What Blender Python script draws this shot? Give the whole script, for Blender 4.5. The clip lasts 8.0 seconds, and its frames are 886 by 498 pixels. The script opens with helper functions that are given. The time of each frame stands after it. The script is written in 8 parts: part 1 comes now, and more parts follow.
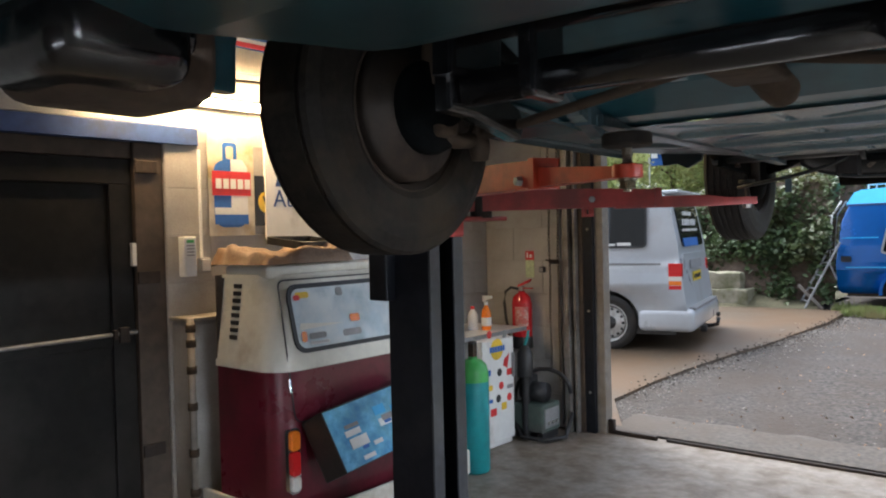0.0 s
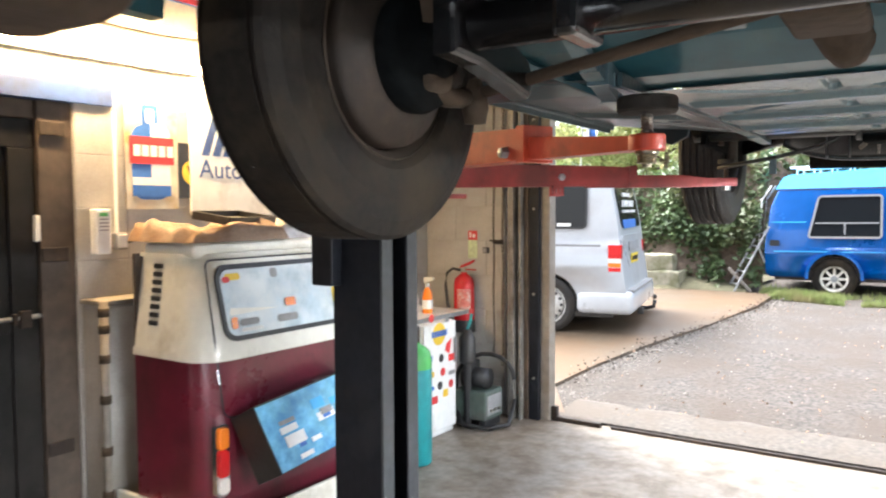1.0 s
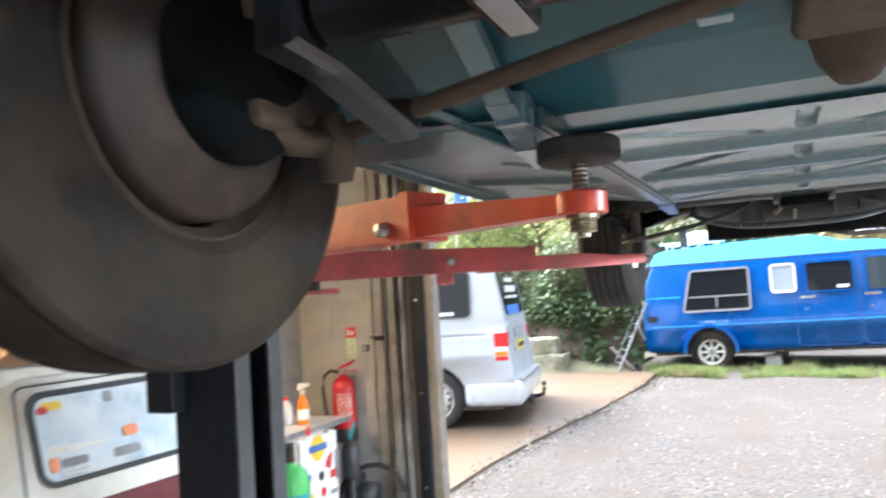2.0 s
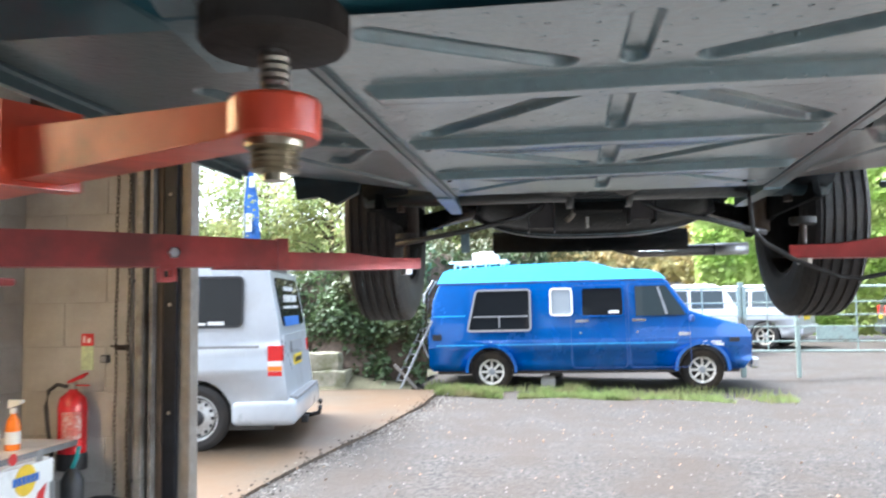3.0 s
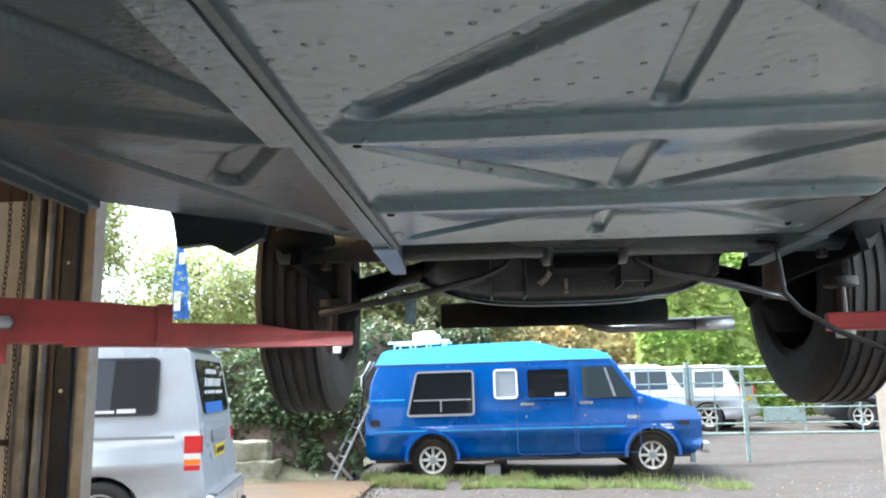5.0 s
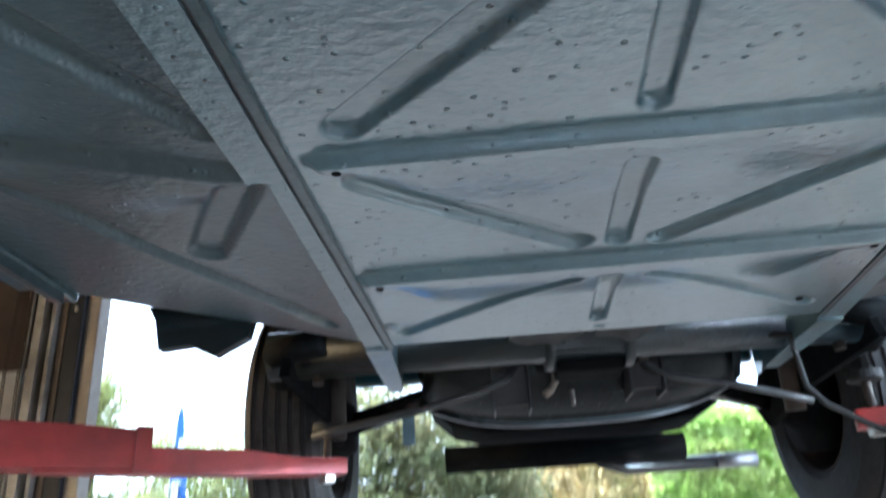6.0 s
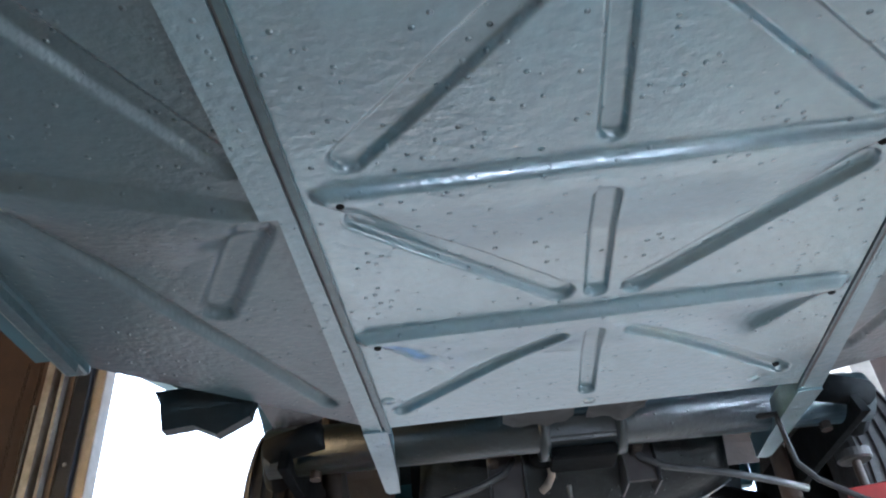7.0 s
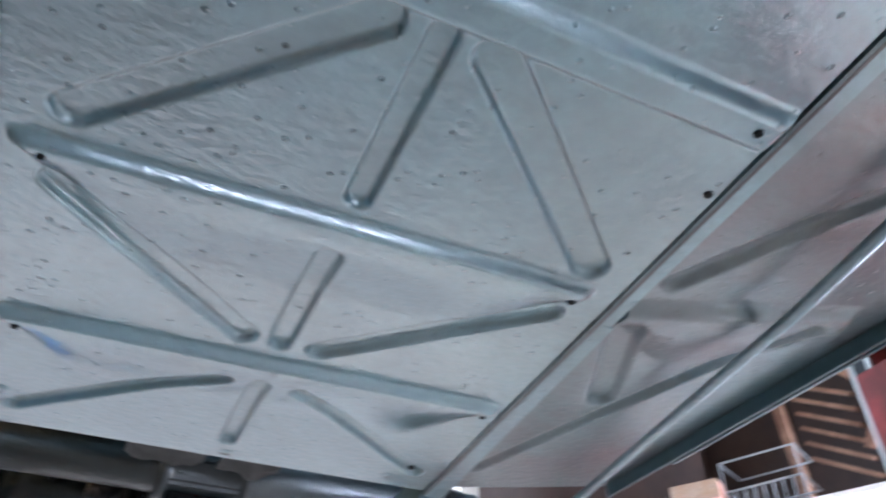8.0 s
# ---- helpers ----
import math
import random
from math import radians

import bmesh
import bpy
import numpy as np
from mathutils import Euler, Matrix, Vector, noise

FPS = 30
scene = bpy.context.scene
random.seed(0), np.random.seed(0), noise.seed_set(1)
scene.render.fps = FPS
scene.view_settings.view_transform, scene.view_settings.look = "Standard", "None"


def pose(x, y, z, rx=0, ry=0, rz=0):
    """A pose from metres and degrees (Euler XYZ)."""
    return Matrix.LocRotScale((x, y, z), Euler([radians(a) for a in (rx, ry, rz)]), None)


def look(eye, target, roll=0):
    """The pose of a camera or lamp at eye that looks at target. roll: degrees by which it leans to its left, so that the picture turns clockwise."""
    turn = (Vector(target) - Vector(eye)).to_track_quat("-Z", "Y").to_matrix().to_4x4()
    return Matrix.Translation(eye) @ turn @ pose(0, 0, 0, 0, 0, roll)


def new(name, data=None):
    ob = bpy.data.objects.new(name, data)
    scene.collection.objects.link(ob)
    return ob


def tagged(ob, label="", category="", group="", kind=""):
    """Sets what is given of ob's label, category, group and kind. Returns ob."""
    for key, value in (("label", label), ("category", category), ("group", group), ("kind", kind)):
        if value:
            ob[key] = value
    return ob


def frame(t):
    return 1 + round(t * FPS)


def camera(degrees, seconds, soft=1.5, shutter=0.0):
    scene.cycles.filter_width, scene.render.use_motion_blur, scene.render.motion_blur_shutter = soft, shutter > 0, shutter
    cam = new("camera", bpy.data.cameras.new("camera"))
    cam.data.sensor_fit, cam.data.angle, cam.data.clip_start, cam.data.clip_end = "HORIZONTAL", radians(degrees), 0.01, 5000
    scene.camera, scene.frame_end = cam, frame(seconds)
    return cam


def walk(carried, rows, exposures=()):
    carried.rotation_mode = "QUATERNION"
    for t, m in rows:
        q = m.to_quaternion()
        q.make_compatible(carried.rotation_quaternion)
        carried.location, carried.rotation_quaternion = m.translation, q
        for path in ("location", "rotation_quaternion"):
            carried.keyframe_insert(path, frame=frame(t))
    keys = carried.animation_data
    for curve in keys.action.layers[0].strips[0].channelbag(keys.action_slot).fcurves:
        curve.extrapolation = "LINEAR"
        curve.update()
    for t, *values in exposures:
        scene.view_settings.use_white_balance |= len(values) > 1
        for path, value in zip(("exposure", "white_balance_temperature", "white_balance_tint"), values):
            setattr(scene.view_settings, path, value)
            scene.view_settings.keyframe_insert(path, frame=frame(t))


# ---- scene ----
cam = camera(59.9, 8.0, 2.0, 0.5)
PATH = [
    (0, (0.044, 0.37, 1.752), (-1.237, 1.905, 1.709), -1.4),
    (0.5, (-0.107, 0.4, 1.757), (-1.328, 1.982, 1.689), -1.4),
    (1, (-0.275, 0.579, 1.76), (-1.402, 2.228, 1.654), -0.3),
    (1.2, (-0.337, 0.678, 1.771), (-1.426, 2.353, 1.689), -0.7),
    (2.3, (-0.602, 1.175, 1.766), (-1.294, 3.046, 1.91), -3.4),
    (2.5, (-0.63, 1.295, 1.742), (-1.19, 3.214, 1.807), -2.6),
    (3, (-0.586, 1.547, 1.742), (-0.929, 3.513, 1.88), -0.8),
    (3.5, (-0.568, 1.684, 1.752), (-0.857, 3.655, 1.931), 0.7),
    (4, (-0.597, 1.778, 1.75), (-0.873, 3.745, 1.976), 0.9),
    (4.5, (-0.65, 1.916, 1.753), (-0.911, 3.875, 2.056), 0.2),
    (4.7, (-0.673, 1.985, 1.755), (-0.876, 3.948, 2.079), -0.1),
    (5.8, (-0.67, 2.124, 1.679), (-0.857, 4.021, 2.282), -2.8),
    (6, (-0.669, 2.147, 1.622), (-0.831, 3.977, 2.41), -3.3),
    (6.5, (-0.66, 2.147, 1.458), (-0.768, 3.823, 2.545), -4.3),
    (7, (-0.678, 2.143, 1.441), (-0.775, 3.761, 2.612), -5.4),
    (7.5, (-0.702, 2.15, 1.453), (-0.42, 3.709, 2.674), -2.4),
    (8, (-0.693, 2.169, 1.454), (-0.042, 3.586, 2.707), -1.0),
]
EXPOSURES = [(0, 1.83, 5950, 10), (0.2, 2.12, 6000, 10), (0.5, 3.32, 6170, 10), (1, 3.23, 6250, 10), (2.5, 3.5, 5710, 8), (3, 3.04, 5720, 7.5), (4.5, 2.81, 5840, 6), (5.8, 3.1, 5340, 5), (6, 3.2, 5140, 5), (6.5, 3.78, 5000, 5), (7, 3.8, 5150, 7), (7.5, 3.63, 5250, 10), (8, 3.88, 5300, 12)]
walk(cam, [(t, look(eye, target, roll)) for t, eye, target, roll in PATH], EXPOSURES)

# ---- world, sun, lamps ----
world = bpy.data.worlds.new("overcast_sky")
scene.world = world
world.use_nodes = True
wn = world.node_tree.nodes
sky = wn.new("ShaderNodeTexSky")
sky.sky_type = "NISHITA"
sky.sun_disc = False
sky.sun_elevation, sky.sun_rotation = radians(59), radians(285)
sky.air_density, sky.dust_density = 1.0, 4.0
sky_bw = wn.new("ShaderNodeRGBToBW")
sky_mix = wn.new("ShaderNodeMix")
sky_mix.data_type = "RGBA"
sky_mix.inputs["Factor"].default_value = 0.7
world.node_tree.links.new(sky.outputs[0], sky_bw.inputs[0])
world.node_tree.links.new(sky.outputs[0], sky_mix.inputs["A"])
world.node_tree.links.new(sky_bw.outputs[0], sky_mix.inputs["B"])
world.node_tree.links.new(sky_mix.outputs["Result"], wn["Background"].inputs[0])
wn["Background"].inputs[1].default_value = 0.15

sun_data = bpy.data.lights.new("sun", "SUN")
sun_data.energy, sun_data.angle, sun_data.color = 1.5, radians(30), (1.0, 0.96, 0.9)
sun_lamp = new("sun", sun_data)
sun_lamp.matrix_world = look((-15, 10, 26), (0, 6, 0))

# ---- materials ----
def mat(name, base, rough=0.6, metal=0.0, vary=0.25, grain=30.0, bump=0.15, dirt=None, dirt_amount=0.3, dirt_scale=2.5, coat=0.0, random_tint=0.0, depth=0.01, pimples=False, spec=0.5, coat_ior=1.5, leafy=0.0, coat_rough=0.15):
    """A procedural surface: fine grain and broad stains, relief, and a dirt colour where given."""
    m = bpy.data.materials.new(name)
    m.use_nodes = True
    nt = m.node_tree
    n, link = nt.nodes, nt.links.new
    b = n["Principled BSDF"]
    b.inputs["Roughness"].default_value = rough
    b.inputs["Metallic"].default_value = metal
    b.inputs["Coat Weight"].default_value = coat
    b.inputs["Specular IOR Level"].default_value = spec
    b.inputs["Coat Roughness"].default_value = coat_rough
    b.inputs["Coat IOR"].default_value = coat_ior
    co = n.new("ShaderNodeTexCoord")
    fine = n.new("ShaderNodeTexNoise")
    fine.inputs["Scale"].default_value, fine.inputs["Detail"].default_value = grain, 4
    broad = n.new("ShaderNodeTexNoise")
    broad.inputs["Scale"].default_value, broad.inputs["Detail"].default_value, broad.inputs["Roughness"].default_value = dirt_scale, 6, 0.62
    link(co.outputs["Object"], fine.inputs["Vector"])
    link(co.outputs["Object"], broad.inputs["Vector"])
    shade = n.new("ShaderNodeMapRange")
    shade.inputs["From Min"].default_value, shade.inputs["From Max"].default_value = 0.3, 0.7
    shade.inputs["To Min"].default_value, shade.inputs["To Max"].default_value = 1 - vary, 1 + vary
    link(fine.outputs["Fac"], shade.inputs["Value"])
    mul = n.new("ShaderNodeVectorMath")
    mul.operation = "SCALE"
    mul.inputs[0].default_value = base
    link(shade.outputs["Result"], mul.inputs["Scale"])
    colour = mul.outputs[0]
    if random_tint:
        info = n.new("ShaderNodeObjectInfo")
        tint = n.new("ShaderNodeMapRange")
        tint.inputs["To Min"].default_value, tint.inputs["To Max"].default_value = 1 - random_tint, 1 + random_tint
        link(info.outputs["Random"], tint.inputs["Value"])
        mul2 = n.new("ShaderNodeVectorMath")
        mul2.operation = "SCALE"
        link(colour, mul2.inputs[0])
        link(tint.outputs["Result"], mul2.inputs["Scale"])
        colour = mul2.outputs[0]
    if dirt:
        ramp = n.new("ShaderNodeMapRange")
        ramp.inputs["From Min"].default_value, ramp.inputs["From Max"].default_value = 0.62 - dirt_amount * 0.5, 0.78 - dirt_amount * 0.35
        link(broad.outputs["Fac"], ramp.inputs["Value"])
        mix = n.new("ShaderNodeMix")
        mix.data_type = "RGBA"
        link(ramp.outputs["Result"], mix.inputs["Factor"])
        link(colour, mix.inputs["A"])
        mix.inputs["B"].default_value = (*dirt, 1)
        colour = mix.outputs["Result"]
    link(colour, b.inputs["Base Color"])
    rv = n.new("ShaderNodeMapRange")
    rv.inputs["To Min"].default_value, rv.inputs["To Max"].default_value = max(0.02, rough - 0.12), min(1, rough + 0.12)
    link(broad.outputs["Fac"], rv.inputs["Value"])
    link(rv.outputs["Result"], b.inputs["Roughness"])
    if bump:
        bp = n.new("ShaderNodeBump")
        bp.inputs["Strength"].default_value, bp.inputs["Distance"].default_value = bump, depth
        link(fine.outputs["Fac"], bp.inputs["Height"])
        if pimples:
            cells = n.new("ShaderNodeTexVoronoi")
            cells.inputs["Scale"].default_value = 56
            link(co.outputs["Object"], cells.inputs["Vector"])
            dots = n.new("ShaderNodeMapRange")
            dots.inputs["From Min"].default_value, dots.inputs["From Max"].default_value = 0.06, 0.19
            dots.inputs["To Min"].default_value, dots.inputs["To Max"].default_value = 1, 0
            link(cells.outputs["Distance"], dots.inputs["Value"])
            # only some cells carry a pimple, of uneven height
            some = n.new("ShaderNodeMapRange")
            some.inputs["From Min"].default_value, some.inputs["From Max"].default_value = 0.15, 0.9
            split = n.new("ShaderNodeSeparateColor")
            link(cells.outputs["Color"], split.inputs["Color"])
            link(split.outputs["Red"], some.inputs["Value"])
            both = n.new("ShaderNodeMath")
            both.operation = "MULTIPLY"
            link(dots.outputs["Result"], both.inputs[0])
            link(some.outputs["Result"], both.inputs[1])
            bp2 = n.new("ShaderNodeBump")
            bp2.inputs["Strength"].default_value, bp2.inputs["Distance"].default_value = 0.8, 0.003
            link(both.outputs[0], bp2.inputs["Height"])
            # brushed-on paint: fine ripples, thick in places and faint in others
            stretch = n.new("ShaderNodeMapping")
            stretch.inputs["Scale"].default_value = (70, 95, 70)
            link(co.outputs["Object"], stretch.inputs["Vector"])
            ripple = n.new("ShaderNodeTexNoise")
            ripple.inputs["Scale"].default_value, ripple.inputs["Detail"].default_value = 1.0, 2
            link(stretch.outputs["Vector"], ripple.inputs["Vector"])
            where = n.new("ShaderNodeTexNoise")
            where.inputs["Scale"].default_value, where.inputs["Detail"].default_value = 3.2, 2
            link(co.outputs["Object"], where.inputs["Vector"])
            wm = n.new("ShaderNodeMapRange")
            wm.inputs["From Min"].default_value, wm.inputs["From Max"].default_value = 0.48, 0.68
            wm.inputs["To Min"].default_value, wm.inputs["To Max"].default_value = 0.42, 1.0
            link(where.outputs["Fac"], wm.inputs["Value"])
            rp = n.new("ShaderNodeMath")
            rp.operation = "MULTIPLY"
            link(ripple.outputs["Fac"], rp.inputs[0])
            link(wm.outputs["Result"], rp.inputs[1])
            bp3 = n.new("ShaderNodeBump")
            bp3.inputs["Strength"].default_value, bp3.inputs["Distance"].default_value = 0.9, 0.0021
            link(rp.outputs[0], bp3.inputs["Height"])
            link(bp3.outputs["Normal"], bp2.inputs["Normal"])
            link(bp2.outputs["Normal"], bp.inputs["Normal"])
            link(bp.outputs["Normal"], b.inputs["Coat Normal"])
        link(bp.outputs["Normal"], b.inputs["Normal"])
    if leafy:
        # light that shines through thin leaves
        tr = n.new("ShaderNodeBsdfTranslucent")
        mx = n.new("ShaderNodeMixShader")
        mx.inputs["Fac"].default_value = leafy
        link(colour, tr.inputs["Color"])
        link(b.outputs["BSDF"], mx.inputs[1])
        link(tr.outputs["BSDF"], mx.inputs[2])
        link(mx.outputs["Shader"], n["Material Output"].inputs["Surface"])
    return m


def glow(name, colour, strength):
    m = bpy.data.materials.new(name)
    m.use_nodes = True
    b = m.node_tree.nodes["Principled BSDF"]
    b.inputs["Emission Color"].default_value = (*colour, 1)
    b.inputs["Emission Strength"].default_value = strength
    return m


def glass(name, tint, rough=0.03, alpha=1.0):
    m = bpy.data.materials.new(name)
    m.use_nodes = True
    b = m.node_tree.nodes["Principled BSDF"]
    b.inputs["Base Color"].default_value = (*tint, 1)
    b.inputs["Roughness"].default_value = rough
    b.inputs["IOR"].default_value = 1.5
    b.inputs["Alpha"].default_value = alpha
    return m


M_PAN = mat("undersealed_floor_paint", (0.07, 0.142, 0.172), 0.32, 0.12, 0.08, 60, 0.14, (0.05, 0.1, 0.122), 0.25, 3.0, 1.0, depth=0.0025, pimples=True, coat_ior=1.9, coat_rough=0.17)
# Duller copy of the pan paint; dark and red reflections are tinted in.
M_PANSIDE = mat("dull_reddened_outer_floor_paint", (0.062, 0.1, 0.112), 0.42, 0.1, 0.1, 60, 0.12, (0.07, 0.07, 0.075), 0.35, 3.0, 0.6, depth=0.0025, pimples=True, coat_ior=1.7, coat_rough=0.27)
# Darker copy of the pan paint; the dark surroundings it mirrors are painted in.
M_PANDARK = mat("darkened_outer_floor_paint", (0.05, 0.08, 0.092), 0.35, 0.1, 0.1, 60, 0.12, (0.05, 0.08, 0.09), 0.25, 3.0, 0.4, depth=0.0025, pimples=True, coat_ior=1.5)
M_RIB = mat("undersealed_seam_paint", (0.028, 0.058, 0.068), 0.35, 0.0, 0.15, 55, 0.3, (0.02, 0.04, 0.046), 0.2, 4.0, 0.3, depth=0.004)
M_RAIL = mat("painted_rail_strip", (0.105, 0.17, 0.198), 0.4, 0.06, 0.1, 70, 0.35, (0.075, 0.125, 0.145), 0.3, 4.0, 0.8, depth=0.003, pimples=True, coat_ior=1.6)
M_TEAL = mat("teal_body_paint", (0.02, 0.078, 0.1), 0.32, 0, 0.12, 18, 0.12, (0.03, 0.06, 0.07), 0.25, 2.5, 0.2, depth=0.004)
M_CREAM = mat("cream_body_paint", (0.72, 0.7, 0.62), 0.3, 0, 0.05, 20, 0.04, (0.45, 0.38, 0.28), 0.15, 2.0, 0.3)
M_BURG = mat("burgundy_body_paint", (0.13, 0.012, 0.025), 0.3, 0, 0.12, 14, 0.05, (0.05, 0.01, 0.012), 0.3, 1.8, 0.4)
# Near-black: the shade under the bus is put into this colour.
M_SHADEBLACK = mat("shaded_matt_black", (0.0035, 0.0045, 0.005), 0.95, 0, 0.4, 30, 0.4, (0.008, 0.0075, 0.007), 0.3, 6, depth=0.006, spec=0.08)
M_UNDER = mat("grimy_dark_teal_paint", (0.009, 0.017, 0.02), 0.4, 0, 0.3, 25, 0.4, (0.014, 0.016, 0.015), 0.3, 5, depth=0.006, spec=0.3)
M_TUBE_TEAL = mat("glossy_dark_teal_underseal", (0.006, 0.0115, 0.0135), 0.38, 0.0, 0.2, 60, 0.3, (0.004, 0.007, 0.008), 0.3, 5, 0.08, depth=0.003, pimples=True)
M_BLACK = mat("black_chassis_paint", (0.008, 0.008, 0.0085), 0.18, 0, 0.3, 45, 0.2, (0.02, 0.018, 0.016), 0.2, 5, 0.3, depth=0.004)
M_RUBBER = mat("tyre_rubber", (0.02, 0.019, 0.018), 0.7, 0, 0.3, 60, 0.3, (0.032, 0.027, 0.023), 0.35, 6, depth=0.004, spec=0.3)
# Brown of tyre dust; on the bus it also holds warm haze.
M_RUBBERBROWN = mat("dusty_hazy_tyre_rubber", (0.012, 0.0096, 0.0075), 0.75, 0, 0.35, 60, 0.3, (0.036, 0.026, 0.016), 0.36, 5, depth=0.004, spec=0.2)
M_RUST = mat("rusty_cast_iron", (0.042, 0.027, 0.014), 0.8, 0.1, 0.4, 30, 0.6, (0.06, 0.04, 0.025), 0.45, 7, depth=0.008)
M_RUSTDK = mat("dark_rusty_steel", (0.035, 0.022, 0.014), 0.7, 0.2, 0.4, 25, 0.5, (0.02, 0.015, 0.012), 0.5, 6, depth=0.006)
M_RUSTMID = mat("brown_grimy_steel", (0.055, 0.037, 0.024), 0.75, 0.1, 0.4, 25, 0.5, (0.05, 0.035, 0.024), 0.45, 6, depth=0.006)
M_PINE = mat("rough_sawn_pine", (0.30, 0.17, 0.11), 0.75, 0, 0.2, 14, 0.2, (0.2, 0.1, 0.06), 0.35, 4)
M_STEELDK = mat("oily_threaded_steel", (0.34, 0.3, 0.22), 0.38, 1.0, 0.3, 60, 0.15, (0.12, 0.1, 0.07), 0.4, 9)
M_STEEL = mat("worn_bright_steel", (0.55, 0.54, 0.5), 0.3, 1.0, 0.2, 60, 0.1, (0.2, 0.18, 0.14), 0.3, 9)
M_ZINC = mat("dull_zinc_steel", (0.35, 0.36, 0.37), 0.5, 0.8, 0.15, 40, 0.1, (0.2, 0.2, 0.2), 0.3, 5)
M_RED = mat("orange_red_lift_paint", (0.50, 0.055, 0.022), 0.42, 0, 0.12, 22, 0.1, (0.2, 0.03, 0.02), 0.25, 5, 0.1)
M_RED2 = mat("faded_red_lift_paint", (0.33, 0.035, 0.03), 0.5, 0, 0.15, 22, 0.1, (0.16, 0.03, 0.025), 0.3, 4)
M_POST = mat("dark_lift_post_paint", (0.008, 0.0095, 0.014), 0.5, 0, 0.25, 25, 0.1, (0.018, 0.019, 0.023), 0.2, 3, spec=0.25)
M_POSTLT = mat("grey_post_edge_paint", (0.045, 0.048, 0.055), 0.5, 0, 0.2, 25, 0.1, (0.05, 0.05, 0.05), 0.3, 4)
M_CONC = mat("worn_concrete_floor", (0.25, 0.218, 0.182), 0.5, 0, 0.22, 14, 0.12, (0.14, 0.11, 0.08), 0.36, 4.6, depth=0.004)
M_STRIP = mat("grey_broken_concrete", (0.07, 0.06, 0.05), 0.8, 0, 0.4, 26, 0.4, (0.07, 0.055, 0.042), 0.45, 2.2, depth=0.01)
M_APRON = mat("muddy_concrete_apron", (0.07, 0.05, 0.031), 0.55, 0, 0.28, 30, 0.25, (0.085, 0.047, 0.019), 0.55, 1.1, depth=0.006)
M_GRAVEL = mat("grey_gravel_yard", (0.046, 0.0395, 0.0345), 0.9, 0, 0.9, 26, 0.9, (0.045, 0.034, 0.026), 0.48, 1.9, depth=0.015)
M_STONE = mat("pale_loose_stone", (0.24, 0.222, 0.2), 0.85, 0, 0.2, 40, 0.3, None, random_tint=0.4)
M_BLOCK = mat("white_painted_block", (0.4, 0.385, 0.36), 0.65, 0, 0.07, 70, 0.35, (0.27, 0.245, 0.215), 0.4, 1.1, random_tint=0.04, depth=0.006)
M_ROUGHBLOCK = mat("weathered_pale_concrete", (0.27, 0.25, 0.19), 0.9, 0, 0.2, 40, 0.6, (0.13, 0.13, 0.07), 0.42, 5, depth=0.012)
M_JOINT = mat("painted_mortar_joint", (0.36, 0.345, 0.32), 0.85, 0, 0.1, 60, 0.3)
M_TIMBER = mat("dark_brown_boarding", (0.024, 0.0115, 0.0075), 0.7, 0, 0.35, 9, 0.3, (0.04, 0.02, 0.012), 0.35, 2.5)
M_JAMB = mat("pale_timber_jamb", (0.23, 0.205, 0.175), 0.7, 0, 0.15, 16, 0.2, (0.2, 0.16, 0.12), 0.3, 3)
M_JAMBDK = mat("brown_timber_jamb", (0.065, 0.047, 0.034), 0.65, 0, 0.25, 14, 0.25, (0.045, 0.032, 0.024), 0.35, 3)
M_DOOR = mat("black_painted_door", (0.009, 0.0085, 0.008), 0.5, 0, 0.25, 12, 0.12, (0.022, 0.02, 0.018), 0.3, 2, spec=0.2)
M_BLUERSJ = mat("blue_painted_steel_beam", (0.035, 0.075, 0.23), 0.5, 0, 0.15, 20, 0.1, (0.03, 0.04, 0.08), 0.25, 3)
M_WHITE = mat("white_plastic", (0.78, 0.78, 0.76), 0.4, 0, 0.04, 30, 0.03)
M_ENAMEL = mat("white_enamel_panel", (0.76, 0.76, 0.74), 0.35, 0, 0.04, 15, 0.02, (0.5, 0.48, 0.44), 0.12, 3)
M_DARKPL = mat("black_plastic", (0.02, 0.02, 0.021), 0.45, 0, 0.2, 40, 0.1)
M_GUIDE = mat("grey_shutter_guide_paint", (0.24, 0.23, 0.215), 0.55, 0.15, 0.15, 30, 0.15, (0.1, 0.085, 0.07), 0.35, 2.5)
M_CABLE = mat("dirty_grey_cable", (0.03, 0.031, 0.031), 0.5, 0, 0.2, 40, 0.1)
M_GREY = mat("grey_plastic", (0.25, 0.25, 0.25), 0.5, 0, 0.1, 40, 0.05)
M_SIGNRED = mat("red_sign_ink", (0.6, 0.03, 0.03), 0.45, 0, 0.08, 20, 0.02)
M_SIGNBLUE = mat("blue_sign_ink", (0.035, 0.14, 0.46), 0.45, 0, 0.1, 20, 0.02)
M_SIGNYEL = mat("yellow_sign_ink", (0.75, 0.5, 0.03), 0.45, 0, 0.08, 20, 0.02)
M_SIGNCRM = mat("aged_paper_sign", (0.66, 0.6, 0.47), 0.6, 0, 0.1, 18, 0.03, (0.5, 0.36, 0.16), 0.25, 3.5)
M_GREEN = mat("green_paint", (0.08, 0.42, 0.1), 0.35, 0, 0.08, 20, 0.03)
M_TEALCYL = mat("teal_cylinder_paint", (0.02, 0.27, 0.29), 0.38, 0, 0.1, 16, 0.04, (0.02, 0.16, 0.18), 0.2, 3)
M_COMP = mat("grey_green_machine_paint", (0.075, 0.105, 0.09), 0.5, 0, 0.15, 25, 0.08, (0.09, 0.09, 0.08), 0.3, 5)
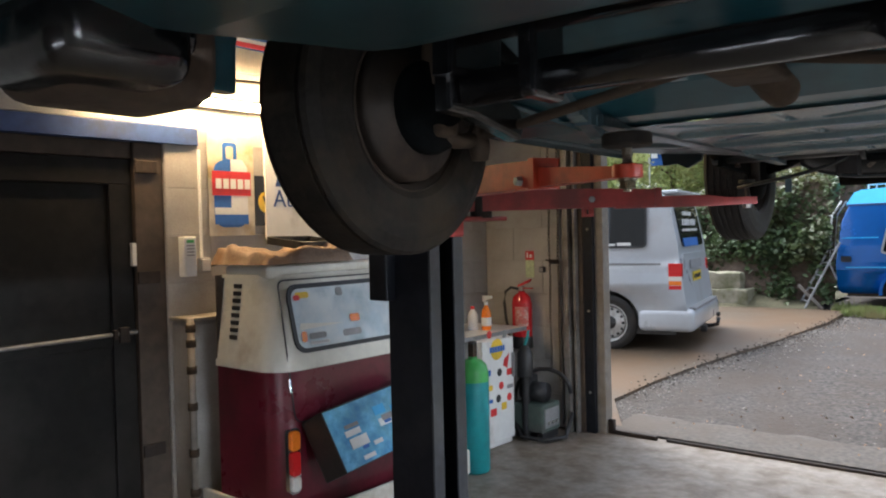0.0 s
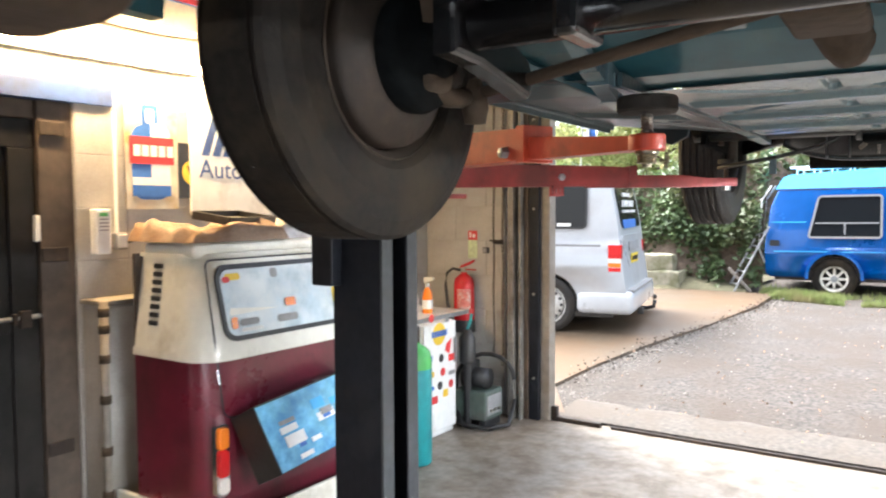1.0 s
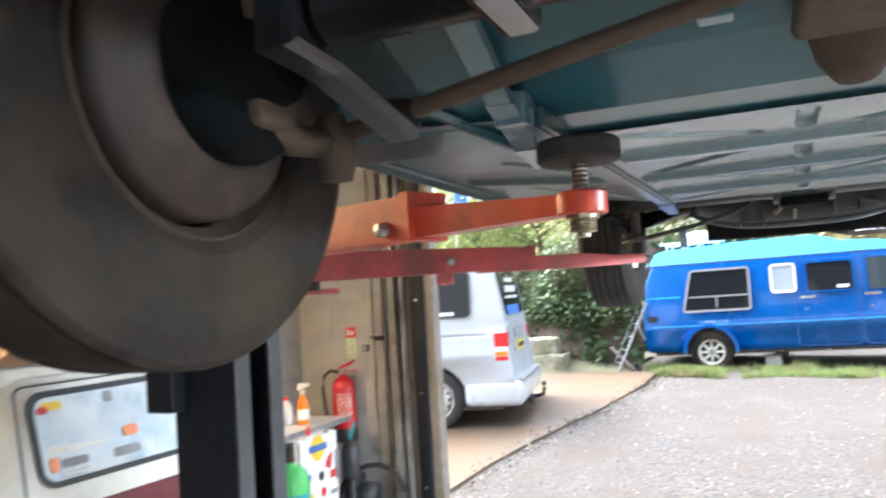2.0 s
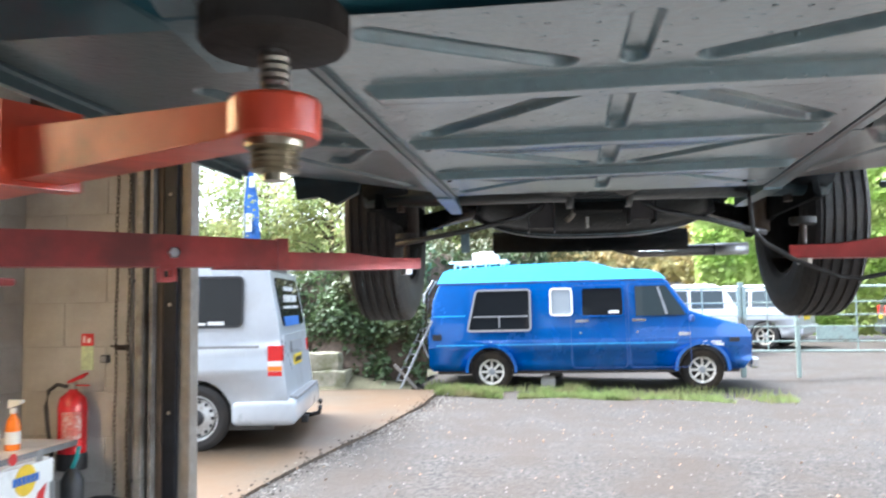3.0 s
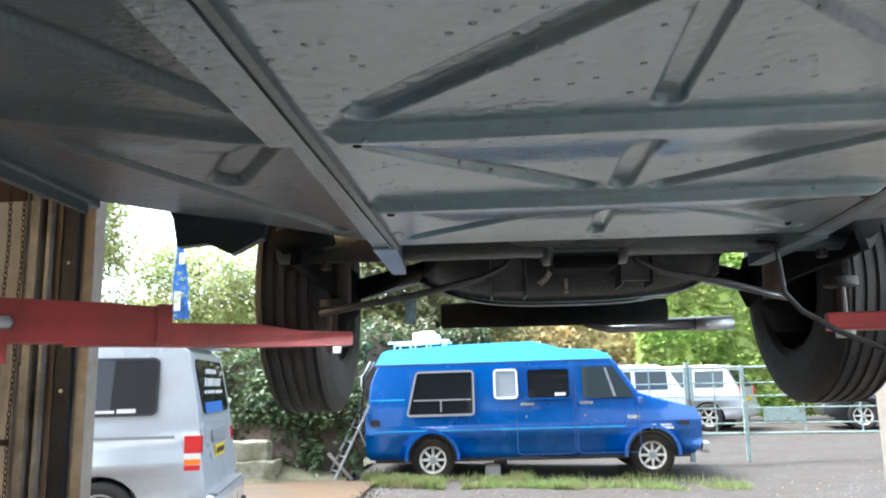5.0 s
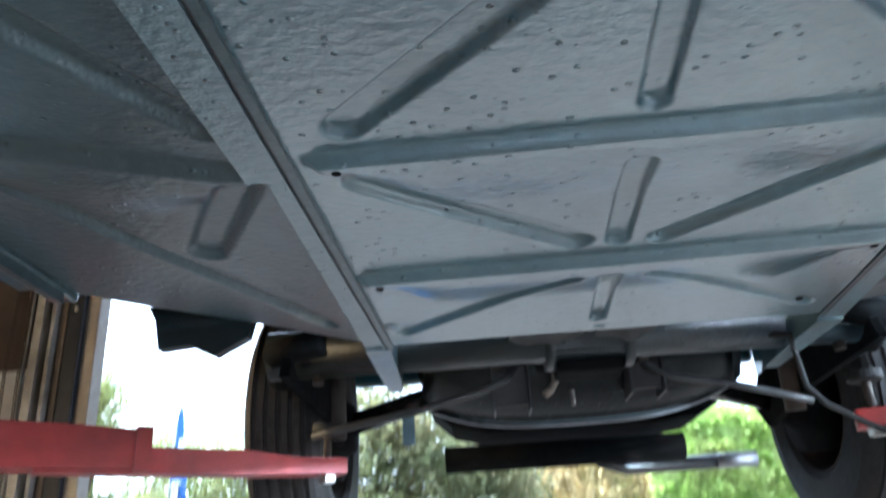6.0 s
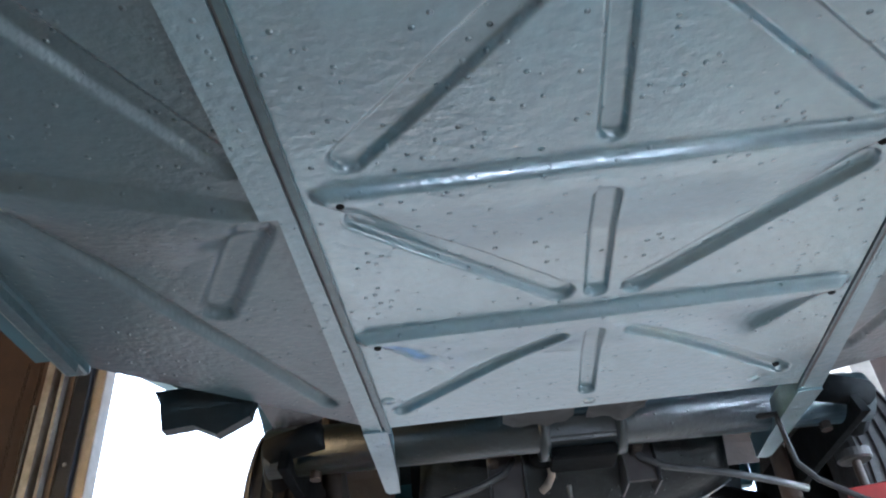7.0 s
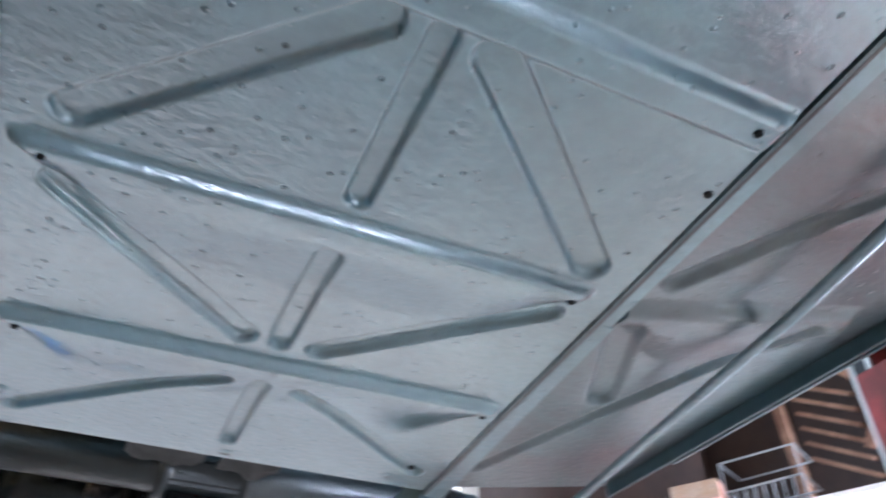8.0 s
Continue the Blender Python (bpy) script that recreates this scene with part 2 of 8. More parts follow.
M_EXTRED = mat("fire_red_paint", (0.52, 0.015, 0.02), 0.25, 0, 0.05, 14, 0.02, None, coat=0.4)
M_TAIL_R = mat("red_lamp_lens", (0.6, 0.02, 0.02), 0.15, 0, 0.06, 60, 0.1)
M_TAIL_O = mat("orange_lamp_lens", (0.85, 0.22, 0.02), 0.15, 0, 0.06, 60, 0.1)
M_TAIL_W = mat("clear_lamp_lens", (0.75, 0.72, 0.66), 0.15, 0, 0.06, 60, 0.1)
M_CLOTH = mat("tan_cloth_sheet", (0.27, 0.19, 0.135), 0.9, 0, 0.15, 60, 0.2, (0.24, 0.13, 0.06), 0.3, 5)
M_CLEARPL = mat("crumpled_clear_plastic", (0.55, 0.5, 0.46), 0.25, 0, 0.25, 14, 0.6, (0.32, 0.26, 0.22), 0.4, 6)
M_SILVER = mat("silver_car_paint", (0.5, 0.525, 0.55), 0.3, 0.1, 0.03, 12, 0.0, (0.42, 0.42, 0.42), 0.15, 1.5, 0.5)
M_BLUE = mat("bright_blue_car_paint", (0.0, 0.11, 0.43), 0.26, 0.35, 0.06, 8, 0.02, (0.0, 0.085, 0.36), 0.2, 1.4, 1.0, spec=0.5, coat_rough=0.05, coat_ior=1.6)
M_LTBLUE = mat("light_blue_roof_paint", (0.05, 0.43, 0.78), 0.4, 0, 0.06, 10, 0.02, (0.03, 0.22, 0.5), 0.2, 1.8, 0.2)
M_WHITECAR = mat("white_car_paint", (0.75, 0.76, 0.77), 0.3, 0, 0.03, 12, 0.0, None, coat=0.4)
M_SILVERLT = mat("pale_silver_car_paint", (0.52, 0.54, 0.56), 0.3, 0.1, 0.03, 12, 0.0, None, coat=0.5)
M_DARKCAR = mat("dark_grey_car_paint", (0.05, 0.055, 0.06), 0.3, 0.1, 0.05, 12, 0.0, None, coat=0.5)
M_GLASSDK = glass("tinted_car_glass", (0.012, 0.014, 0.016))
M_GLASSDK.node_tree.nodes["Principled BSDF"].inputs["IOR"].default_value = 1.5
M_GLASSMID = glass("grey_car_glass", (0.035, 0.048, 0.052))
M_GLASSPALE = glass("dusty_pale_car_glass", (0.3, 0.33, 0.35), 0.2)
M_GLASSFROST = mat("pale_poster_glass", (0.42, 0.52, 0.58), 0.2, 0, 0.2, 7, 0.0, (0.62, 0.66, 0.66), 0.5, 4)
M_ALLOY = mat("dull_alloy_wheel", (0.66, 0.62, 0.54), 0.45, 0.15, 0.12, 20, 0.05, (0.3, 0.26, 0.2), 0.3, 8)
M_CHROME = mat("chrome_trim", (0.8, 0.8, 0.8), 0.15, 1.0, 0.05, 20, 0.0)
M_WHEELSTEEL = mat("white_steel_wheel", (0.6, 0.6, 0.58), 0.4, 0.2, 0.1, 20, 0.05, (0.35, 0.32, 0.28), 0.25, 8)
M_GATE = mat("grey_green_gate_paint", (0.30, 0.37, 0.33), 0.55, 0.1, 0.15, 25, 0.1, (0.16, 0.12, 0.08), 0.2, 4)
M_PLATE = mat("yellow_number_plate", (0.75, 0.55, 0.03), 0.4, 0, 0.05, 20, 0.0)
M_BARK = mat("grey_brown_bark", (0.14, 0.10, 0.07), 0.9, 0, 0.3, 18, 0.8, (0.07, 0.05, 0.035), 0.4, 4, depth=0.02)
M_LEAFDK = mat("dark_ivy_leaf", (0.085, 0.13, 0.055), 0.5, 0, 0.4, 3.0, 0.0, (0.11, 0.09, 0.04), 0.32, 0.9, leafy=0.25)
M_LEAFMID = mat("green_conifer_leaf", (0.3, 0.38, 0.14), 0.6, 0, 0.35, 2.0, 0.0, (0.47, 0.45, 0.2), 0.4, 0.6, leafy=0.4)
M_LIME = mat("lime_conifer_leaf", (0.38, 0.52, 0.13), 0.6, 0, 0.35, 2.0, 0.0, (0.5, 0.56, 0.2), 0.4, 0.6, leafy=0.4)
M_LEAFOLV = mat("olive_tree_leaf", (0.2, 0.22, 0.1), 0.6, 0, 0.35, 2.5, 0.0, (0.3, 0.26, 0.13), 0.35, 0.8, leafy=0.4)
M_LEAFYEL = mat("yellow_autumn_leaf", (0.8, 0.68, 0.38), 0.7, 0, 0.25, 2.0, 0.0, (0.6, 0.56, 0.3), 0.4, 0.6, leafy=0.4)
M_GRASS = mat("rough_grass", (0.2, 0.26, 0.08), 0.8, 0, 0.4, 12, 0.2, (0.22, 0.2, 0.09), 0.4, 2.0, leafy=0.3)
M_FIELD = mat("pale_winter_field", (0.42, 0.38, 0.16), 0.9, 0, 0.2, 1.5, 0.2, (0.33, 0.30, 0.12), 0.35, 0.15)
M_TUBE = glow("warm_fluorescent_tube", (1.0, 0.66, 0.32), 50.0)
# Glow of the unseen east wall tubes, added as fill light.
M_TUBE_ADDED = glow("added_white_tube_glow", (0.92, 0.96, 1.0), 135.0)
M_TUBE_GLINT = glow("added_glint_tube_glow", (0.95, 0.97, 1.0), 24.0)
M_CEIL = mat("dark_roof_lining", (0.10, 0.065, 0.045), 0.85, 0, 0.3, 8, 0.2, (0.06, 0.035, 0.025), 0.3, 1.2)
M_BOXBLUE = mat("printed_blue_carton", (0.16, 0.48, 0.68), 0.35, 0, 0.35, 9, 0.0, (0.05, 0.25, 0.5), 0.45, 7)


# ---- building helpers ----
def part(name, bm, material, parent=None, label="", smooth=False):
    me = bpy.data.meshes.new(name)
    bmesh.ops.recalc_face_normals(bm, faces=bm.faces[:])
    if smooth:
        for f in bm.faces:
            f.smooth = True
    bm.to_mesh(me)
    bm.free()
    me.materials.append(material)
    ob = new(name, me)
    if parent is not None:
        ob.parent = parent
    if label:
        ob["label"] = label
    return ob


def thing(name, m, label, category, group="", kind=""):
    ob = new(name)
    ob.empty_display_size = 0.1
    ob.matrix_world = m
    return tagged(ob, label, category, group, kind)


def box(bm, lo, hi, bevel=0.0, m=None, seg=2):
    sx, sy, sz = (hi[i] - lo[i] for i in range(3))
    mm = Matrix.Translation([(hi[i] + lo[i]) / 2 for i in range(3)]) @ Matrix.Diagonal((sx, sy, sz, 1))
    r = bmesh.ops.create_cube(bm, size=1, matrix=mm)
    vs = r["verts"]
    if bevel:
        es = list({e for v in vs for e in v.link_edges})
        rb = bmesh.ops.bevel(bm, geom=es, offset=bevel, segments=seg, affect="EDGES", profile=0.5)
        vs = list({v for f in rb["faces"] for v in f.verts} | {v for v in vs if v.is_valid})
    if m is not None:
        bmesh.ops.transform(bm, matrix=m, verts=[v for v in vs if v.is_valid])
    return bm


def nb():
    return bmesh.new()


def tube(bm, pts, r, n=12, caps=True, r2=None):
    """A round bar along a line of points; r2: radius at its far end."""
    pts = [Vector(p) for p in pts]
    rings = []
    up = Vector((0, 0, 1))
    for i, p in enumerate(pts):
        d = (pts[min(i + 1, len(pts) - 1)] - pts[max(i - 1, 0)]).normalized()
        a = d.cross(up)
        if a.length < 0.05:
            a = d.cross(Vector((1, 0, 0)))
        a.normalize()
        b = d.cross(a)
        rr = r if r2 is None else r + (r2 - r) * i / (len(pts) - 1)
        rings.append([bm.verts.new(p + rr * (math.cos(2 * math.pi * k / n) * a + math.sin(2 * math.pi * k / n) * b)) for k in range(n)])
    for u, v in zip(rings, rings[1:]):
        for k in range(n):
            bm.faces.new((u[k], u[(k + 1) % n], v[(k + 1) % n], v[k]))
    if caps:
        bm.faces.new(rings[0][::-1])
        bm.faces.new(rings[-1])
    return bm


def lathe(bm, prof, n=32, m=None, close=False):
    """Turns (radius, height) points about the local z axis."""
    rings = []
    m = m or Matrix()
    for r, z in prof:
        if r < 1e-5:
            rings.append([bm.verts.new(m @ Vector((0, 0, z)))])
        else:
            rings.append([bm.verts.new(m @ Vector((r * math.cos(2 * math.pi * k / n), r * math.sin(2 * math.pi * k / n), z))) for k in range(n)])
    pairs = list(zip(rings, rings[1:])) + ([(rings[-1], rings[0])] if close else [])
    for u, v in pairs:
        for k in range(n):
            a, b, c, d = u[k % len(u)], u[(k + 1) % len(u)], v[(k + 1) % len(v)], v[k % len(v)]
            vs = []
            for q in (a, b, c, d):
                if q not in vs:
                    vs.append(q)
            if len(vs) > 2:
                bm.faces.new(vs)
    return bm


def slab(bm, pts, thick, m=None, bevel=0.0):
    """A flat plate from a 2D outline, thick along local z."""
    m = m or Matrix()
    lo = [bm.verts.new((x, y, 0)) for x, y in pts]
    f = bm.faces.new(lo)
    r = bmesh.ops.extrude_face_region(bm, geom=[f])
    top = [g for g in r["geom"] if isinstance(g, bmesh.types.BMVert)]
    for v in top:
        v.co.z += thick
    vs = lo + top
    if bevel:
        te = [e for e in {e for v in top for e in v.link_edges} if all(q in top for q in e.verts)]
        rb = bmesh.ops.bevel(bm, geom=te, offset=bevel, segments=2, affect="EDGES", profile=0.5)
        vs = list({v for v in vs if v.is_valid} | {v for q in rb["faces"] for v in q.verts})
    bmesh.ops.transform(bm, matrix=m, verts=vs)
    return bm


def rrect(x0, y0, x1, y1, r, n=5):
    out = []
    for cx, cy, a in ((x1 - r, y1 - r, 0), (x0 + r, y1 - r, 90), (x0 + r, y0 + r, 180), (x1 - r, y0 + r, 270)):
        out += [(cx + r * math.cos(radians(a + 90 * k / n)), cy + r * math.sin(radians(a + 90 * k / n))) for k in range(n + 1)]
    return out


def ringplate(bm, outer, inner, thick, m=None):
    """A flat frame between two outlines with the same number of points."""
    m = m or Matrix()
    n = len(outer)
    v = [[bm.verts.new(m @ Vector((x, y, z))) for x, y in o] for o, z in ((outer, 0), (inner, 0), (inner, thick), (outer, thick))]
    for a, b in ((0, 1), (1, 2), (2, 3), (3, 0)):
        for k in range(n):
            bm.faces.new((v[a][k], v[a][(k + 1) % n], v[b][(k + 1) % n], v[b][k]))
    return bm


def sheet(bm, pts):
    return bm.faces.new([bm.verts.new(p) for p in pts])


def letters_bar(bm, m, x0, x1, y, h, n, gap=0.25, seed=1):
    """Unreadable writing: a row of short plain bars."""
    rnd = random.Random(seed)
    w = (x1 - x0) / n
    for i in range(n):
        if rnd.random() < 0.12:
            continue
        a = x0 + i * w
        slab(bm, [(a, y), (a + w * (1 - gap), y), (a + w * (1 - gap), y + h), (a, y + h)], 0.002, m)


def leaves(name, n, place, size, material, parent=None, seed=3, label=""):
    """Many small bent leaves; place(rnd) gives where each one sits."""
    rnd = random.Random(seed)
    verts, faces = [], []
    for i in range(n):
        c = place(rnd)
        if c is None:
            continue
        s = size * rnd.uniform(0.6, 1.4)
        q = Euler((rnd.uniform(-0.9, 0.9), rnd.uniform(-0.9, 0.9), rnd.uniform(0, 6.28))).to_matrix()
        k = len(verts)
        for x, y, z in ((-0.5, 0, 0), (0, -0.32, 0.1), (0.5, 0, -0.05), (0, 0.32, 0.1)):
            verts.append(Vector(c) + q @ Vector((x * s, y * s, z * s)))
        faces.append((k, k + 1, k + 2, k + 3))
    me = bpy.data.meshes.new(name)
    me.from_pydata(verts, [], faces)
    me.materials.append(material)
    ob = new(name, me)
    if parent is not None:
        ob.parent = parent
    if label:
        ob["label"] = label
    return ob


# ---- the garage: floor, walls, roof ----
WX0, WX1, WY0, WY1, ROOF = -4.3, 3.2, -3.6, 6.22, 4.9
WHITE_TOP = 2.86
JAMB_L, JAMB_R, HEAD = -3.095, 1.25, 4.5


def ground_z(x, y):
    for (a, za), (b, zb) in zip(((-999, -0.03), (6.4, -0.01), (9.0, 0.27), (13.4, 0.43), (17.4, 0.47)), ((6.4, -0.01), (9.0, 0.27), (13.4, 0.43), (17.4, 0.47), (999, 0.52))):
        if a <= y <= b:
            t = (y - a) / (b - a)
            dip = min(1, max(0, (x + 3.5) / 5)) * min(1, max(0, (4.5 - x) / 2)) * min(1, max(0, (y - 9) / 3)) * min(1, max(0, (19 - y) / 3))
            return za + (zb - za) * t - 0.075 * dip * dip * (3 - 2 * dip)
    return 0.6


def setting(name, label, category):
    return thing(name, Matrix(), label, category, kind="structure")


def solid(name, lo, hi, material, label, category, bevel=0.0):
    bm = box(nb(), lo, hi, bevel)
    return tagged(part(name, bm, material), label, category, kind="structure")


# one ground sheet out to the horizon
xs = [-400, -120, -50, -25, -16] + [-12 + 0.5 * i for i in range(49)] + [16, 25, 50, 120, 400]
ys = [-300, -80, -20, -5, 3, 6.27] + [6.6 + 0.4 * i for i in range(30)] + [20, 24, 32, 60, 140, 400]
gbm = nb()
gv = [[gbm.verts.new((x, y, ground_z(x, y) + (0.03 * noise.noise(Vector((x * 0.6, y * 0.6, 0))) if 7.2 < y < 13 else 0))) for x in xs] for y in ys]
for r0, r1 in zip(gv, gv[1:]):
    for k in range(len(xs) - 1):
        gbm.faces.new((r0[k], r0[k + 1], r1[k + 1], r1[k]))
tagged(part("ground", gbm, M_GRAVEL), "grey gravel yard rising away from the garage door", "ground", kind="structure")

# muddy concrete apron beside the gravel
abm = nb()
edge = [(-3.05, 6.45), (-3.46, 7.1), (-3.35, 7.8), (-3.2, 8.4), (-3.0, 9.1), (-2.85, 9.9), (-2.75, 10.8), (-2.66, 11.7), (-2.66, 12.9)]
av = []
for i, (ex, ey) in enumerate(edge):
    row = []
    for k in range(9):
        x = -11 + (ex + 11) * (1 - (1 - k / 8) ** 1.5)
        row.append(abm.verts.new((x, ey, ground_z(x, ey) + 0.035)))
    row.append(abm.verts.new((ex + 0.02, ey, ground_z(ex, ey) - 0.06)))
    av.append(row)
for a, b in zip(av, av[1:]):
    for k in range(9):
        abm.faces.new((a[k], a[k + 1], b[k + 1], b[k]))
tagged(part("pavement", abm, M_APRON), "muddy brown concrete apron with a broken edge", "pavement", kind="structure")

# concrete sill strip just outside the door track
sbm = nb()
sv = []
for j, y in enumerate((6.365, 6.6, 6.8, 7.0)):
    sv.append([sbm.verts.new((-3.1 + 4.4 * k / 24, y + (0.06 * math.sin(k * 1.7) + 0.05 * math.sin(k * 4.1) if j == 3 else 0), ground_z(0, y) + (0.03 if j < 3 else -0.03))) for k in range(25)])
for a, b in zip(sv, sv[1:]):
    for k in range(24):
        sbm.faces.new((a[k], a[k + 1], b[k + 1], b[k]))
tagged(part("pavement_strip", sbm, M_STRIP), "dirty concrete strip outside the door track", "pavement", kind="structure")

solid("floor", (WX0 - 0.2, WY0 - 0.2, -0.12), (WX1 + 0.2, 6.36, 0.0), M_CONC, "stained pale concrete garage floor", "floor")
# thin saw-cut joint and the steel door track
track = setting("door_track", "black steel door track on the concrete threshold", "track")
bm = nb()
box(bm, (-3.04, 6.275, 0.0), (-2.66, 6.315, 0.035), 0.004)
box(bm, (-2.58, 6.29, 0.0), (1.2, 6.317, 0.022), 0.004)
part("rail", bm, M_RUSTDK, track)
bm = box(nb(), (-3.09, 6.272, 0.0), (-3.04, 6.32, 0.12), 0.006)
part("stop_block", bm, M_RUSTDK, track)

BLOCK_H, BLOCK_L = 0.295, 0.62


def wall_backing(name, lo, hi, label, material=M_JOINT):
    bm = box(nb(), lo, hi)
    return tagged(part(name, bm, material), label, "wall", kind="structure")


wall_left = wall_backing("wall_west", (WX0 - 0.25, 2.92, 0), (WX0 - 0.008, WY1 + 0.25, WHITE_TOP), "white painted block wall")
wall_left_over = wall_backing("wall_west_lintel", (WX0 - 0.25, WY0, 2.443), (WX0 - 0.008, 2.92, WHITE_TOP), "white painted block wall over the door")
wall_left_near = wall_backing("wall_west_near", (WX0 - 0.25, WY0, 0), (WX0 - 0.008, 1.2, 2.443), "white painted block wall")
wall_front = wall_backing("wall_north", (WX0 - 0.008, WY1 + 0.008, 0), (-3.412, WY1 + 0.25, WHITE_TOP), "white painted block wall beside the garage door")
wall_front_r = wall_backing("wall_north_east", (JAMB_R + 0.1, WY1 + 0.008, 0), (WX1 + 0.25, WY1 + 0.25, WHITE_TOP), "white painted block wall beside the garage door")
wall_right = wall_backing("wall_east", (WX1 + 0.008, WY0, 0), (WX1 + 0.25, WY1 + 0.008, WHITE_TOP), "white painted block wall")
# Unseen wall; its dark boarding is added to keep the bus ridges' reflections dark.
wall_backing("wall_south", (WX0 - 0.25, WY0 - 0.25, 0), (WX1 + 0.25, WY0 - 0.008, WHITE_TOP), "dark boarded wall", M_TIMBER)

# brown boarded upper walls
for nm, lo, hi in (("wall_upper_west", (WX0 - 0.25, WY0, WHITE_TOP), (WX0 + 0.01, WY1 + 0.25, ROOF)),
                   ("wall_upper_east", (WX1 + 0.03, WY0, WHITE_TOP), (WX1 + 0.25, WY1 + 0.25, ROOF)),
                   ("wall_upper_south", (WX0 - 0.25, WY0 - 0.25, WHITE_TOP), (WX1 + 0.25, WY0, ROOF)),
                   ("wall_upper_north", (WX0 + 0.01, WY1 + 0.0, WHITE_TOP), (-3.412, WY1 + 0.25, ROOF)),
                   ("wall_upper_north_east", (JAMB_R + 0.1, WY1, WHITE_TOP), (WX1 + 0.03, WY1 + 0.25, ROOF)),
                   ("wall_header", (-3.412, WY1 + 0.05, HEAD), (JAMB_R + 0.1, WY1 + 0.25, ROOF))):
    pale = nm == "wall_upper_west"
    solid(nm, lo, hi, M_BLOCK if pale else M_TIMBER, "cream painted upper wall" if pale else "dark brown boarded upper wall", "wall")

bm = box(nb(), (WX0 - 0.25, WY0 - 0.25, ROOF), (WX1 + 0.25, WY1 + 0.25, ROOF + 0.15))
for i in range(9):
    y = WY0 + 0.6 + i * 1.1
    box(bm, (WX0 + 0.01, y, ROOF - 0.2), (WX1, y + 0.06, ROOF - 0.002))
tagged(part("ceiling", bm, M_CEIL), "dark brown roof lining with timber rafters", "ceiling", kind="structure")

# jambs of the big door
jamb = setting("door_frame_north", "steel and timber jambs of the roller door opening", "door frame")
bm = box(nb(), (-3.412, 6.12, 0), (-3.365, 6.3, ROOF))
box(bm, (-3.365, 6.2, 0), (-3.325, 6.24, ROOF))
box(bm, (-3.325, 6.14, 0), (-3.305, 6.3, ROOF))
part("shutter_guide", bm, M_GUIDE, jamb, "dull grey steel shutter guide")
bm = box(nb(), (-3.305, 6.19, 0), (-3.262, 6.34, HEAD + 0.2), 0.004)
part("timber_lining", bm, M_JAMBDK, jamb, "brown timber lining")
bm = box(nb(), (-3.262, 6.2, 0), (-3.17, 6.245, HEAD + 0.2), 0.006)
part("steel_column", bm, M_POST, jamb, "black painted steel column")
for i, z in enumerate((0.35, 1.05, 1.75, 2.477, 3.2)):
    bm = lathe(nb(), [(0, 0.012), (0.009, 0.01), (0.012, 0)], 10, pose(-3.215, 6.2, z, 90))
    part("bolt", bm, M_STEEL, jamb)
bm = box(nb(), (-3.262, 6.247, 0), (JAMB_L, 6.36, HEAD + 0.2), 0.006)
part("outer_jamb", bm, M_JAMB, jamb, "pale weathered timber jamb")
bm = box(nb(), (JAMB_R, 6.2, 0), (JAMB_R + 0.12, 6.48, HEAD + 0.2), 0.006)
part("outer_jamb", bm, M_JAMB, jamb, "pale weathered timber jamb")

# steel lintel and the black side door in the west wall
lintel = tagged(part("lintel_beam", box(nb(), (WX0 - 0.15, 0.6, 2.34), (WX0 + 0.012, 3.152, 2.45), 0.004), M_BLUERSJ), "blue painted steel lintel over the side door", "beam", kind="structure")
door = thing("door_1", pose(0, 0.215, 0.035), "black painted boarded side door with a bar across it", "door", kind="structure")
bm = box(nb(), (WX0 - 0.12, 1.0, -0.03), (WX0 - 0.07, 2.51, 2.2), 0.004)
part("leaf", bm, M_DOOR, door)
bm = nb()
box(bm, (WX0 - 0.07, 1.0, 2.05), (WX0 - 0.045, 2.51, 2.2), 0.004)
box(bm, (WX0 - 0.07, 2.37, 0.02), (WX0 - 0.045, 2.51, 2.05), 0.004)
part("stile", bm, M_DOOR, door)
bm = box(nb(), (WX0 - 0.07, 1.0, 1.09), (WX0 - 0.05, 2.37, 1.17), 0.003)
part("lock_rail", bm, M_DOOR, door)
bm = tube(nb(), [(WX0 - 0.04, 1.2, 1.15), (WX0 - 0.04, 2.53, 1.165)], 0.012, 8)
part("slide_bar", bm, M_ZINC, door, "pale worn sliding bar")
bm = box(nb(), (WX0 - 0.05, 2.4, 1.11), (WX0 - 0.02, 2.46, 1.2), 0.004)
box(bm, (WX0 - 0.045, 2.36, 1.135), (WX0 - 0.01, 2.385, 1.19), 0.003)
part("latch", bm, M_RUSTDK, door)
bm = box(nb(), (WX0 - 0.06, 2.49, 1.56), (WX0 - 0.02, 2.52, 1.7), 0.006)
part("handle", bm, M_WHITE, door, "pale door handle")
for z in (0.4, 1.45, 2.12):
    bm = box(nb(), (WX0 - 0.05, 2.52, z), (WX0 - 0.005, 2.66, z + 0.075), 0.004)
    part("hinge", bm, M_RUSTDK, door)
bm = box(nb(), (WX0 - 0.2, 2.73, 0), (WX0 - 0.02, 2.92, 2.34), 0.006)
box(bm, (WX0 - 0.2, 1.1, 2.24), (WX0 - 0.04, 2.73, 2.34), 0.006)
tagged(part("door_frame_west", bm, M_JAMBDK), "brown timber frame of the side door", "door frame", kind="structure")
solid("wall_behind_door", (WX0 - 0.25, 1.1, 0), (WX0 - 0.2, 2.92, 2.443), M_DOOR, "dark void behind the side door", "wall")

# low thick plinth along the west wall with a brown ledge
solid("plinth", (WX0, 2.93, 0), (WX0 + 0.2, 5.1, 1.245), M_BLOCK, "cream painted low plinth against the wall", "plinth", 0.02)
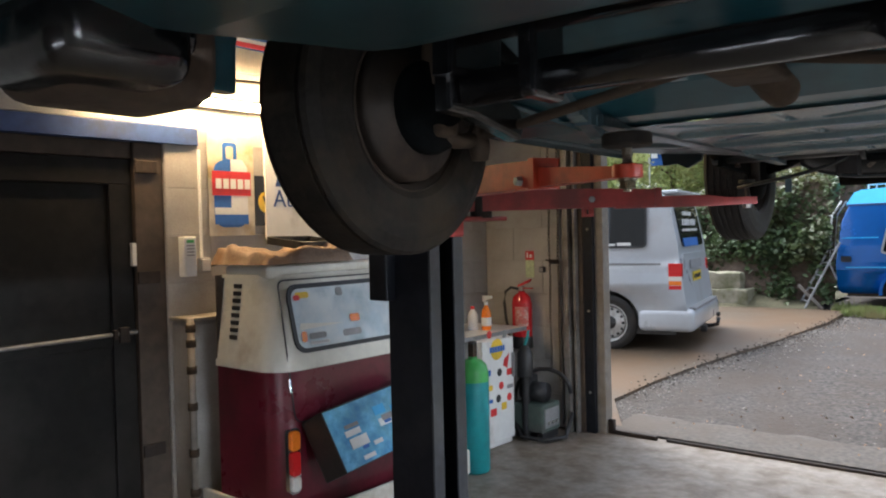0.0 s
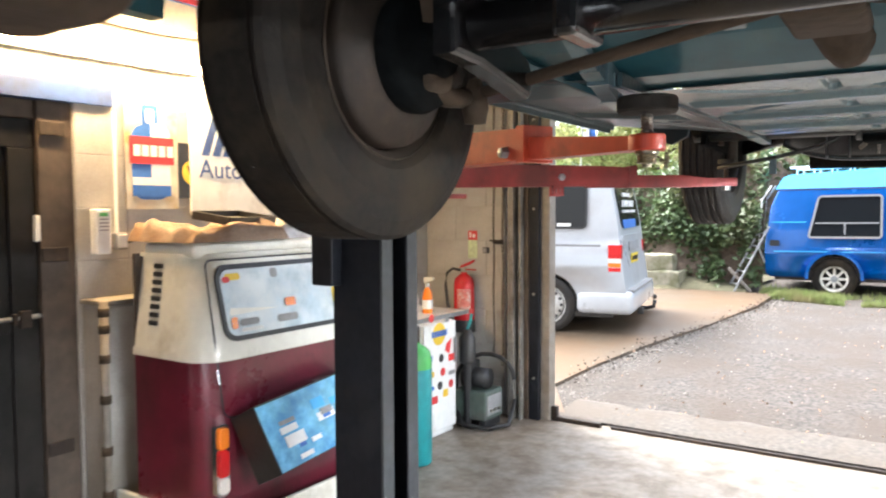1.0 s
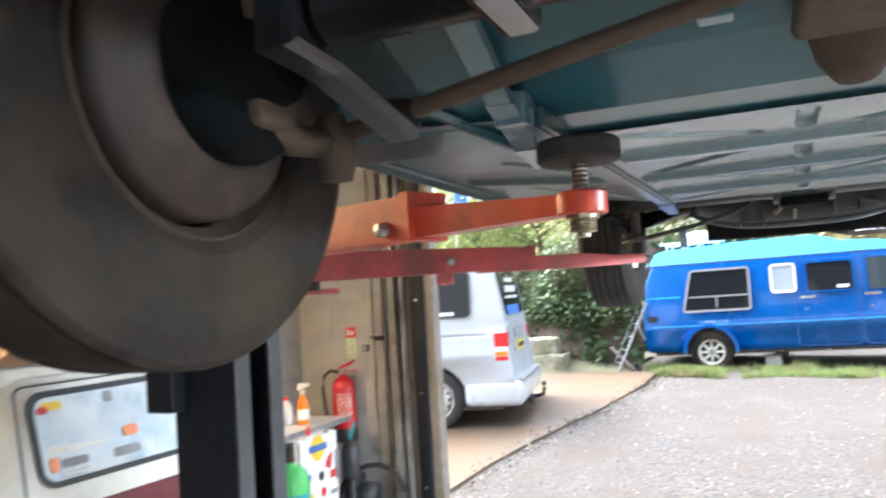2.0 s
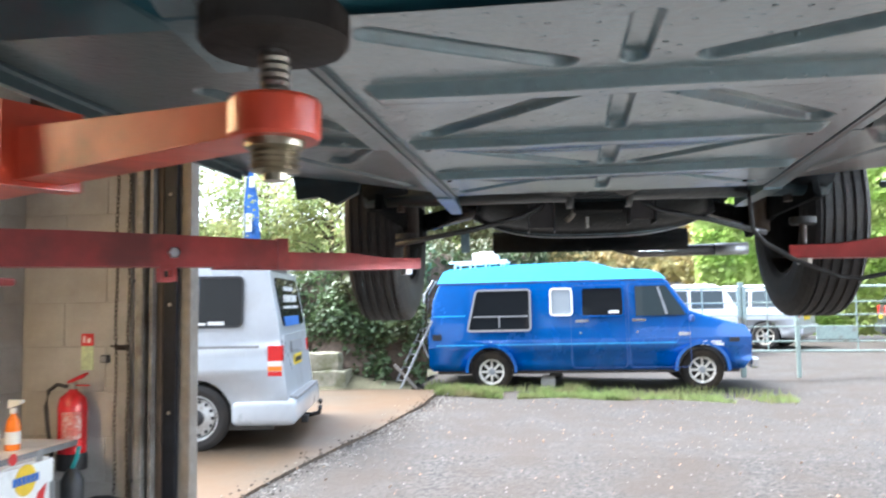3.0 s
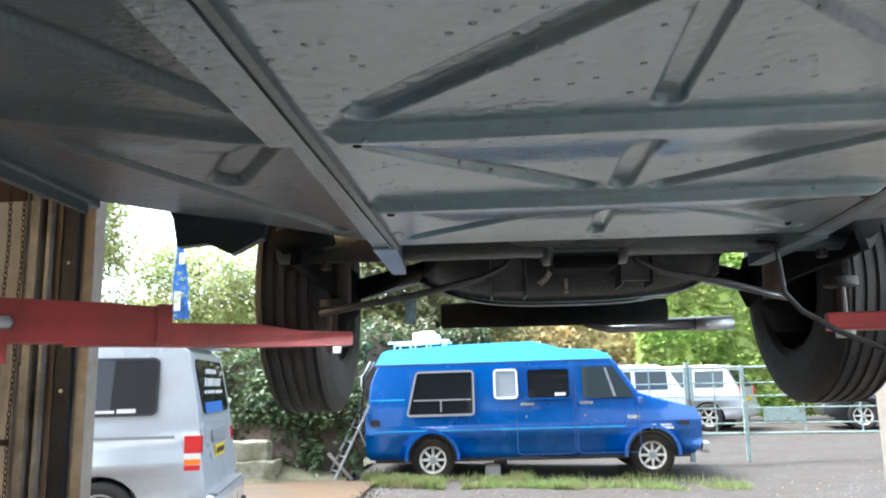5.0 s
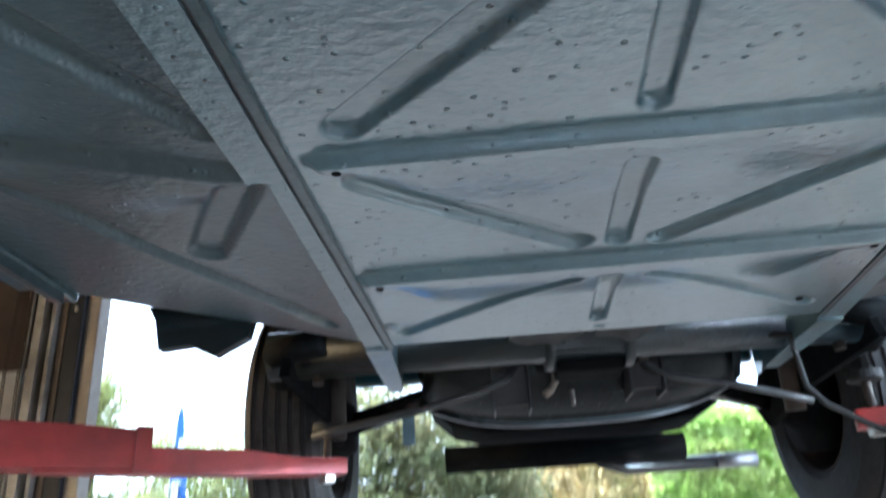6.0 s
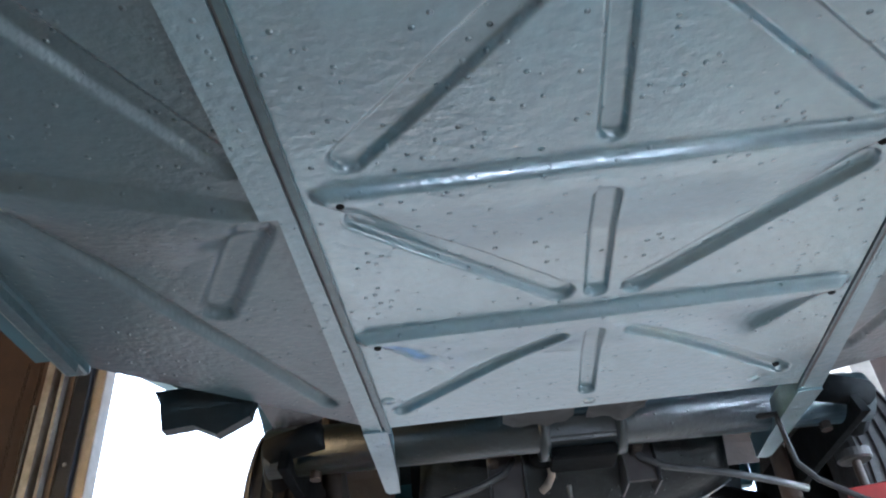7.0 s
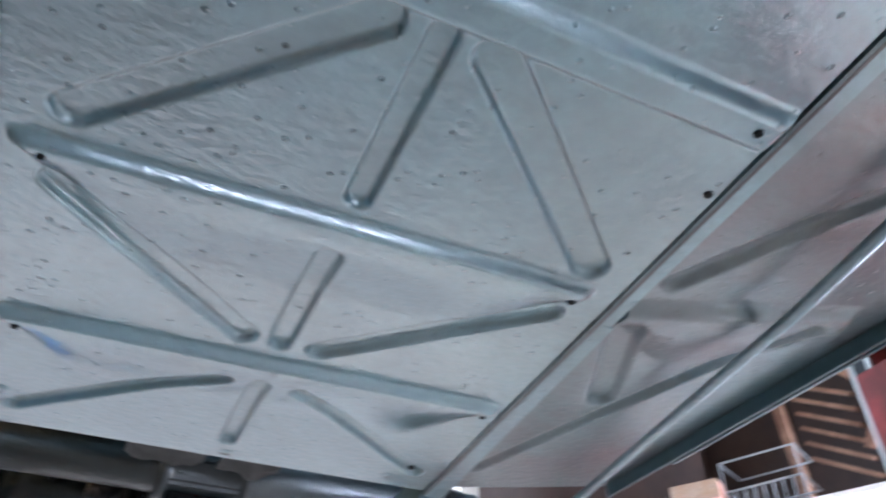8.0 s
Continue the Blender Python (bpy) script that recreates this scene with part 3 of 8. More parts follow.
solid("plinth_ledge", (WX0, 2.92, 1.245), (WX0 + 0.22, 5.1, 1.272), M_JAMB, "bare timber ledge on the plinth", "ledge", 0.005)


# ---- the bus on the lift, seen from below ----
BUS = pose(-0.509, 2.814, 0.0665, 0, 0, 2.8)

bus = thing("camper_bus", BUS, "teal old camper bus raised on a two-post lift", "van")
PZ = 1.945

# flat belly pan between the two long rails: ridges across it, grooves pressed up between them
def soft(t):
    t = min(1.0, max(0.0, t))
    return t * t * (3 - 2 * t)


def groove(x, y, a, b, w):
    """Depth, 0 to 1, of a round-ended groove from a to b."""
    dx, dy = b[0] - a[0], b[1] - a[1]
    t = min(1.0, max(0.0, ((x - a[0]) * dx + (y - a[1]) * dy) / (dx * dx + dy * dy)))
    d = math.hypot(x - a[0] - t * dx, y - a[1] - t * dy)
    return soft((w / 2 - d) / 0.006)


def ridge(x, y, a, b, w, top, fade):
    """Height, 0 to 1, of a ridge: a steep front face of width w, a flat top, and a back that fades out."""
    dx, dy = b[0] - a[0], b[1] - a[1]
    n = math.hypot(dx, dy)
    t = ((x - a[0]) * dx + (y - a[1]) * dy) / (n * n)
    c = ((y - a[1]) * dx - (x - a[0]) * dy) / n
    end = min(t, 1 - t) * n
    side = soft((end + 0.012) / 0.024)
    fade = 0.014 + (fade - 0.014) * soft((end + 0.012) / 0.14)
    return soft((c + w / 2) / w) * soft((top + fade - c) / fade) * side


def pressed_sheet(left, right, y0, y_end, cell, grooves, ridges, height, gd=0.0115, rh=0.015):
    """A sheet of fine cells between two slanting sides, pressed up in grooves and down in ridges."""
    nx = int(abs(right(0) - left(0)) / cell)
    ny = int((y_end(left(0)) - y0) / cell)
    rows = []
    for j in range(ny + 1):
        for i in range(nx + 1):
            y = y0 + (y_end(left(0)) - y0) * j / ny
            x = left(y) + (right(y) - left(y)) * i / nx
            y = y0 + (y_end(x) - y0) * j / ny
            z = height(x) + 0.0018 * noise.noise(Vector((x * 5, y * 5, 1.5)))
            for a, b, w in grooves:
                if min(a[0], b[0]) - w < x < max(a[0], b[0]) + w and min(a[1], b[1]) - w < y < max(a[1], b[1]) + w:
                    z += gd * groove(x, y, a, b, w)
            for a, b, w, top, fade in ridges:
                if min(a[1], b[1]) - w < y < max(a[1], b[1]) + top + fade + 0.05:
                    z -= rh * ridge(x, y, a, b, w, top, fade)
            rows.append((x, y, z))
    faces = [(j * (nx + 1) + i, j * (nx + 1) + i + 1, (j + 1) * (nx + 1) + i + 1, (j + 1) * (nx + 1) + i) for j in range(ny) for i in range(nx)]
    bm = nb()
    vs = [bm.verts.new(p) for p in rows]
    for f in faces:
        bm.faces.new([vs[k] for k in f]).smooth = True
    return bm


def seam_x(s, y):
    """Where the folded seam beside the pan runs, by side."""
    return -0.369 + 0.03 * y if s < 0 else 0.3515 + 0.08 * y


RIDGES = [((-0.345, -0.335), (0.318, -0.347), 0.019, 0.036, 0.014), ((-0.345, -0.008), (0.305, -0.03), 0.011, 0.012, 0.15), ((-0.348, 0.325), (0.358, 0.29), 0.011, 0.012, 0.15)]
GROOVES = [((-0.303, -0.053), (-0.08, -0.275), 0.044), ((0.028, -0.28), (0.279, -0.067), 0.05), ((-0.026, -0.28), (-0.015, -0.056), 0.034),
           ((-0.012, 0.04), (-0.003, 0.26), 0.036), ((0.003, 0.363), (0.012, 0.588), 0.032), ((-0.302, 0.054), (-0.055, 0.257), 0.046),
           ((0.053, 0.256), (0.288, 0.036), 0.042), ((-0.315, 0.6), (-0.051, 0.37), 0.034), ((0.063, 0.366), (0.349, 0.576), 0.034),
           ((-0.3, -0.52), (-0.11, -0.4), 0.042), ((0.06, -0.4), (0.28, -0.53), 0.042), ((-0.03, -0.53), (-0.028, -0.4), 0.034)]
bm = pressed_sheet(lambda y: seam_x(-1, y) + 0.004, lambda y: seam_x(1, y) - 0.004, -0.575, lambda x: 0.66 - 0.025 * x, 0.0026, GROOVES, RIDGES, lambda x: PZ)
belly = part("belly_pan", bm, M_PAN, bus, "grey-green undersealed steel belly pan")
# Near-black discs stand in for the shade inside the drain holes.
for x, y, dz in ((-0.32, 0.006, 0.0147), (-0.323, 0.343, 0.0147), (0.34, 0.31, 0.0147), (0.318, -0.227, 0.001), (0.287, -0.011, 0.0147), (0.288, -0.325, 0.0155), (0.335, 0.56, 0.002)):
    bm = lathe(nb(), [(0, 0), (0.005, 0), (0.006, 0.004)], 10, Matrix.Translation((x, y, PZ - dz - 0.001)))
    part("drain_hole", bm, M_SHADEBLACK, bus)
for x, y in ((-0.333, 0.555), (0.31, 0.61), (0.02, 0.635)):
    bm = lathe(nb(), [(0, -0.0025), (0.011, -0.002), (0.014, 0.001)], 14, Matrix.Translation((x, y, PZ)))
    part("floor_bung", bm, M_PAN, bus, smooth=True)

# long rails: a folded seam with a gap beside a flat strip that steps narrower half-way
for s in (-1, 1):
    def strip(name, y0, y1, a0, a1, z0, z1, material, b0=None, b1=None):
        """A bar that follows the seam from y0 to y1, between two offsets from it."""
        bm = nb()
        b0, b1 = a0 if b0 is None else b0, a1 if b1 is None else b1
        slab(bm, [(seam_x(s, y0) + s * a0, y0), (seam_x(s, y0) + s * a1, y0), (seam_x(s, y1) + s * b1, y1), (seam_x(s, y1) + s * b0, y1)], z1 - z0, Matrix.Translation((0, 0, z0)))
        return part(name, bm, material, bus)

    strip("chassis_rail", -0.75, 0.03, 0.0125, 0.058 if s < 0 else 0.03, PZ - (0.006 if s < 0 else 0.002), PZ + 0.04, M_RAIL, 0.0125, 0.05 if s < 0 else 0.026)
    strip("chassis_rail", 0.03, 0.67, 0.0125, 0.03, PZ - 0.003, PZ + 0.04, M_RAIL, 0.0125, 0.045)
    deep = 0.007 if s < 0 else 0.003
    strip("seam_flange", -0.72, 0.68, -0.0055 if s < 0 else -0.001, 0.004, PZ - deep, PZ + 0.02, M_RIB)
    strip("seam_lip", -0.72, 0.68, 0.009 if s < 0 else 0.0075, 0.0125, PZ - deep + 0.0005, PZ + 0.02, M_RAIL)
    strip("seam_gap", -0.66, 0.66, 0.0045, 0.0085, PZ - 0.003, PZ + 0.004, M_DARKPL)
    x0 = seam_x(s, 0.67)
    bm = nb()
    pts = [(x0 + s * 0.0, 0.67), (x0 + s * 0.045, 0.67), (x0 + s * 0.045, 0.83), (x0 + s * 0.045, 0.995), (x0 + s * 0.038, 1.012), (x0 + s * 0.014, 1.008), (x0 + s * 0.006, 0.88)]
    slab(bm, pts, 0.05, Matrix.Translation((0, 0, PZ - 0.008)))
    part("rail_end", bm, M_RAIL, bus)
    # outer floor between the rail and the sill
    if s < 0:
        og = [((-0.58, -0.27), (-0.435, -0.05), 0.04), ((-0.74, -0.05), (-0.438, 0.57), 0.028), ((-0.436, 0.06), (-0.535, 0.245), 0.05)]
        orr = [((-0.74, -0.075), (-0.412, 0.03), 0.024, 0.04, 0.12)]
    else:
        og = [((0.403, -0.076), (0.53, -0.32), 0.036), ((0.456, 0.543), (0.655, -0.07), 0.03), ((0.41, 0.03), (0.51, 0.225), 0.05)]
        orr = [((0.37, -0.01), (0.69, -0.115), 0.024, 0.04, 0.12)]
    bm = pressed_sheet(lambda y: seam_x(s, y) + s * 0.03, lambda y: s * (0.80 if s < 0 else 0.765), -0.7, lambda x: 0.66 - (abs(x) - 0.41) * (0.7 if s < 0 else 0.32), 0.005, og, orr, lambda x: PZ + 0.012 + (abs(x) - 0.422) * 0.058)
    part("outer_floor", bm, M_PANDARK if s < 0 else M_PANSIDE, bus)
    bm = nb()
    sx = 0.805 if s < 0 else 0.782
    box(bm, (s * sx - 0.02, -0.82, PZ + 0.02), (s * sx + (0.02 if s < 0 else -0.008), 0.4 if s < 0 else 0.55, PZ + 0.1), 0.006)
    box(bm, (s * (sx - 0.015) - 0.003, -0.82, PZ + 0.006), (s * (sx - 0.015) + 0.003, 0.36, PZ + 0.04))
    if s > 0:
        box(bm, (sx - 0.032, -0.82, PZ + 0.004), (sx - 0.026, 0.54, PZ + 0.03), 0.002)
    part("sill", bm, M_RIB, bus)
# brake pipe and heater pipe along the right-hand outer floor
bm = tube(nb(), [(0.47, -0.55, PZ - 0.01), (0.51, -0.305, PZ - 0.02), (0.555, -0.108, PZ - 0.02), (0.59, 0.096, PZ - 0.02), (0.668, 0.533, PZ - 0.018), (0.69, 0.7, PZ)], 0.0085, 10)
part("brake_pipe", bm, M_RAIL, bus, smooth=True)

# teal front bulkhead rising ahead of the pan
bm = nb()
prof = [(-0.55, PZ), (-0.66, PZ + 0.012), (-0.78, PZ + 0.055), (-0.95, PZ + 0.14), (-1.1, PZ + 0.2), (-1.45, PZ + 0.2)]
for (a, za), (b, zb) in zip(prof, prof[1:]):
    sheet(bm, [(-0.80, a, za + 0.005), (0.80, a, za + 0.005), (0.80, b, zb + 0.005), (-0.80, b, zb + 0.005)])
bmesh.ops.remove_doubles(bm, verts=bm.verts[:], dist=0.0005)
bmesh.ops.solidify(bm, geom=bm.faces[:], thickness=0.012)
part("front_bulkhead", bm, M_TEAL, bus)
for s in (-1, 1):
    bm = nb()
    for (a, za), (b, zb) in zip(prof[:4], prof[1:5]):
        v = [(s * 0.43 - 0.017, a, za), (s * 0.43 + 0.017, a, za), (s * 0.43 + 0.02, b, zb), (s * 0.43 - 0.02, b, zb)]
        sheet(bm, [(x, y, z - 0.022) for x, y, z in v])
    bmesh.ops.remove_doubles(bm, verts=bm.verts[:], dist=0.0005)
    bmesh.ops.solidify(bm, geom=bm.faces[:], thickness=-0.02)
    part("front_rail", bm, M_RAIL, bus)
    # diagonal outrigger
    bm = tube(nb(), [(s * 0.47, -0.6, PZ - 0.004), (s * 0.58, -0.78, PZ + 0.05), (s * 0.74, -0.98, PZ + 0.1)], 0.011, 6)
    part("outrigger", bm, M_TEAL, bus)
bm = nb()
box(bm, (-0.16, -0.905, PZ + 0.045), (-0.12, -0.87, PZ + 0.11), 0.004)
part("bracket", bm, M_TEAL, bus)

# cab floor with a rolled rear edge, and the two step wells
bm = nb()
prof = [(y + 0.07, z + 0.045, w) for y, z, w in [(-2.1, PZ + 0.03, 0.8), (-2.02, PZ + 0.01, 0.6), (-1.9, PZ - 0.015, 0.46), (-1.8, PZ - 0.018, 0.4), (-1.68, PZ - 0.02, 0.34), (-1.63, PZ - 0.01, 0.32), (-1.605, PZ + 0.03, 0.32), (-1.6, PZ + 0.12, 0.34), (-1.6, PZ + 0.36, 0.45)]]
for (a, za, wa), (b, zb, wb) in zip(prof, prof[1:]):
    sheet(bm, [(-wa, a, za), (wa, a, za), (wb, b, zb), (-wb, b, zb)])
bmesh.ops.remove_doubles(bm, verts=bm.verts[:], dist=0.0005)
bmesh.ops.solidify(bm, geom=bm.faces[:], thickness=0.012)
part("cab_floor", bm, M_TEAL, bus, smooth=True)
for s in (-1, 1):
    bm = nb()
    box(bm, (min(s * 0.57, s * 0.80), -1.96, PZ - 0.055), (max(s * 0.57, s * 0.80), -1.69, PZ + 0.145), 0.05, seg=4)
    part("cab_step_well", bm, M_RUSTMID, bus, "rust-brown cab step well", smooth=True)
    bm = nb()
    box(bm, (min(s * 0.52, s * 0.60), -1.93, PZ), (max(s * 0.52, s * 0.60), -1.77, PZ + 0.145), 0.03, seg=3)
    part("step_bracket", bm, M_BLACK, bus)
    bm = box(nb(), (min(s * 0.5, s * 0.745), -2.0, PZ - 0.045), (max(s * 0.5, s * 0.745), -1.79, PZ + 0.095), 0.04, seg=4)
    part("step_lining", bm, M_BLACK, bus, "glossy black step lining", smooth=True)


# outer body: side panels with wheel arches, nose, tail and roof
def arch(cy, r, cz, z0):
    a0 = math.asin((z0 - cz) / r) if abs(z0 - cz) < r else 0
    return [(cy + r * math.cos(math.pi - a0 - (math.pi - 2 * a0) * k / 14), cz + r * math.sin(math.pi - a0 - (math.pi - 2 * a0) * k / 14)) for k in range(15)]


z0 = PZ + 0.03
outline = [(-2.1, z0)] + arch(-1.08, 0.40, 2.01, z0) + [(0.36, z0), (0.42, 2.07), (0.7, 2.12)] + arch(1.43, 0.40, 2.05, 2.22) + [(1.88, 2.16), (2.2, 2.12), (2.22, 2.85), (-2.12, 2.85)]
for s in (-1, 1):
    edge_z = z0 if s < 0 else z0 + 0.09
    bm = slab(nb(), [(y, max(z, edge_z)) for y, z in outline], 0.03, Matrix(((0, 0, 1, s * 0.84 - 0.015), (1, 0, 0, 0), (0, 1, 0, 0), (0, 0, 0, 1))))
    part("side_panel", bm, M_TEAL, bus)
    for cy in (-1.08, 1.43):
        bm = nb()
        pts = arch(cy, 0.46, 1.98, 2.2)
        for (ya, za), (yb, zb) in zip(pts, pts[1:]):
            sheet(bm, [(s * 0.82, ya, za), (s * 0.46, ya, za), (s * 0.46, yb, zb), (s * 0.82, yb, zb)])
        part("wheel_arch", bm, M_RUSTDK, bus, smooth=True)
bm = nb()
box(bm, (-0.83, -2.16, z0), (0.83, -2.1, 2.85), 0.02)
part("nose_panel", bm, M_TEAL, bus)
bm = nb()
box(bm, (-0.83, 2.2, 2.24), (0.83, 2.25, 2.85), 0.02)
part("tail_panel", bm, M_TEAL, bus)
bm = box(nb(), (-0.86, -2.15, 2.85), (0.86, 2.24, 3.72), 0.22, seg=5)
part("upper_body", bm, M_CREAM, bus, "cream upper body and roof", smooth=True)
for s in (-1, 1):
    for a, b in ((-1.75, -1.0), (-0.9, 0.0), (0.1, 0.95), (1.05, 1.75)):
        bm = slab(nb(), rrect(a, 3.0, b, 3.42, 0.06), 0.012, Matrix(((0, 0, 1, s * 0.86 - 0.006), (1, 0, 0, 0), (0, 1, 0, 0), (0, 0, 0, 1))))
        part("window", bm, M_GLASSDK, bus)
bm = box(nb(), (-0.8, -2.1, 2.36), (0.8, 2.18, 2.4))
part("inner_floor", bm, M_BLACK, bus)


# wheels
def road_wheel(parent, m, r=0.33, w=0.18, rim=0.19, grooves=4, spokes=0, rim_mat=M_RUSTDK, tyre_label="", hub_r=0.06, rubber=M_RUBBER):
    """A tyre with grooves round it on a dished rim; local z is the axle, +z the outside."""
    wheel = new("wheel")
    wheel.parent = parent
    wheel.matrix_basis = m
    h = w / 2
    prof = [(rim, -h * 0.8), (rim + 0.02, -h * 0.93), (rim + (r - rim) * 0.5, -h), (r - 0.035, -h * 0.96), (r - 0.008, -h * 0.82)]
    for k in range(grooves):
        z = -h * 0.62 + 2 * h * 0.62 * k / max(1, grooves - 1)
        prof += [(r, z - 0.007), (r, z - 0.0065), (r - 0.006, z - 0.0045), (r - 0.006, z + 0.0045), (r, z + 0.0065), (r, z + 0.007)]
    prof += [(r - 0.008, h * 0.82), (r - 0.035, h * 0.96), (rim + (r - rim) * 0.5, h), (rim + 0.02, h * 0.93), (rim, h * 0.8)]
    ty = part("tyre", lathe(nb(), prof, 56), rubber, wheel, tyre_label, smooth=False)
    prof = [(rim, -h * 0.85), (rim + 0.006, -h * 0.8), (rim - 0.012, -h * 0.7), (rim - 0.02, 0), (rim - 0.03, h * 0.45), (rim - 0.05, h * 0.62), (hub_r + 0.012, h * 0.5), (hub_r, h * 0.72), (0, h * 0.75)]
    if not spokes:
        part("rim", lathe(nb(), prof + [], 40), rim_mat, wheel, smooth=True)
        bm = lathe(nb(), [(rim, h * 0.85), (rim + 0.008, h * 0.86), (rim - 0.012, h * 0.7), (rim - 0.02, 0.0)], 40)
        part("rim_lip", bm, rim_mat, wheel, smooth=True)
    else:
        bm = lathe(nb(), [(rim + 0.004, h * 0.9), (rim - 0.02, h * 0.86), (rim - 0.028, h * 0.4), (rim - 0.03, -h * 0.6)], 40)
        part("rim", bm, rim_mat, wheel, smooth=True)
        part("brake_drum", lathe(nb(), [(0, 0.0), (rim - 0.035, 0.0), (rim - 0.03, -h * 0.5)], 24), M_RUSTDK, wheel)
        for k in range(spokes):
            a = 2 * math.pi * k / spokes
            bm = slab(nb(), [(hub_r * 0.8, -0.022), (rim - 0.03, -0.015), (rim - 0.015, -0.03), (rim - 0.015, 0.03), (rim - 0.03, 0.015), (hub_r * 0.8, 0.022)], 0.02, pose(0, 0, h * 0.55, 0, 0, math.degrees(a)), 0.005)
            part("spoke", bm, rim_mat, wheel)
        part("hub_cap", lathe(nb(), [(0, h * 0.86), (hub_r * 0.7, h * 0.82), (hub_r, h * 0.55), (hub_r, h * 0.4)], 20), M_GREY, wheel)
    return wheel


for s in (-1, 1):
    turn = pose(s * 0.77, -1.08, 1.97, 0, 90 * s, 0)
    road_wheel(bus, turn, 0.335, 0.17, 0.185, 2, 0, M_RUSTMID, "brown front tyre", 0.06, M_RUBBERBROWN)
    turn = pose(s * 0.708 + 0.042, 1.43, 1.943, 0, 90 * s, 0)
    road_wheel(bus, turn, 0.33, 0.185, 0.185, 5)

# front axle: two stacked tubes, end towers, trailing arms, drums, steering rods
bm = tube(nb(), [(-0.47, -1.17, 1.977), (0.47, -1.17, 1.977)], 0.036, 20)
part("axle_tube", bm, M_BLACK, bus, "glossy black front axle tube", smooth=True)
bm = tube(nb(), [(-0.47, -1.17, 2.102), (0.47, -1.17, 2.102)], 0.036, 20)
part("axle_tube", bm, M_BLACK, bus, "glossy black front axle tube", smooth=True)
for x in (-0.3, 0.3):
    bm = nb()
    box(bm, (x - 0.02, -1.23, 1.935), (x + 0.02, -1.11, 2.145), 0.01)
    part("axle_clamp", bm, M_BLACK, bus)
    for z in (1.91, 2.0):
        part("clamp_bolt", lathe(nb(), [(0, 0.01), (0.008, 0.009), (0.009, 0)], 6, pose(x, -1.23, z + 0.045, 90)), M_BLACK, bus)
for s in (-1, 1):
    bm = nb()
    slab(bm, [(-1.26, 1.995), (-1.08, 2.005), (-1.07, 2.235), (-1.13, 2.45), (-1.23, 2.45), (-1.25, 2.235)], 0.05, Matrix(((0, 0, 1, s * 0.47 - 0.025), (1, 0, 0, 0), (0, 1, 0, 0), (0, 0, 0, 1))), 0.012)
    part("shock_tower", bm, M_BLACK, bus)
    bm = tube(nb(), [(s * 0.545, -1.03, 1.955), (s * 0.545, -1.12, 2.44)], 0.026, 14)
    part("shock_absorber", bm, M_BLACK, bus, smooth=True)
    for z, dz in ((1.977, -0.05), (2.102, -0.05)):
        bm = slab(nb(), [(-1.22, -0.045), (-1.13, -0.05), (-0.95, -0.035 + dz), (-0.93, 0.0 + dz), (-0.95, 0.035 + dz), (-1.13, 0.05), (-1.22, 0.045)], 0.04, Matrix(((0, 0, 1, s * 0.50 - 0.02), (1, 0, 0, 0), (0, 1, 0, z), (0, 0, 0, 1))), 0.01)
        part("trailing_arm", bm, M_BLACK, bus)
    # Near-black disc: shade at the wheel's centre put into its colour.
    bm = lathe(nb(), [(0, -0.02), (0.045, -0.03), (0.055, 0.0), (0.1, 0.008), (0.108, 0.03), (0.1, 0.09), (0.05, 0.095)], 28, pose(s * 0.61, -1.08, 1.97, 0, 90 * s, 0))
    part("brake_backplate", bm, M_SHADEBLACK, bus, "brake backplate darkened as shade", smooth=True)
    bm = lathe(nb(), [(0.1, 0.05), (0.118, 0.052), (0.124, 0.06), (0.16, 0.075), (0.166, 0.09), (0.166, 0.13)], 36, pose(s * 0.61, -1.08, 1.97, 0, 90 * s, 0))
    part("brake_drum", bm, M_RUSTDK, bus, "brown dusty brake drum", smooth=True)
    for cx, cy, cz, r, h, m_ in ((0.64, -1.01, 1.945, 0.045, 0.07, M_RUSTDK), (0.655, -1.06, 1.985, 0.05, 0.09, M_RUSTDK)):
        bm = lathe(nb(), [(0, -h / 2), (r * 0.8, -h / 2), (r, -h * 0.3), (r * 0.93, h * 0.1), (r, h * 0.25), (r * 0.7, h / 2), (0, h / 2)], 9, pose(s * cx, cy, cz, 35, 20 * s, 30))
        part("hub_casting", bm, m_, bus)
    for k in range(5):
        a = 2 * math.pi * k / 5
        part("wheel_bolt", lathe(nb(), [(0, -0.016), (0.009, -0.015), (0.0105, 0.0)], 6, pose(s * 0.7, -1.08 + 0.085 * math.cos(a), 1.97 + 0.085 * math.sin(a), 0, 90 * s)), M_RUSTMID, bus)
    bm = nb()
    box(bm, (min(s * 0.59, s * 0.65), -1.11, 1.9), (max(s * 0.59, s * 0.65), -1.03, 2.12), 0.02, seg=3)
    tube(bm, [(s * 0.635, -1.06, 1.915), (s * 0.62, -1.01, 1.9), (s * 0.6, -0.96, 1.9)], 0.024, 10, True, 0.018)
    part("steering_knuckle", bm, M_RUST, bus, "rusty cast steering knuckle", smooth=True)
    bm = lathe(nb(), [(0, -0.04), (0.02, -0.038), (0.026, -0.01), (0.022, 0.02), (0.012, 0.045), (0, 0.05)], 16, pose(s * 0.595, -0.952, 1.892))
    part("ball_joint", bm, M_RUST, bus, smooth=True)
bm = tube(nb(), [(-0.59, -0.952, 1.91), (-0.05, -1.0, 1.99)], 0.0115, 10)
part("track_rod", bm, M_RUST, bus, "rusty steering track rod", smooth=True)
bm = tube(nb(), [(0.59, -0.952, 1.91), (0.06, -1.0, 1.99)], 0.0115, 10)
part("track_rod", bm, M_RUST, bus, "rusty steering track rod", smooth=True)
bm = nb()
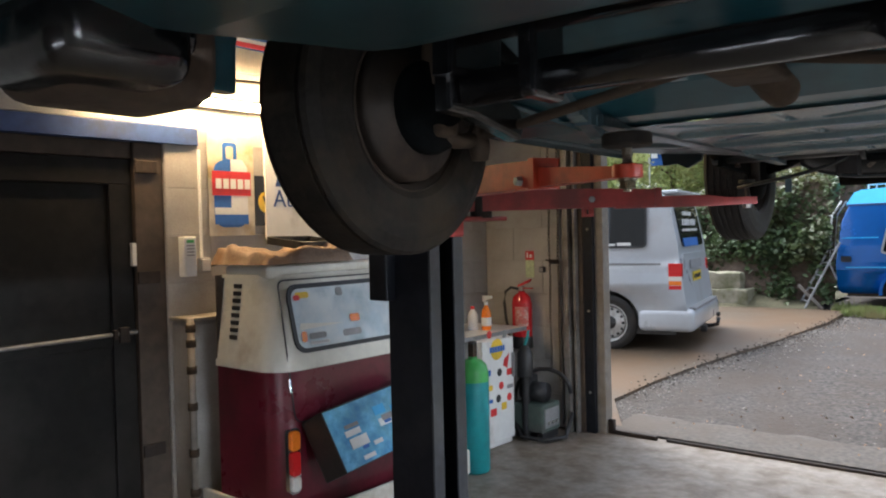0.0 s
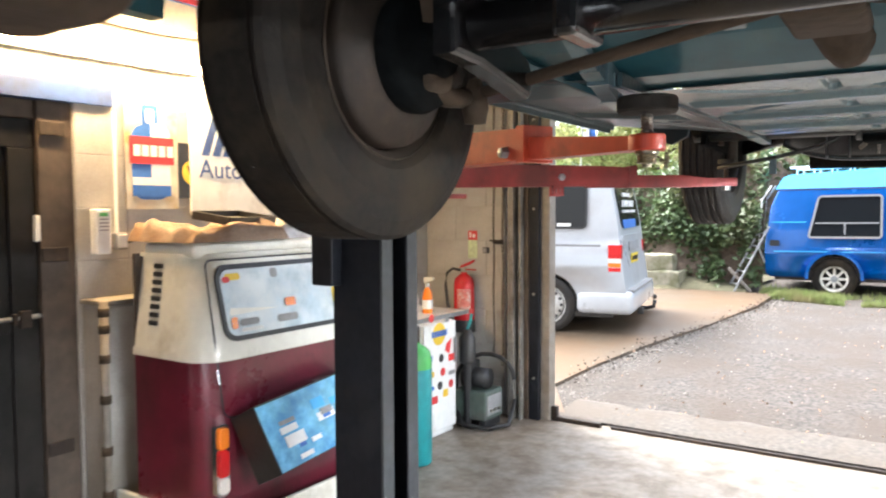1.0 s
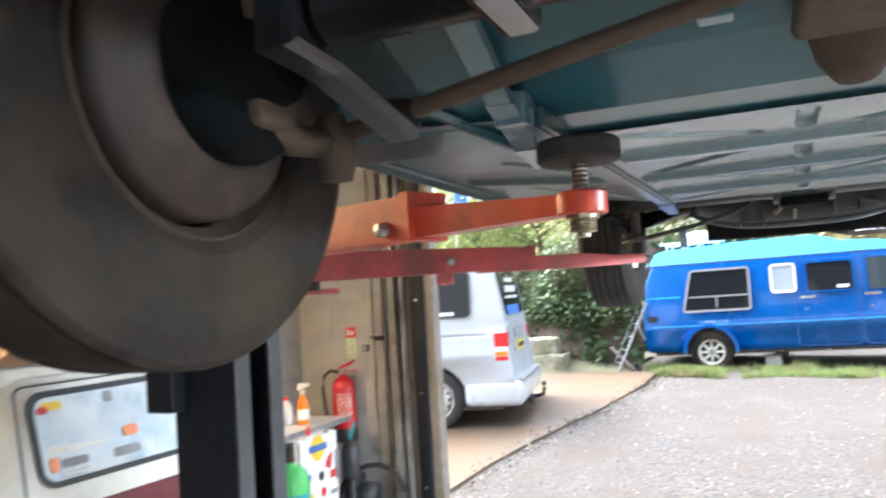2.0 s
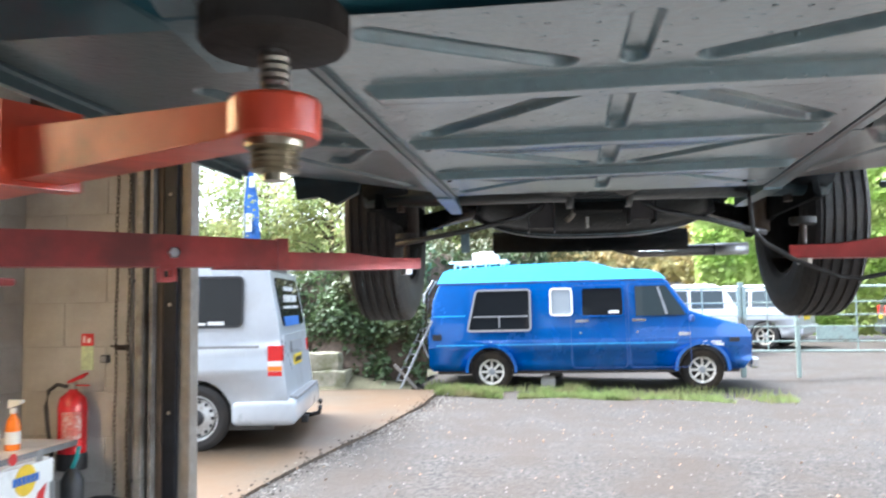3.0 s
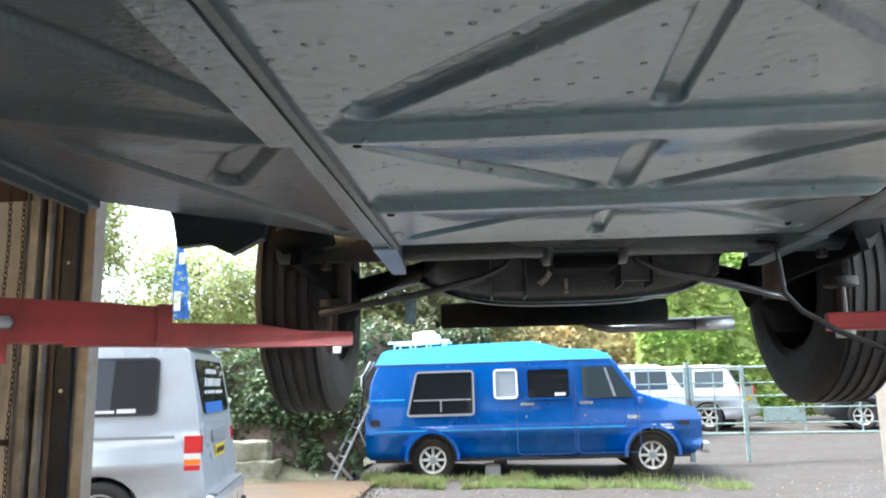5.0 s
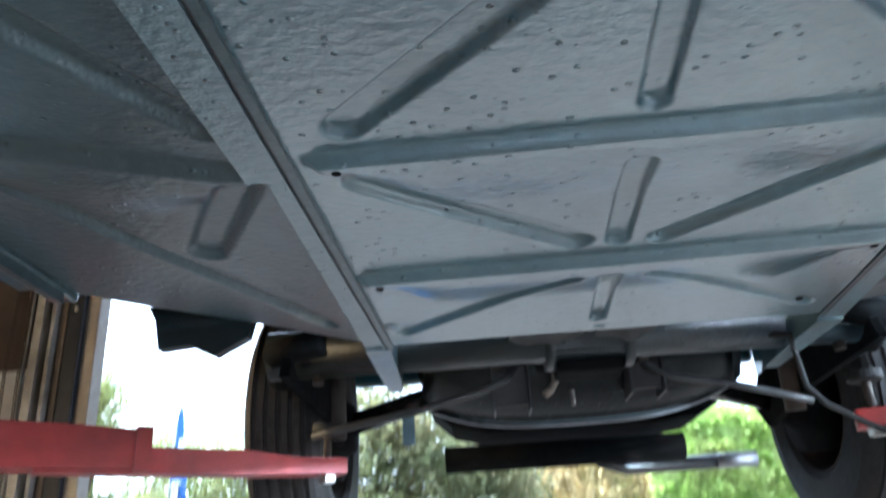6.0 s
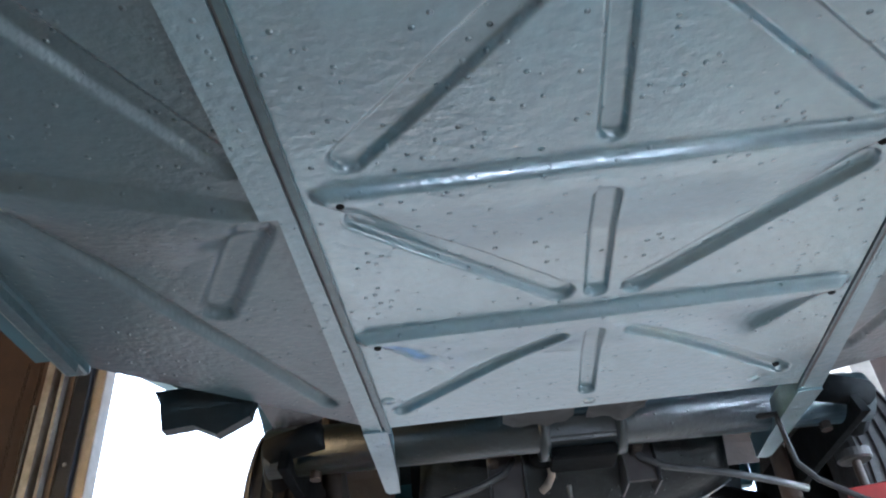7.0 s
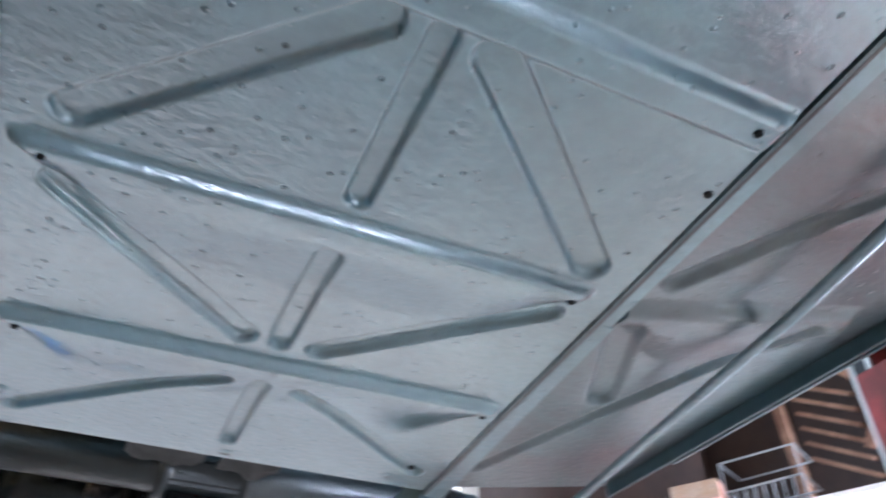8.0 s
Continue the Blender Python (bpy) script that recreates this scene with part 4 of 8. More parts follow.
lathe(bm, [(0, -0.05), (0.028, -0.045), (0.045, -0.015), (0.06, 0.03), (0.085, 0.1), (0.09, 0.14)], 12, pose(0.015, -0.7, 1.99, 38, -8))
box(bm, (-0.06, -1.0, 1.975), (0.06, -0.79, 2.005), 0.012)
part("steering_idler", bm, M_RUST, bus, "rusty cast steering idler", smooth=True)

# rear: torsion tube, gearbox, engine tinware, silencer, tailpipe, arms and shock absorbers
bm = tube(nb(), [(-0.62, 0.865, 1.995), (0.62, 0.865, 1.995)], 0.05, 28)
part("torsion_tube", bm, M_TUBE_TEAL, bus, "glossy dark teal torsion tube", smooth=True)
bm = nb()
tube(bm, [(-0.045, 0.865, 1.995), (0.035, 0.865, 1.995), (0.105, 0.865, 1.995)], 0.062, 8)
bmesh.ops.bevel(bm, geom=bm.edges[:], offset=0.006, segments=2, affect="EDGES")
casting = part("centre_casting", bm, M_TUBE_TEAL, bus)
for x in (-0.05, 0.105):
    bm = tube(nb(), [(x - 0.01, 0.865, 1.995), (x + 0.01, 0.865, 1.995)], 0.068, 24)
    part("tube_collar", bm, M_TUBE_TEAL, casting, smooth=True)
bm = nb()
box(bm, (-0.04, 0.84, 1.918), (0.095, 0.93, 1.945), 0.008)
box(bm, (-0.075, 0.93, 1.95), (0.075, 1.0, 2.08), 0.02, seg=3)
part("gearbox_mount", bm, M_SHADEBLACK, bus)
# crumpled tin flaps where the heater ducts leave the pan
for k, (x0, x1) in enumerate(((-0.135, 0.0), (0.025, 0.135))):
    rows = []
    bm = nb()
    for j in range(6):
        rows.append([bm.verts.new((x0 + (x1 - x0) * i / 8, 0.645 + 0.016 * j + 0.012 * math.sin(i * 1.3 + k), PZ + 0.01 - 0.003 * j * (1 - abs(i - 4) / 4) + 0.009 * noise.noise(Vector((i * 0.9, j * 0.8, 3 + k))))) for i in range(9)])
    for r0, r1 in zip(rows, rows[1:]):
        for i in range(8):
            bm.faces.new((r0[i], r0[i + 1], r1[i + 1], r1[i]))
    bmesh.ops.solidify(bm, geom=bm.faces[:], thickness=0.002)
    part("duct_flap", bm, M_CABLE, bus, "crumpled grey tin flap", smooth=True)
# The casing's near-black carries the shade between the rear parts.
bm = nb()
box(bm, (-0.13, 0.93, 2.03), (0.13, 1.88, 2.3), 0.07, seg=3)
gearbox = part("gearbox", bm, M_SHADEBLACK, bus, "near-black gearbox casing")
for x, y, r in ((-0.06, 1.05, 0.012), (0.06, 1.05, 0.012), (0.0, 1.2, 0.02), (-0.07, 1.36, 0.012), (0.07, 1.36, 0.012)):
    part("drain_plug", lathe(nb(), [(0, -0.012), (r, -0.01), (r * 1.1, 0.004)], 6, Matrix.Translation((x, y, 2.03))), M_RUSTDK, gearbox)
for s in (-1, 1):
    prof = [(0.03, 0)]
    for k in range(5):
        prof += [(0.062 - 0.004 * k, 0.008 + 0.02 * k), (0.046 - 0.004 * k, 0.018 + 0.02 * k)]
    part("axle_boot", lathe(nb(), prof, 20, pose(s * 0.14, 1.3, 2.03, 0, 90 * s, 0)), M_RUBBER, bus, smooth=True)
    part("clutch_lever", box(nb(), (s * 0.155 - 0.012, 0.94, 1.96), (s * 0.155 + 0.012, 1.0, 2.08), 0.006), M_RUSTDK, bus)
    part("engine_strap", tube(nb(), [(s * 0.24, 0.8, 2.04), (s * 0.24, 0.98, 2.0), (s * 0.22, 1.4, 2.01)], 0.014, 8), M_SHADEBLACK, bus, smooth=True)
for x0, x1, z0 in ((-0.166, -0.09, 1.876), (0.125, 0.195, 1.895)):
    bm = nb()
    box(bm, (x0 + 0.003, 0.985, z0 + 0.01), (x1 - 0.003, 0.995, 2.0), 0.002)
    mount = part("mount_bracket", bm, mat("dusty_pinkish_primer", (0.035, 0.03, 0.029), 0.7, 0, 0.2, 30, 0.2, (0.06, 0.055, 0.05), 0.35, 8), bus, "dusty grey gearbox bracket")
    for x in (x0, x1):
        part("bracket_cheek", box(nb(), (x - 0.002, 0.965, z0), (x + 0.002, 1.06, 2.0), 0.001), M_CABLE, mount)
    part("bracket_bolt", lathe(nb(), [(0, -0.01), (0.009, -0.009), (0.01, 0)], 6, pose((x0 + x1) / 2, 0.984, z0 + 0.05, 90)), M_RUSTMID, mount)
bm = tube(nb(), [(-0.02, 0.93, 2.0), (-0.033, 0.97, 1.975), (-0.03, 1.0, 1.94), (-0.042, 1.005, 1.92), (-0.056, 1.0, 1.908)], 0.009, 10)
part("clutch_hose", bm, M_JAMB, bus, "pale yellowish bent hose", smooth=True)
part("drain_stud", lathe(nb(), [(0, -0.014), (0.005, -0.013), (0.006, 0.02)], 8, Matrix.Translation((0.005, 1.02, 1.9))), M_STEEL, bus)
bm = nb()
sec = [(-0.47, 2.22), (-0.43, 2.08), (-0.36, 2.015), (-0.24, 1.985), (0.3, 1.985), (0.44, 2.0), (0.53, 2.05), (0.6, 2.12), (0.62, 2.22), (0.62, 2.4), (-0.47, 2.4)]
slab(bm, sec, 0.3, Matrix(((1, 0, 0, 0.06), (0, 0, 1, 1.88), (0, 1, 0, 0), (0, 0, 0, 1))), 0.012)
part("engine", bm, M_SHADEBLACK, bus, "black engine tinware")
# dark tray under the gearbox: a dished sheet with a pale rolled rim
bm = nb()
rows = []
for i in range(25):
    u = -1 + i / 12
    x = 0.026 + 0.372 * u
    drop = 0.07 * (1 - abs(u) ** 3.2)
    rows.append([bm.verts.new(p) for p in ((x, 1.175 - 0.02 * u, 1.943 - drop), (x * 0.97, 1.13 - 0.02 * u, 1.952 - drop * 0.86), (x * 0.93, 1.05, 1.968 - drop * 0.6), (x * 0.9, 0.99, 2.02))])
for r0, r1 in zip(rows, rows[1:]):
    for k in range(3):
        bm.faces.new((r0[k], r0[k + 1], r1[k + 1], r1[k]))
rim = [r[0].co.copy() for r in rows]
bmesh.ops.solidify(bm, geom=bm.faces[:], thickness=0.003)
tray = part("under_tray", bm, M_TUBE_TEAL, bus, "dark teal sheet tray under the gearbox", smooth=True)
part("rolled_rim", tube(nb(), rim, 0.0028, 6), M_ZINC, tray, "pale worn tray rim", smooth=True)
bm = tube(nb(), [(p.x * 0.985, p.y - 0.016, p.z + 0.007) for p in rim], 0.002, 6)
part("rolled_bead", bm, M_RAIL, tray, smooth=True)
bm = tube(nb(), [(-0.33, 2.02, 1.925), (0.47, 2.02, 1.925)], 0.045, 20)
part("silencer", bm, M_SHADEBLACK, bus, "near-black exhaust silencer", smooth=True)
bm = tube(nb(), [(0.2, 2.08, 1.9), (0.3, 2.2, 1.885), (0.74, 2.2, 1.89)], 0.025, 16)
part("tailpipe", bm, M_BLACK, bus, "dark tailpipe with a bright tip", smooth=True)
bm = tube(nb(), [(0.62, 2.2, 1.889), (0.76, 2.2, 1.89)], 0.0265, 16)
part("tailpipe_tip", bm, M_ZINC, bus, smooth=True)
for s in (-1, 1):
    bm = slab(nb(), [(0.78, 1.93), (0.82, 2.02), (1.45, 2.02), (1.53, 1.95), (1.45, 1.88), (1.15, 1.92)], 0.02, Matrix(((0, 0, 1, s * 0.57 - 0.01), (1, 0, 0, 0), (0, 1, 0, 0), (0, 0, 0, 1))), 0.004)
    part("trailing_arm", bm, M_SHADEBLACK, bus)
    bm = tube(nb(), [(s * 0.15, 1.3, 2.03), (s * 0.58, 1.43, 1.946)], 0.03, 14)
    part("drive_shaft", bm, M_BLACK, bus, smooth=True)
    bm = lathe(nb(), [(0, -0.03), (0.06, -0.03), (0.08, 0.0), (0.135, 0.01), (0.135, 0.07), (0.05, 0.08)], 28, pose(s * 0.6 + 0.03, 1.43, 1.943, 0, 90 * s, 0))
    part("brake_drum", bm, M_SHADEBLACK, bus, smooth=True)
    bm = tube(nb(), [(s * 0.55, 1.22, 1.88), (s * 0.55, 1.18, 2.3)], 0.024, 14)
    part("shock_absorber", bm, M_RUSTDK, bus, smooth=True)
    bm = tube(nb(), [(s * 0.5, 0.8, 2.0), (s * 0.6, 0.83, 1.99), (s * 0.62, 0.95, 1.97)], 0.03, 10)
    part("torsion_end", bm, M_SHADEBLACK, bus, smooth=True)
    bm = tube(nb(), [(s * 0.52, 0.86, 1.93), (s * 0.52, 0.87, 2.03)], 0.012, 8)
    part("bump_stop", bm, M_RUSTDK, bus)
bm = tube(nb(), [(-0.56, 1.0, 1.85), (-0.505, 0.97, 1.856), (-0.325, 0.97, 1.886), (-0.191, 0.97, 1.918), (-0.135, 0.97, 1.942), (-0.11, 0.99, 1.98)], 0.008, 8)
part("handbrake_cable", bm, M_CABLE, bus, smooth=True)
bm = tube(nb(), [(0.15, 0.98, 1.99), (0.163, 0.97, 1.951), (0.208, 0.97, 1.926), (0.333, 0.97, 1.9), (0.431, 0.97, 1.872), (0.5, 1.0, 1.86)], 0.008, 8)
part("handbrake_cable", bm, M_CABLE, bus, smooth=True)
part("cable_bracket", box(nb(), (-0.366, 0.99, 1.82), (-0.34, 1.0, 1.89), 0.002), M_RAIL, bus)
bm = tube(nb(), [(0.2, 0.95, 2.0), (0.33, 0.9, 1.985), (0.405, 0.8, 1.95), (0.409, 0.8, 1.886), (0.413, 0.8, 1.85), (0.442, 0.8, 1.815), (0.509, 0.8, 1.773), (0.614, 0.8, 1.727), (0.665, 0.8, 1.72), (0.782, 0.8, 1.742), (0.9, 0.8, 1.8)], 0.006, 8)
part("brake_cable", bm, M_RUBBER, bus)
bm = slab(nb(), [(-0.75, 2.01), (-0.737, 1.985), (-0.727, 1.933), (-0.673, 1.938), (-0.63, 1.917), (-0.575, 1.945), (-0.56, 2.01)], 0.03, Matrix(((1, 0, 0, 0), (0, 0, 1, 0.56), (0, 1, 0, 0), (0, 0, 0, 1))), 0.006)
part("jacking_bracket", bm, M_UNDER, bus)


# ---- the two-post lift ----
def rect(x0, y0, x1, y1):
    return [(x0, y0), (x1, y0), (x1, y1), (x0, y1)]


def lift_post(x_in, s, column_mat, label, shift=0.0):
    """One column of the lift; its open side faces the bus. s: which way the bus lies."""
    post = thing("lift_post", Matrix(), label, "car lift", "posts of the lift")
    y0, y1, xo = 2.98 + shift, 3.22 + shift, x_in - s * 0.25
    lo, hi = min(x_in, xo), max(x_in, xo)
    ux = [(x_in, 0.0), (xo, 0.0), (xo, 0.24), (x_in, 0.24), (x_in, 0.22), (xo + s * 0.02, 0.22), (xo + s * 0.02, 0.02), (x_in, 0.02)]
    bm = slab(nb(), ux, 3.58, Matrix.Translation((0, y0, 0.02)))
    part("column", bm, column_mat, post)
    for ya, yb in ((y0, y0 + 0.07), (y1 - 0.07, y1)):
        bm = box(nb(), (x_in - (0.0 if s > 0 else 0.012), ya, 0.02), (x_in + (0.012 if s > 0 else 0.0), yb, 3.6), 0.003)
        part("lip", bm, M_POSTLT if s > 0 else M_DARKPL, post)
        if s < 0:
            for yc in (ya, yb - 0.014):
                bm = box(nb(), (x_in - 0.016, yc, 0.02), (x_in - 0.012, yc + 0.014, 3.6))
                part("edge_strip", bm, M_ENAMEL, post, "white edge strip")
    bm = tube(nb(), [(x_in - s * 0.1, 3.10 + shift, 0.05), (x_in - s * 0.1, 3.10 + shift, 3.5)], 0.035, 14)
    part("hydraulic_ram", bm, column_mat, post, smooth=True)
    bm = box(nb(), (lo - 0.06, y0 - 0.1, 0.0), (hi + 0.06, y1 + 0.1, 0.02), 0.004)
    part("base_plate", bm, column_mat, post)
    for bx in (lo - 0.03, hi + 0.03):
        for by in (y0 - 0.06, y1 + 0.06):
            part("anchor_bolt", lathe(nb(), [(0, 0.035), (0.014, 0.033), (0.016, 0.0)], 6, pose(bx, by, 0.02)), M_STEEL, post)
    bm = box(nb(), (min(x_in - s * 0.06, x_in + s * 0.05), y0 + 0.03, 1.73), (max(x_in - s * 0.06, x_in + s * 0.05), y1 - 0.03, 2.49), 0.01)
    part("carriage", bm, M_RED2, post, "red lift carriage")
    bm = box(nb(), (min(x_in + s * 0.02, x_in + s * 0.2), y0 - 0.4, 1.8), (max(x_in + s * 0.02, x_in + s * 0.19), y1 + 0.12, 1.82), 0.006)
    part("arm_bracket", bm, M_RED2, post)
    return post


post_l = lift_post(-2.225, 1, M_POST, "near-black steel lift column with a red carriage")
lift_post(1.16, -1, M_RED2, "red steel lift column with pale edges", 0.22)
# control box and small switch on the dark column
bm = box(nb(), (-2.545, 2.92, 1.44), (-2.43, 3.05, 1.82), 0.008)
part("control_box", bm, M_POST, post_l)
bm = box(nb(), (-2.48, 2.99, 1.07), (-2.45, 3.05, 1.13), 0.004)
part("stop_switch", bm, M_DARKPL, post_l)


def swing_arm(pivot, tip, z, big, material, with_pad, label):
    """A telescopic arm: thick outer box, thinner inner box, round end with a screw pad."""
    p, q = Vector((*pivot, z)), Vector((*tip, z))
    d = q - p
    L = d.length
    m = Matrix.Translation(p) @ pose(0, 0, 0, 0, 0, math.degrees(math.atan2(d.y, d.x)))
    arm = thing("swing_support", m, label, "lift arm", "arms of the lift")
    h, w = big
    split = L - 0.36 if with_pad else L * 0.66
    up = 0.03 if with_pad else 0.014
    bm = nb()
    slab(bm, [(-0.06, -h * 0.55), (split, -h * 0.5), (split, h * 0.42), (split * 0.82, h * 0.5), (split * 0.3, h * 0.62), (-0.06, h * 0.62)], w, Matrix(((1, 0, 0, 0), (0, 0, 1, -w / 2), (0, 1, 0, up), (0, 0, 0, 1))), 0.006)
    part("outer_box", bm, material, arm)
    for sx in (0.0, split - 0.03):
        bm = nb()
        ringplate(bm, [(-w / 2 - 0.006, -h * 0.56), (w / 2 + 0.006, -h * 0.56), (w / 2 + 0.006, h * 0.5), (-w / 2 - 0.006, h * 0.5)],
                  [(-w / 2 + 0.01, -h * 0.5), (w / 2 - 0.01, -h * 0.5), (w / 2 - 0.01, h * 0.4), (-w / 2 + 0.01, h * 0.4)], 0.03, Matrix(((0, 0, 1, sx), (1, 0, 0, 0), (0, 1, 0, up), (0, 0, 0, 1))))
        part("stiffening_collar", bm, material, arm)
    bm = nb()
    hi = h * 0.62
    if with_pad:
        slab(bm, [(split - 0.2, -0.012), (L - 0.015, -0.011), (L - 0.015, 0.018), (L - 0.12, 0.026), (split - 0.2, 0.06)], w * 0.7, Matrix(((1, 0, 0, 0), (0, 0, 1, -w * 0.35), (0, 1, 0, 0), (0, 0, 0, 1))), 0.005)
    else:
        slab(bm, [(split - 0.2, -hi * 0.5), (L - 0.2, -hi * 0.5), (L - 0.12, -hi * 0.45), (L, -hi * 0.4), (L, hi * 0.25), (L - 0.12, hi * 0.25), (L - 0.22, hi * 0.5), (split - 0.2, hi * 0.5)], w * 0.72, Matrix(((1, 0, 0, 0), (0, 0, 1, -w * 0.36), (0, 1, 0, -0.008), (0, 0, 0, 1))), 0.005)
    part("inner_box", bm, material, arm)
    bm = lathe(nb(), [(0, 0.02), (0.013, 0.018), (0.016, 0.0)], 6, pose(split * (0.92 if with_pad else 0.62), -w / 2, 0.01, 90))
    part("stop_bolt", bm, M_ZINC, arm)
    bm = lathe(nb(), [(0, 0.02), (0.013, 0.018), (0.016, 0.0)], 6, pose(split * (0.92 if with_pad else 0.62), w / 2, 0.01, -90))
    part("stop_bolt", bm, M_ZINC, arm)
    bm = lathe(nb(), [(0, -h * 0.75), (0.05, -h * 0.75), (0.05, h * 0.8), (0.03, h * 0.85), (0, h * 0.85)], 20)
    part("pivot_pin", bm, M_RUSTDK, arm, smooth=False)
    if not with_pad:
        for y in (-w / 2 - 0.012, w / 2):
            part("lock_tab", ringplate(nb(), rect(split * 0.6 - 0.022, -0.066, split * 0.6 + 0.022, -0.022), rect(split * 0.6 - 0.01, -0.055, split * 0.6 + 0.01, -0.034), 0.012, Matrix(((1, 0, 0, 0), (0, 0, 1, y), (0, 1, 0, 0), (0, 0, 0, 1)))), material, arm)
    if with_pad:
        bm = lathe(nb(), [(0.02, -0.013), (0.036, -0.013), (0.038, -0.01), (0.038, 0.018), (0.036, 0.021), (0.014, 0.021)], 36, Matrix.Translation((L, 0, 0)))
        part("end_boss", bm, M_RED, arm, "bright orange-red end boss")
        prof = [(0, -0.046), (0.01, -0.046), (0.01, -0.04), (0.017, -0.039)]
        for k in range(4):
            prof += [(0.0208, -0.038 + 0.0045 * k), (0.0188, -0.0358 + 0.0045 * k)]
        prof += [(0.0245, -0.019), (0.0245, -0.013), (0.02, 0.022), (0.018, 0.024), (0.014, 0.026)]
        part("threaded_sleeve", lathe(nb(), prof, 28, Matrix.Translation((L, 0, 0))), M_STEELDK, arm, "worn oily threaded sleeve")
        prof = [(0.013, 0.018)]
        for k in range(6):
            prof += [(0.013, 0.022 + 0.0068 * k), (0.0112, 0.0254 + 0.0068 * k)]
        prof += [(0.0112, 0.064)]
        part("screw", lathe(nb(), prof, 20, Matrix.Translation((L, 0, 0))), M_STEEL, arm)
        bm = lathe(nb(), [(0, 0.062), (0.025, 0.062), (0.058, 0.065), (0.062, 0.07), (0.062, 0.093), (0.058, 0.098), (0, 0.098)], 36, Matrix.Translation((L, 0, 0)))
        part("rubber_pad", bm, M_RUBBER, arm, "black round rubber pad")
    else:
        bm = nb()
        tube(bm, [(L - 0.035, 0, -0.03), (L - 0.035, 0, 0.07)], 0.009, 12)
        part("screw", bm, M_RUSTDK, arm)
        bm = lathe(nb(), [(0, 0.06), (0.03, 0.06), (0.034, 0.064), (0.034, 0.08), (0, 0.08)], 24, Matrix.Translation((L - 0.035, 0, 0)))
        part("rubber_pad", bm, M_RUBBER, arm, "black round rubber pad")
        bm = lathe(nb(), [(0, -0.045), (0.018, -0.045), (0.02, -0.03), (0.02, -0.02)], 6, Matrix.Translation((L - 0.035, 0, 0)))
        part("nut", bm, M_STEEL, arm)
    return arm


swing_arm((-2.07, 2.7), (-0.829, 2.14), 1.889, (0.085, 0.08), M_RED, True, "orange-red telescopic lift arm with a screw pad")
swing_arm((-2.07, 3.18), (-1.074, 3.874), 1.873, (0.08, 0.085), M_RED2, False, "faded red telescopic lift arm reaching back")
swing_arm((1.02, 2.84), (-0.16, 2.2), 1.889, (0.1, 0.085), M_RED, True, "orange-red telescopic lift arm with a screw pad")
swing_arm((1.02, 3.4), (-0.024, 3.735), 1.875, (0.085, 0.085), M_RED2, False, "faded red telescopic lift arm reaching back")


# ---- things inside the garage ----
LW = WX0 + 0.002
ON_LEFT = Matrix(((0, 0, 1, LW), (1, 0, 0, 0.222), (0, 1, 0, 0.02), (0, 0, 0, 1)))
ON_FRONT = Matrix(((1, 0, 0, 0.1), (0, 0, -1, WY1 - 0.002), (0, 1, 0, -0.105), (0, 0, 0, 1)))


def flat(name, outline, material, parent, m, lift=0.0, thick=0.004, label=""):
    return part(name, slab(nb(), outline, thick, m @ Matrix.Translation((0, 0, lift))), material, parent, label)


def disc(cx, cy, r, n=28):
    return [(cx + r * math.cos(2 * math.pi * k / n), cy + r * math.sin(2 * math.pi * k / n)) for k in range(n)]


def written(name, words, size, m, material, parent):
    cu = bpy.data.curves.new(name, "FONT")
    cu.body, cu.size, cu.extrude = words, size, 0.001
    tmp = new(name, cu)
    dg = bpy.context.evaluated_depsgraph_get()
    me = bpy.data.meshes.new_from_object(tmp.evaluated_get(dg))
    bpy.data.objects.remove(tmp)
    me.materials.clear()
    me.materials.append(material)
    ob = new(name, me)
    ob.parent = parent
    ob.matrix_basis = m
    return ob


def tube_light(m, length, label, glowing=M_TUBE):
    """A wall batten with one bare tube; local x runs along it, local z out of the wall."""
    lamp = thing("fluorescent_light", m, label, "light", "fluorescent lights")
    part("batten", box(nb(), (0, -0.03, 0), (length, 0.03, 0.05), 0.006), M_WHITE, lamp)
    for x in (0.0, length - 0.03):
        part("end_holder", box(nb(), (x, -0.02, 0.05), (x + 0.03, 0.02, 0.11), 0.005), M_WHITE, lamp)
    part("tube", tube(nb(), [(0.03, 0, 0.085), (length - 0.03, 0, 0.085)], 0.019, 14), glowing, lamp, "glowing tube", smooth=True)
    return lamp


tube_light(ON_LEFT @ Matrix.Translation((2.2, 2.6, 0)), 1.8, "lit warm fluorescent tube on the block wall")
ON_RIGHT = Matrix(((0, 0, -1, WX1 - 0.002), (1, 0, 0, 0), (0, 1, 0, 0), (0, 0, 0, 1)))
# Two unseen lamps, added to brighten the floor under the bus.
tube_light(ON_RIGHT @ Matrix.Translation((0.2, 2.3, 0)), 1.8, "white tube light added out of view on the block wall", M_TUBE_ADDED)
tube_light(ON_RIGHT @ Matrix.Translation((2.1, 2.3, 0)), 1.8, "white tube light added out of view on the block wall", M_TUBE_ADDED)

# two more, unseen, added low on the south wall for glints on the bus floor
for x in (0.55, 2.45):
    tube_light(Matrix(((-1, 0, 0, x), (0, 0, 1, WY0 - 0.006), (0, 1, 0, 0.7), (0, 0, 0, 1))), 1.7, "white tube light added low on the south wall for glints", M_TUBE_GLINT)
cable = thing("wall_cable", Matrix(), "slack grey cable hung above the tube light", "cable")
pts = [(LW + 0.06, 1.2 + 0.2 * k, 2.83 - 0.05 * math.sin(math.pi * (k % 7) / 7)) for k in range(22)]
part("cable_run", tube(nb(), pts, 0.011, 8), M_RUSTDK, cable, smooth=True)
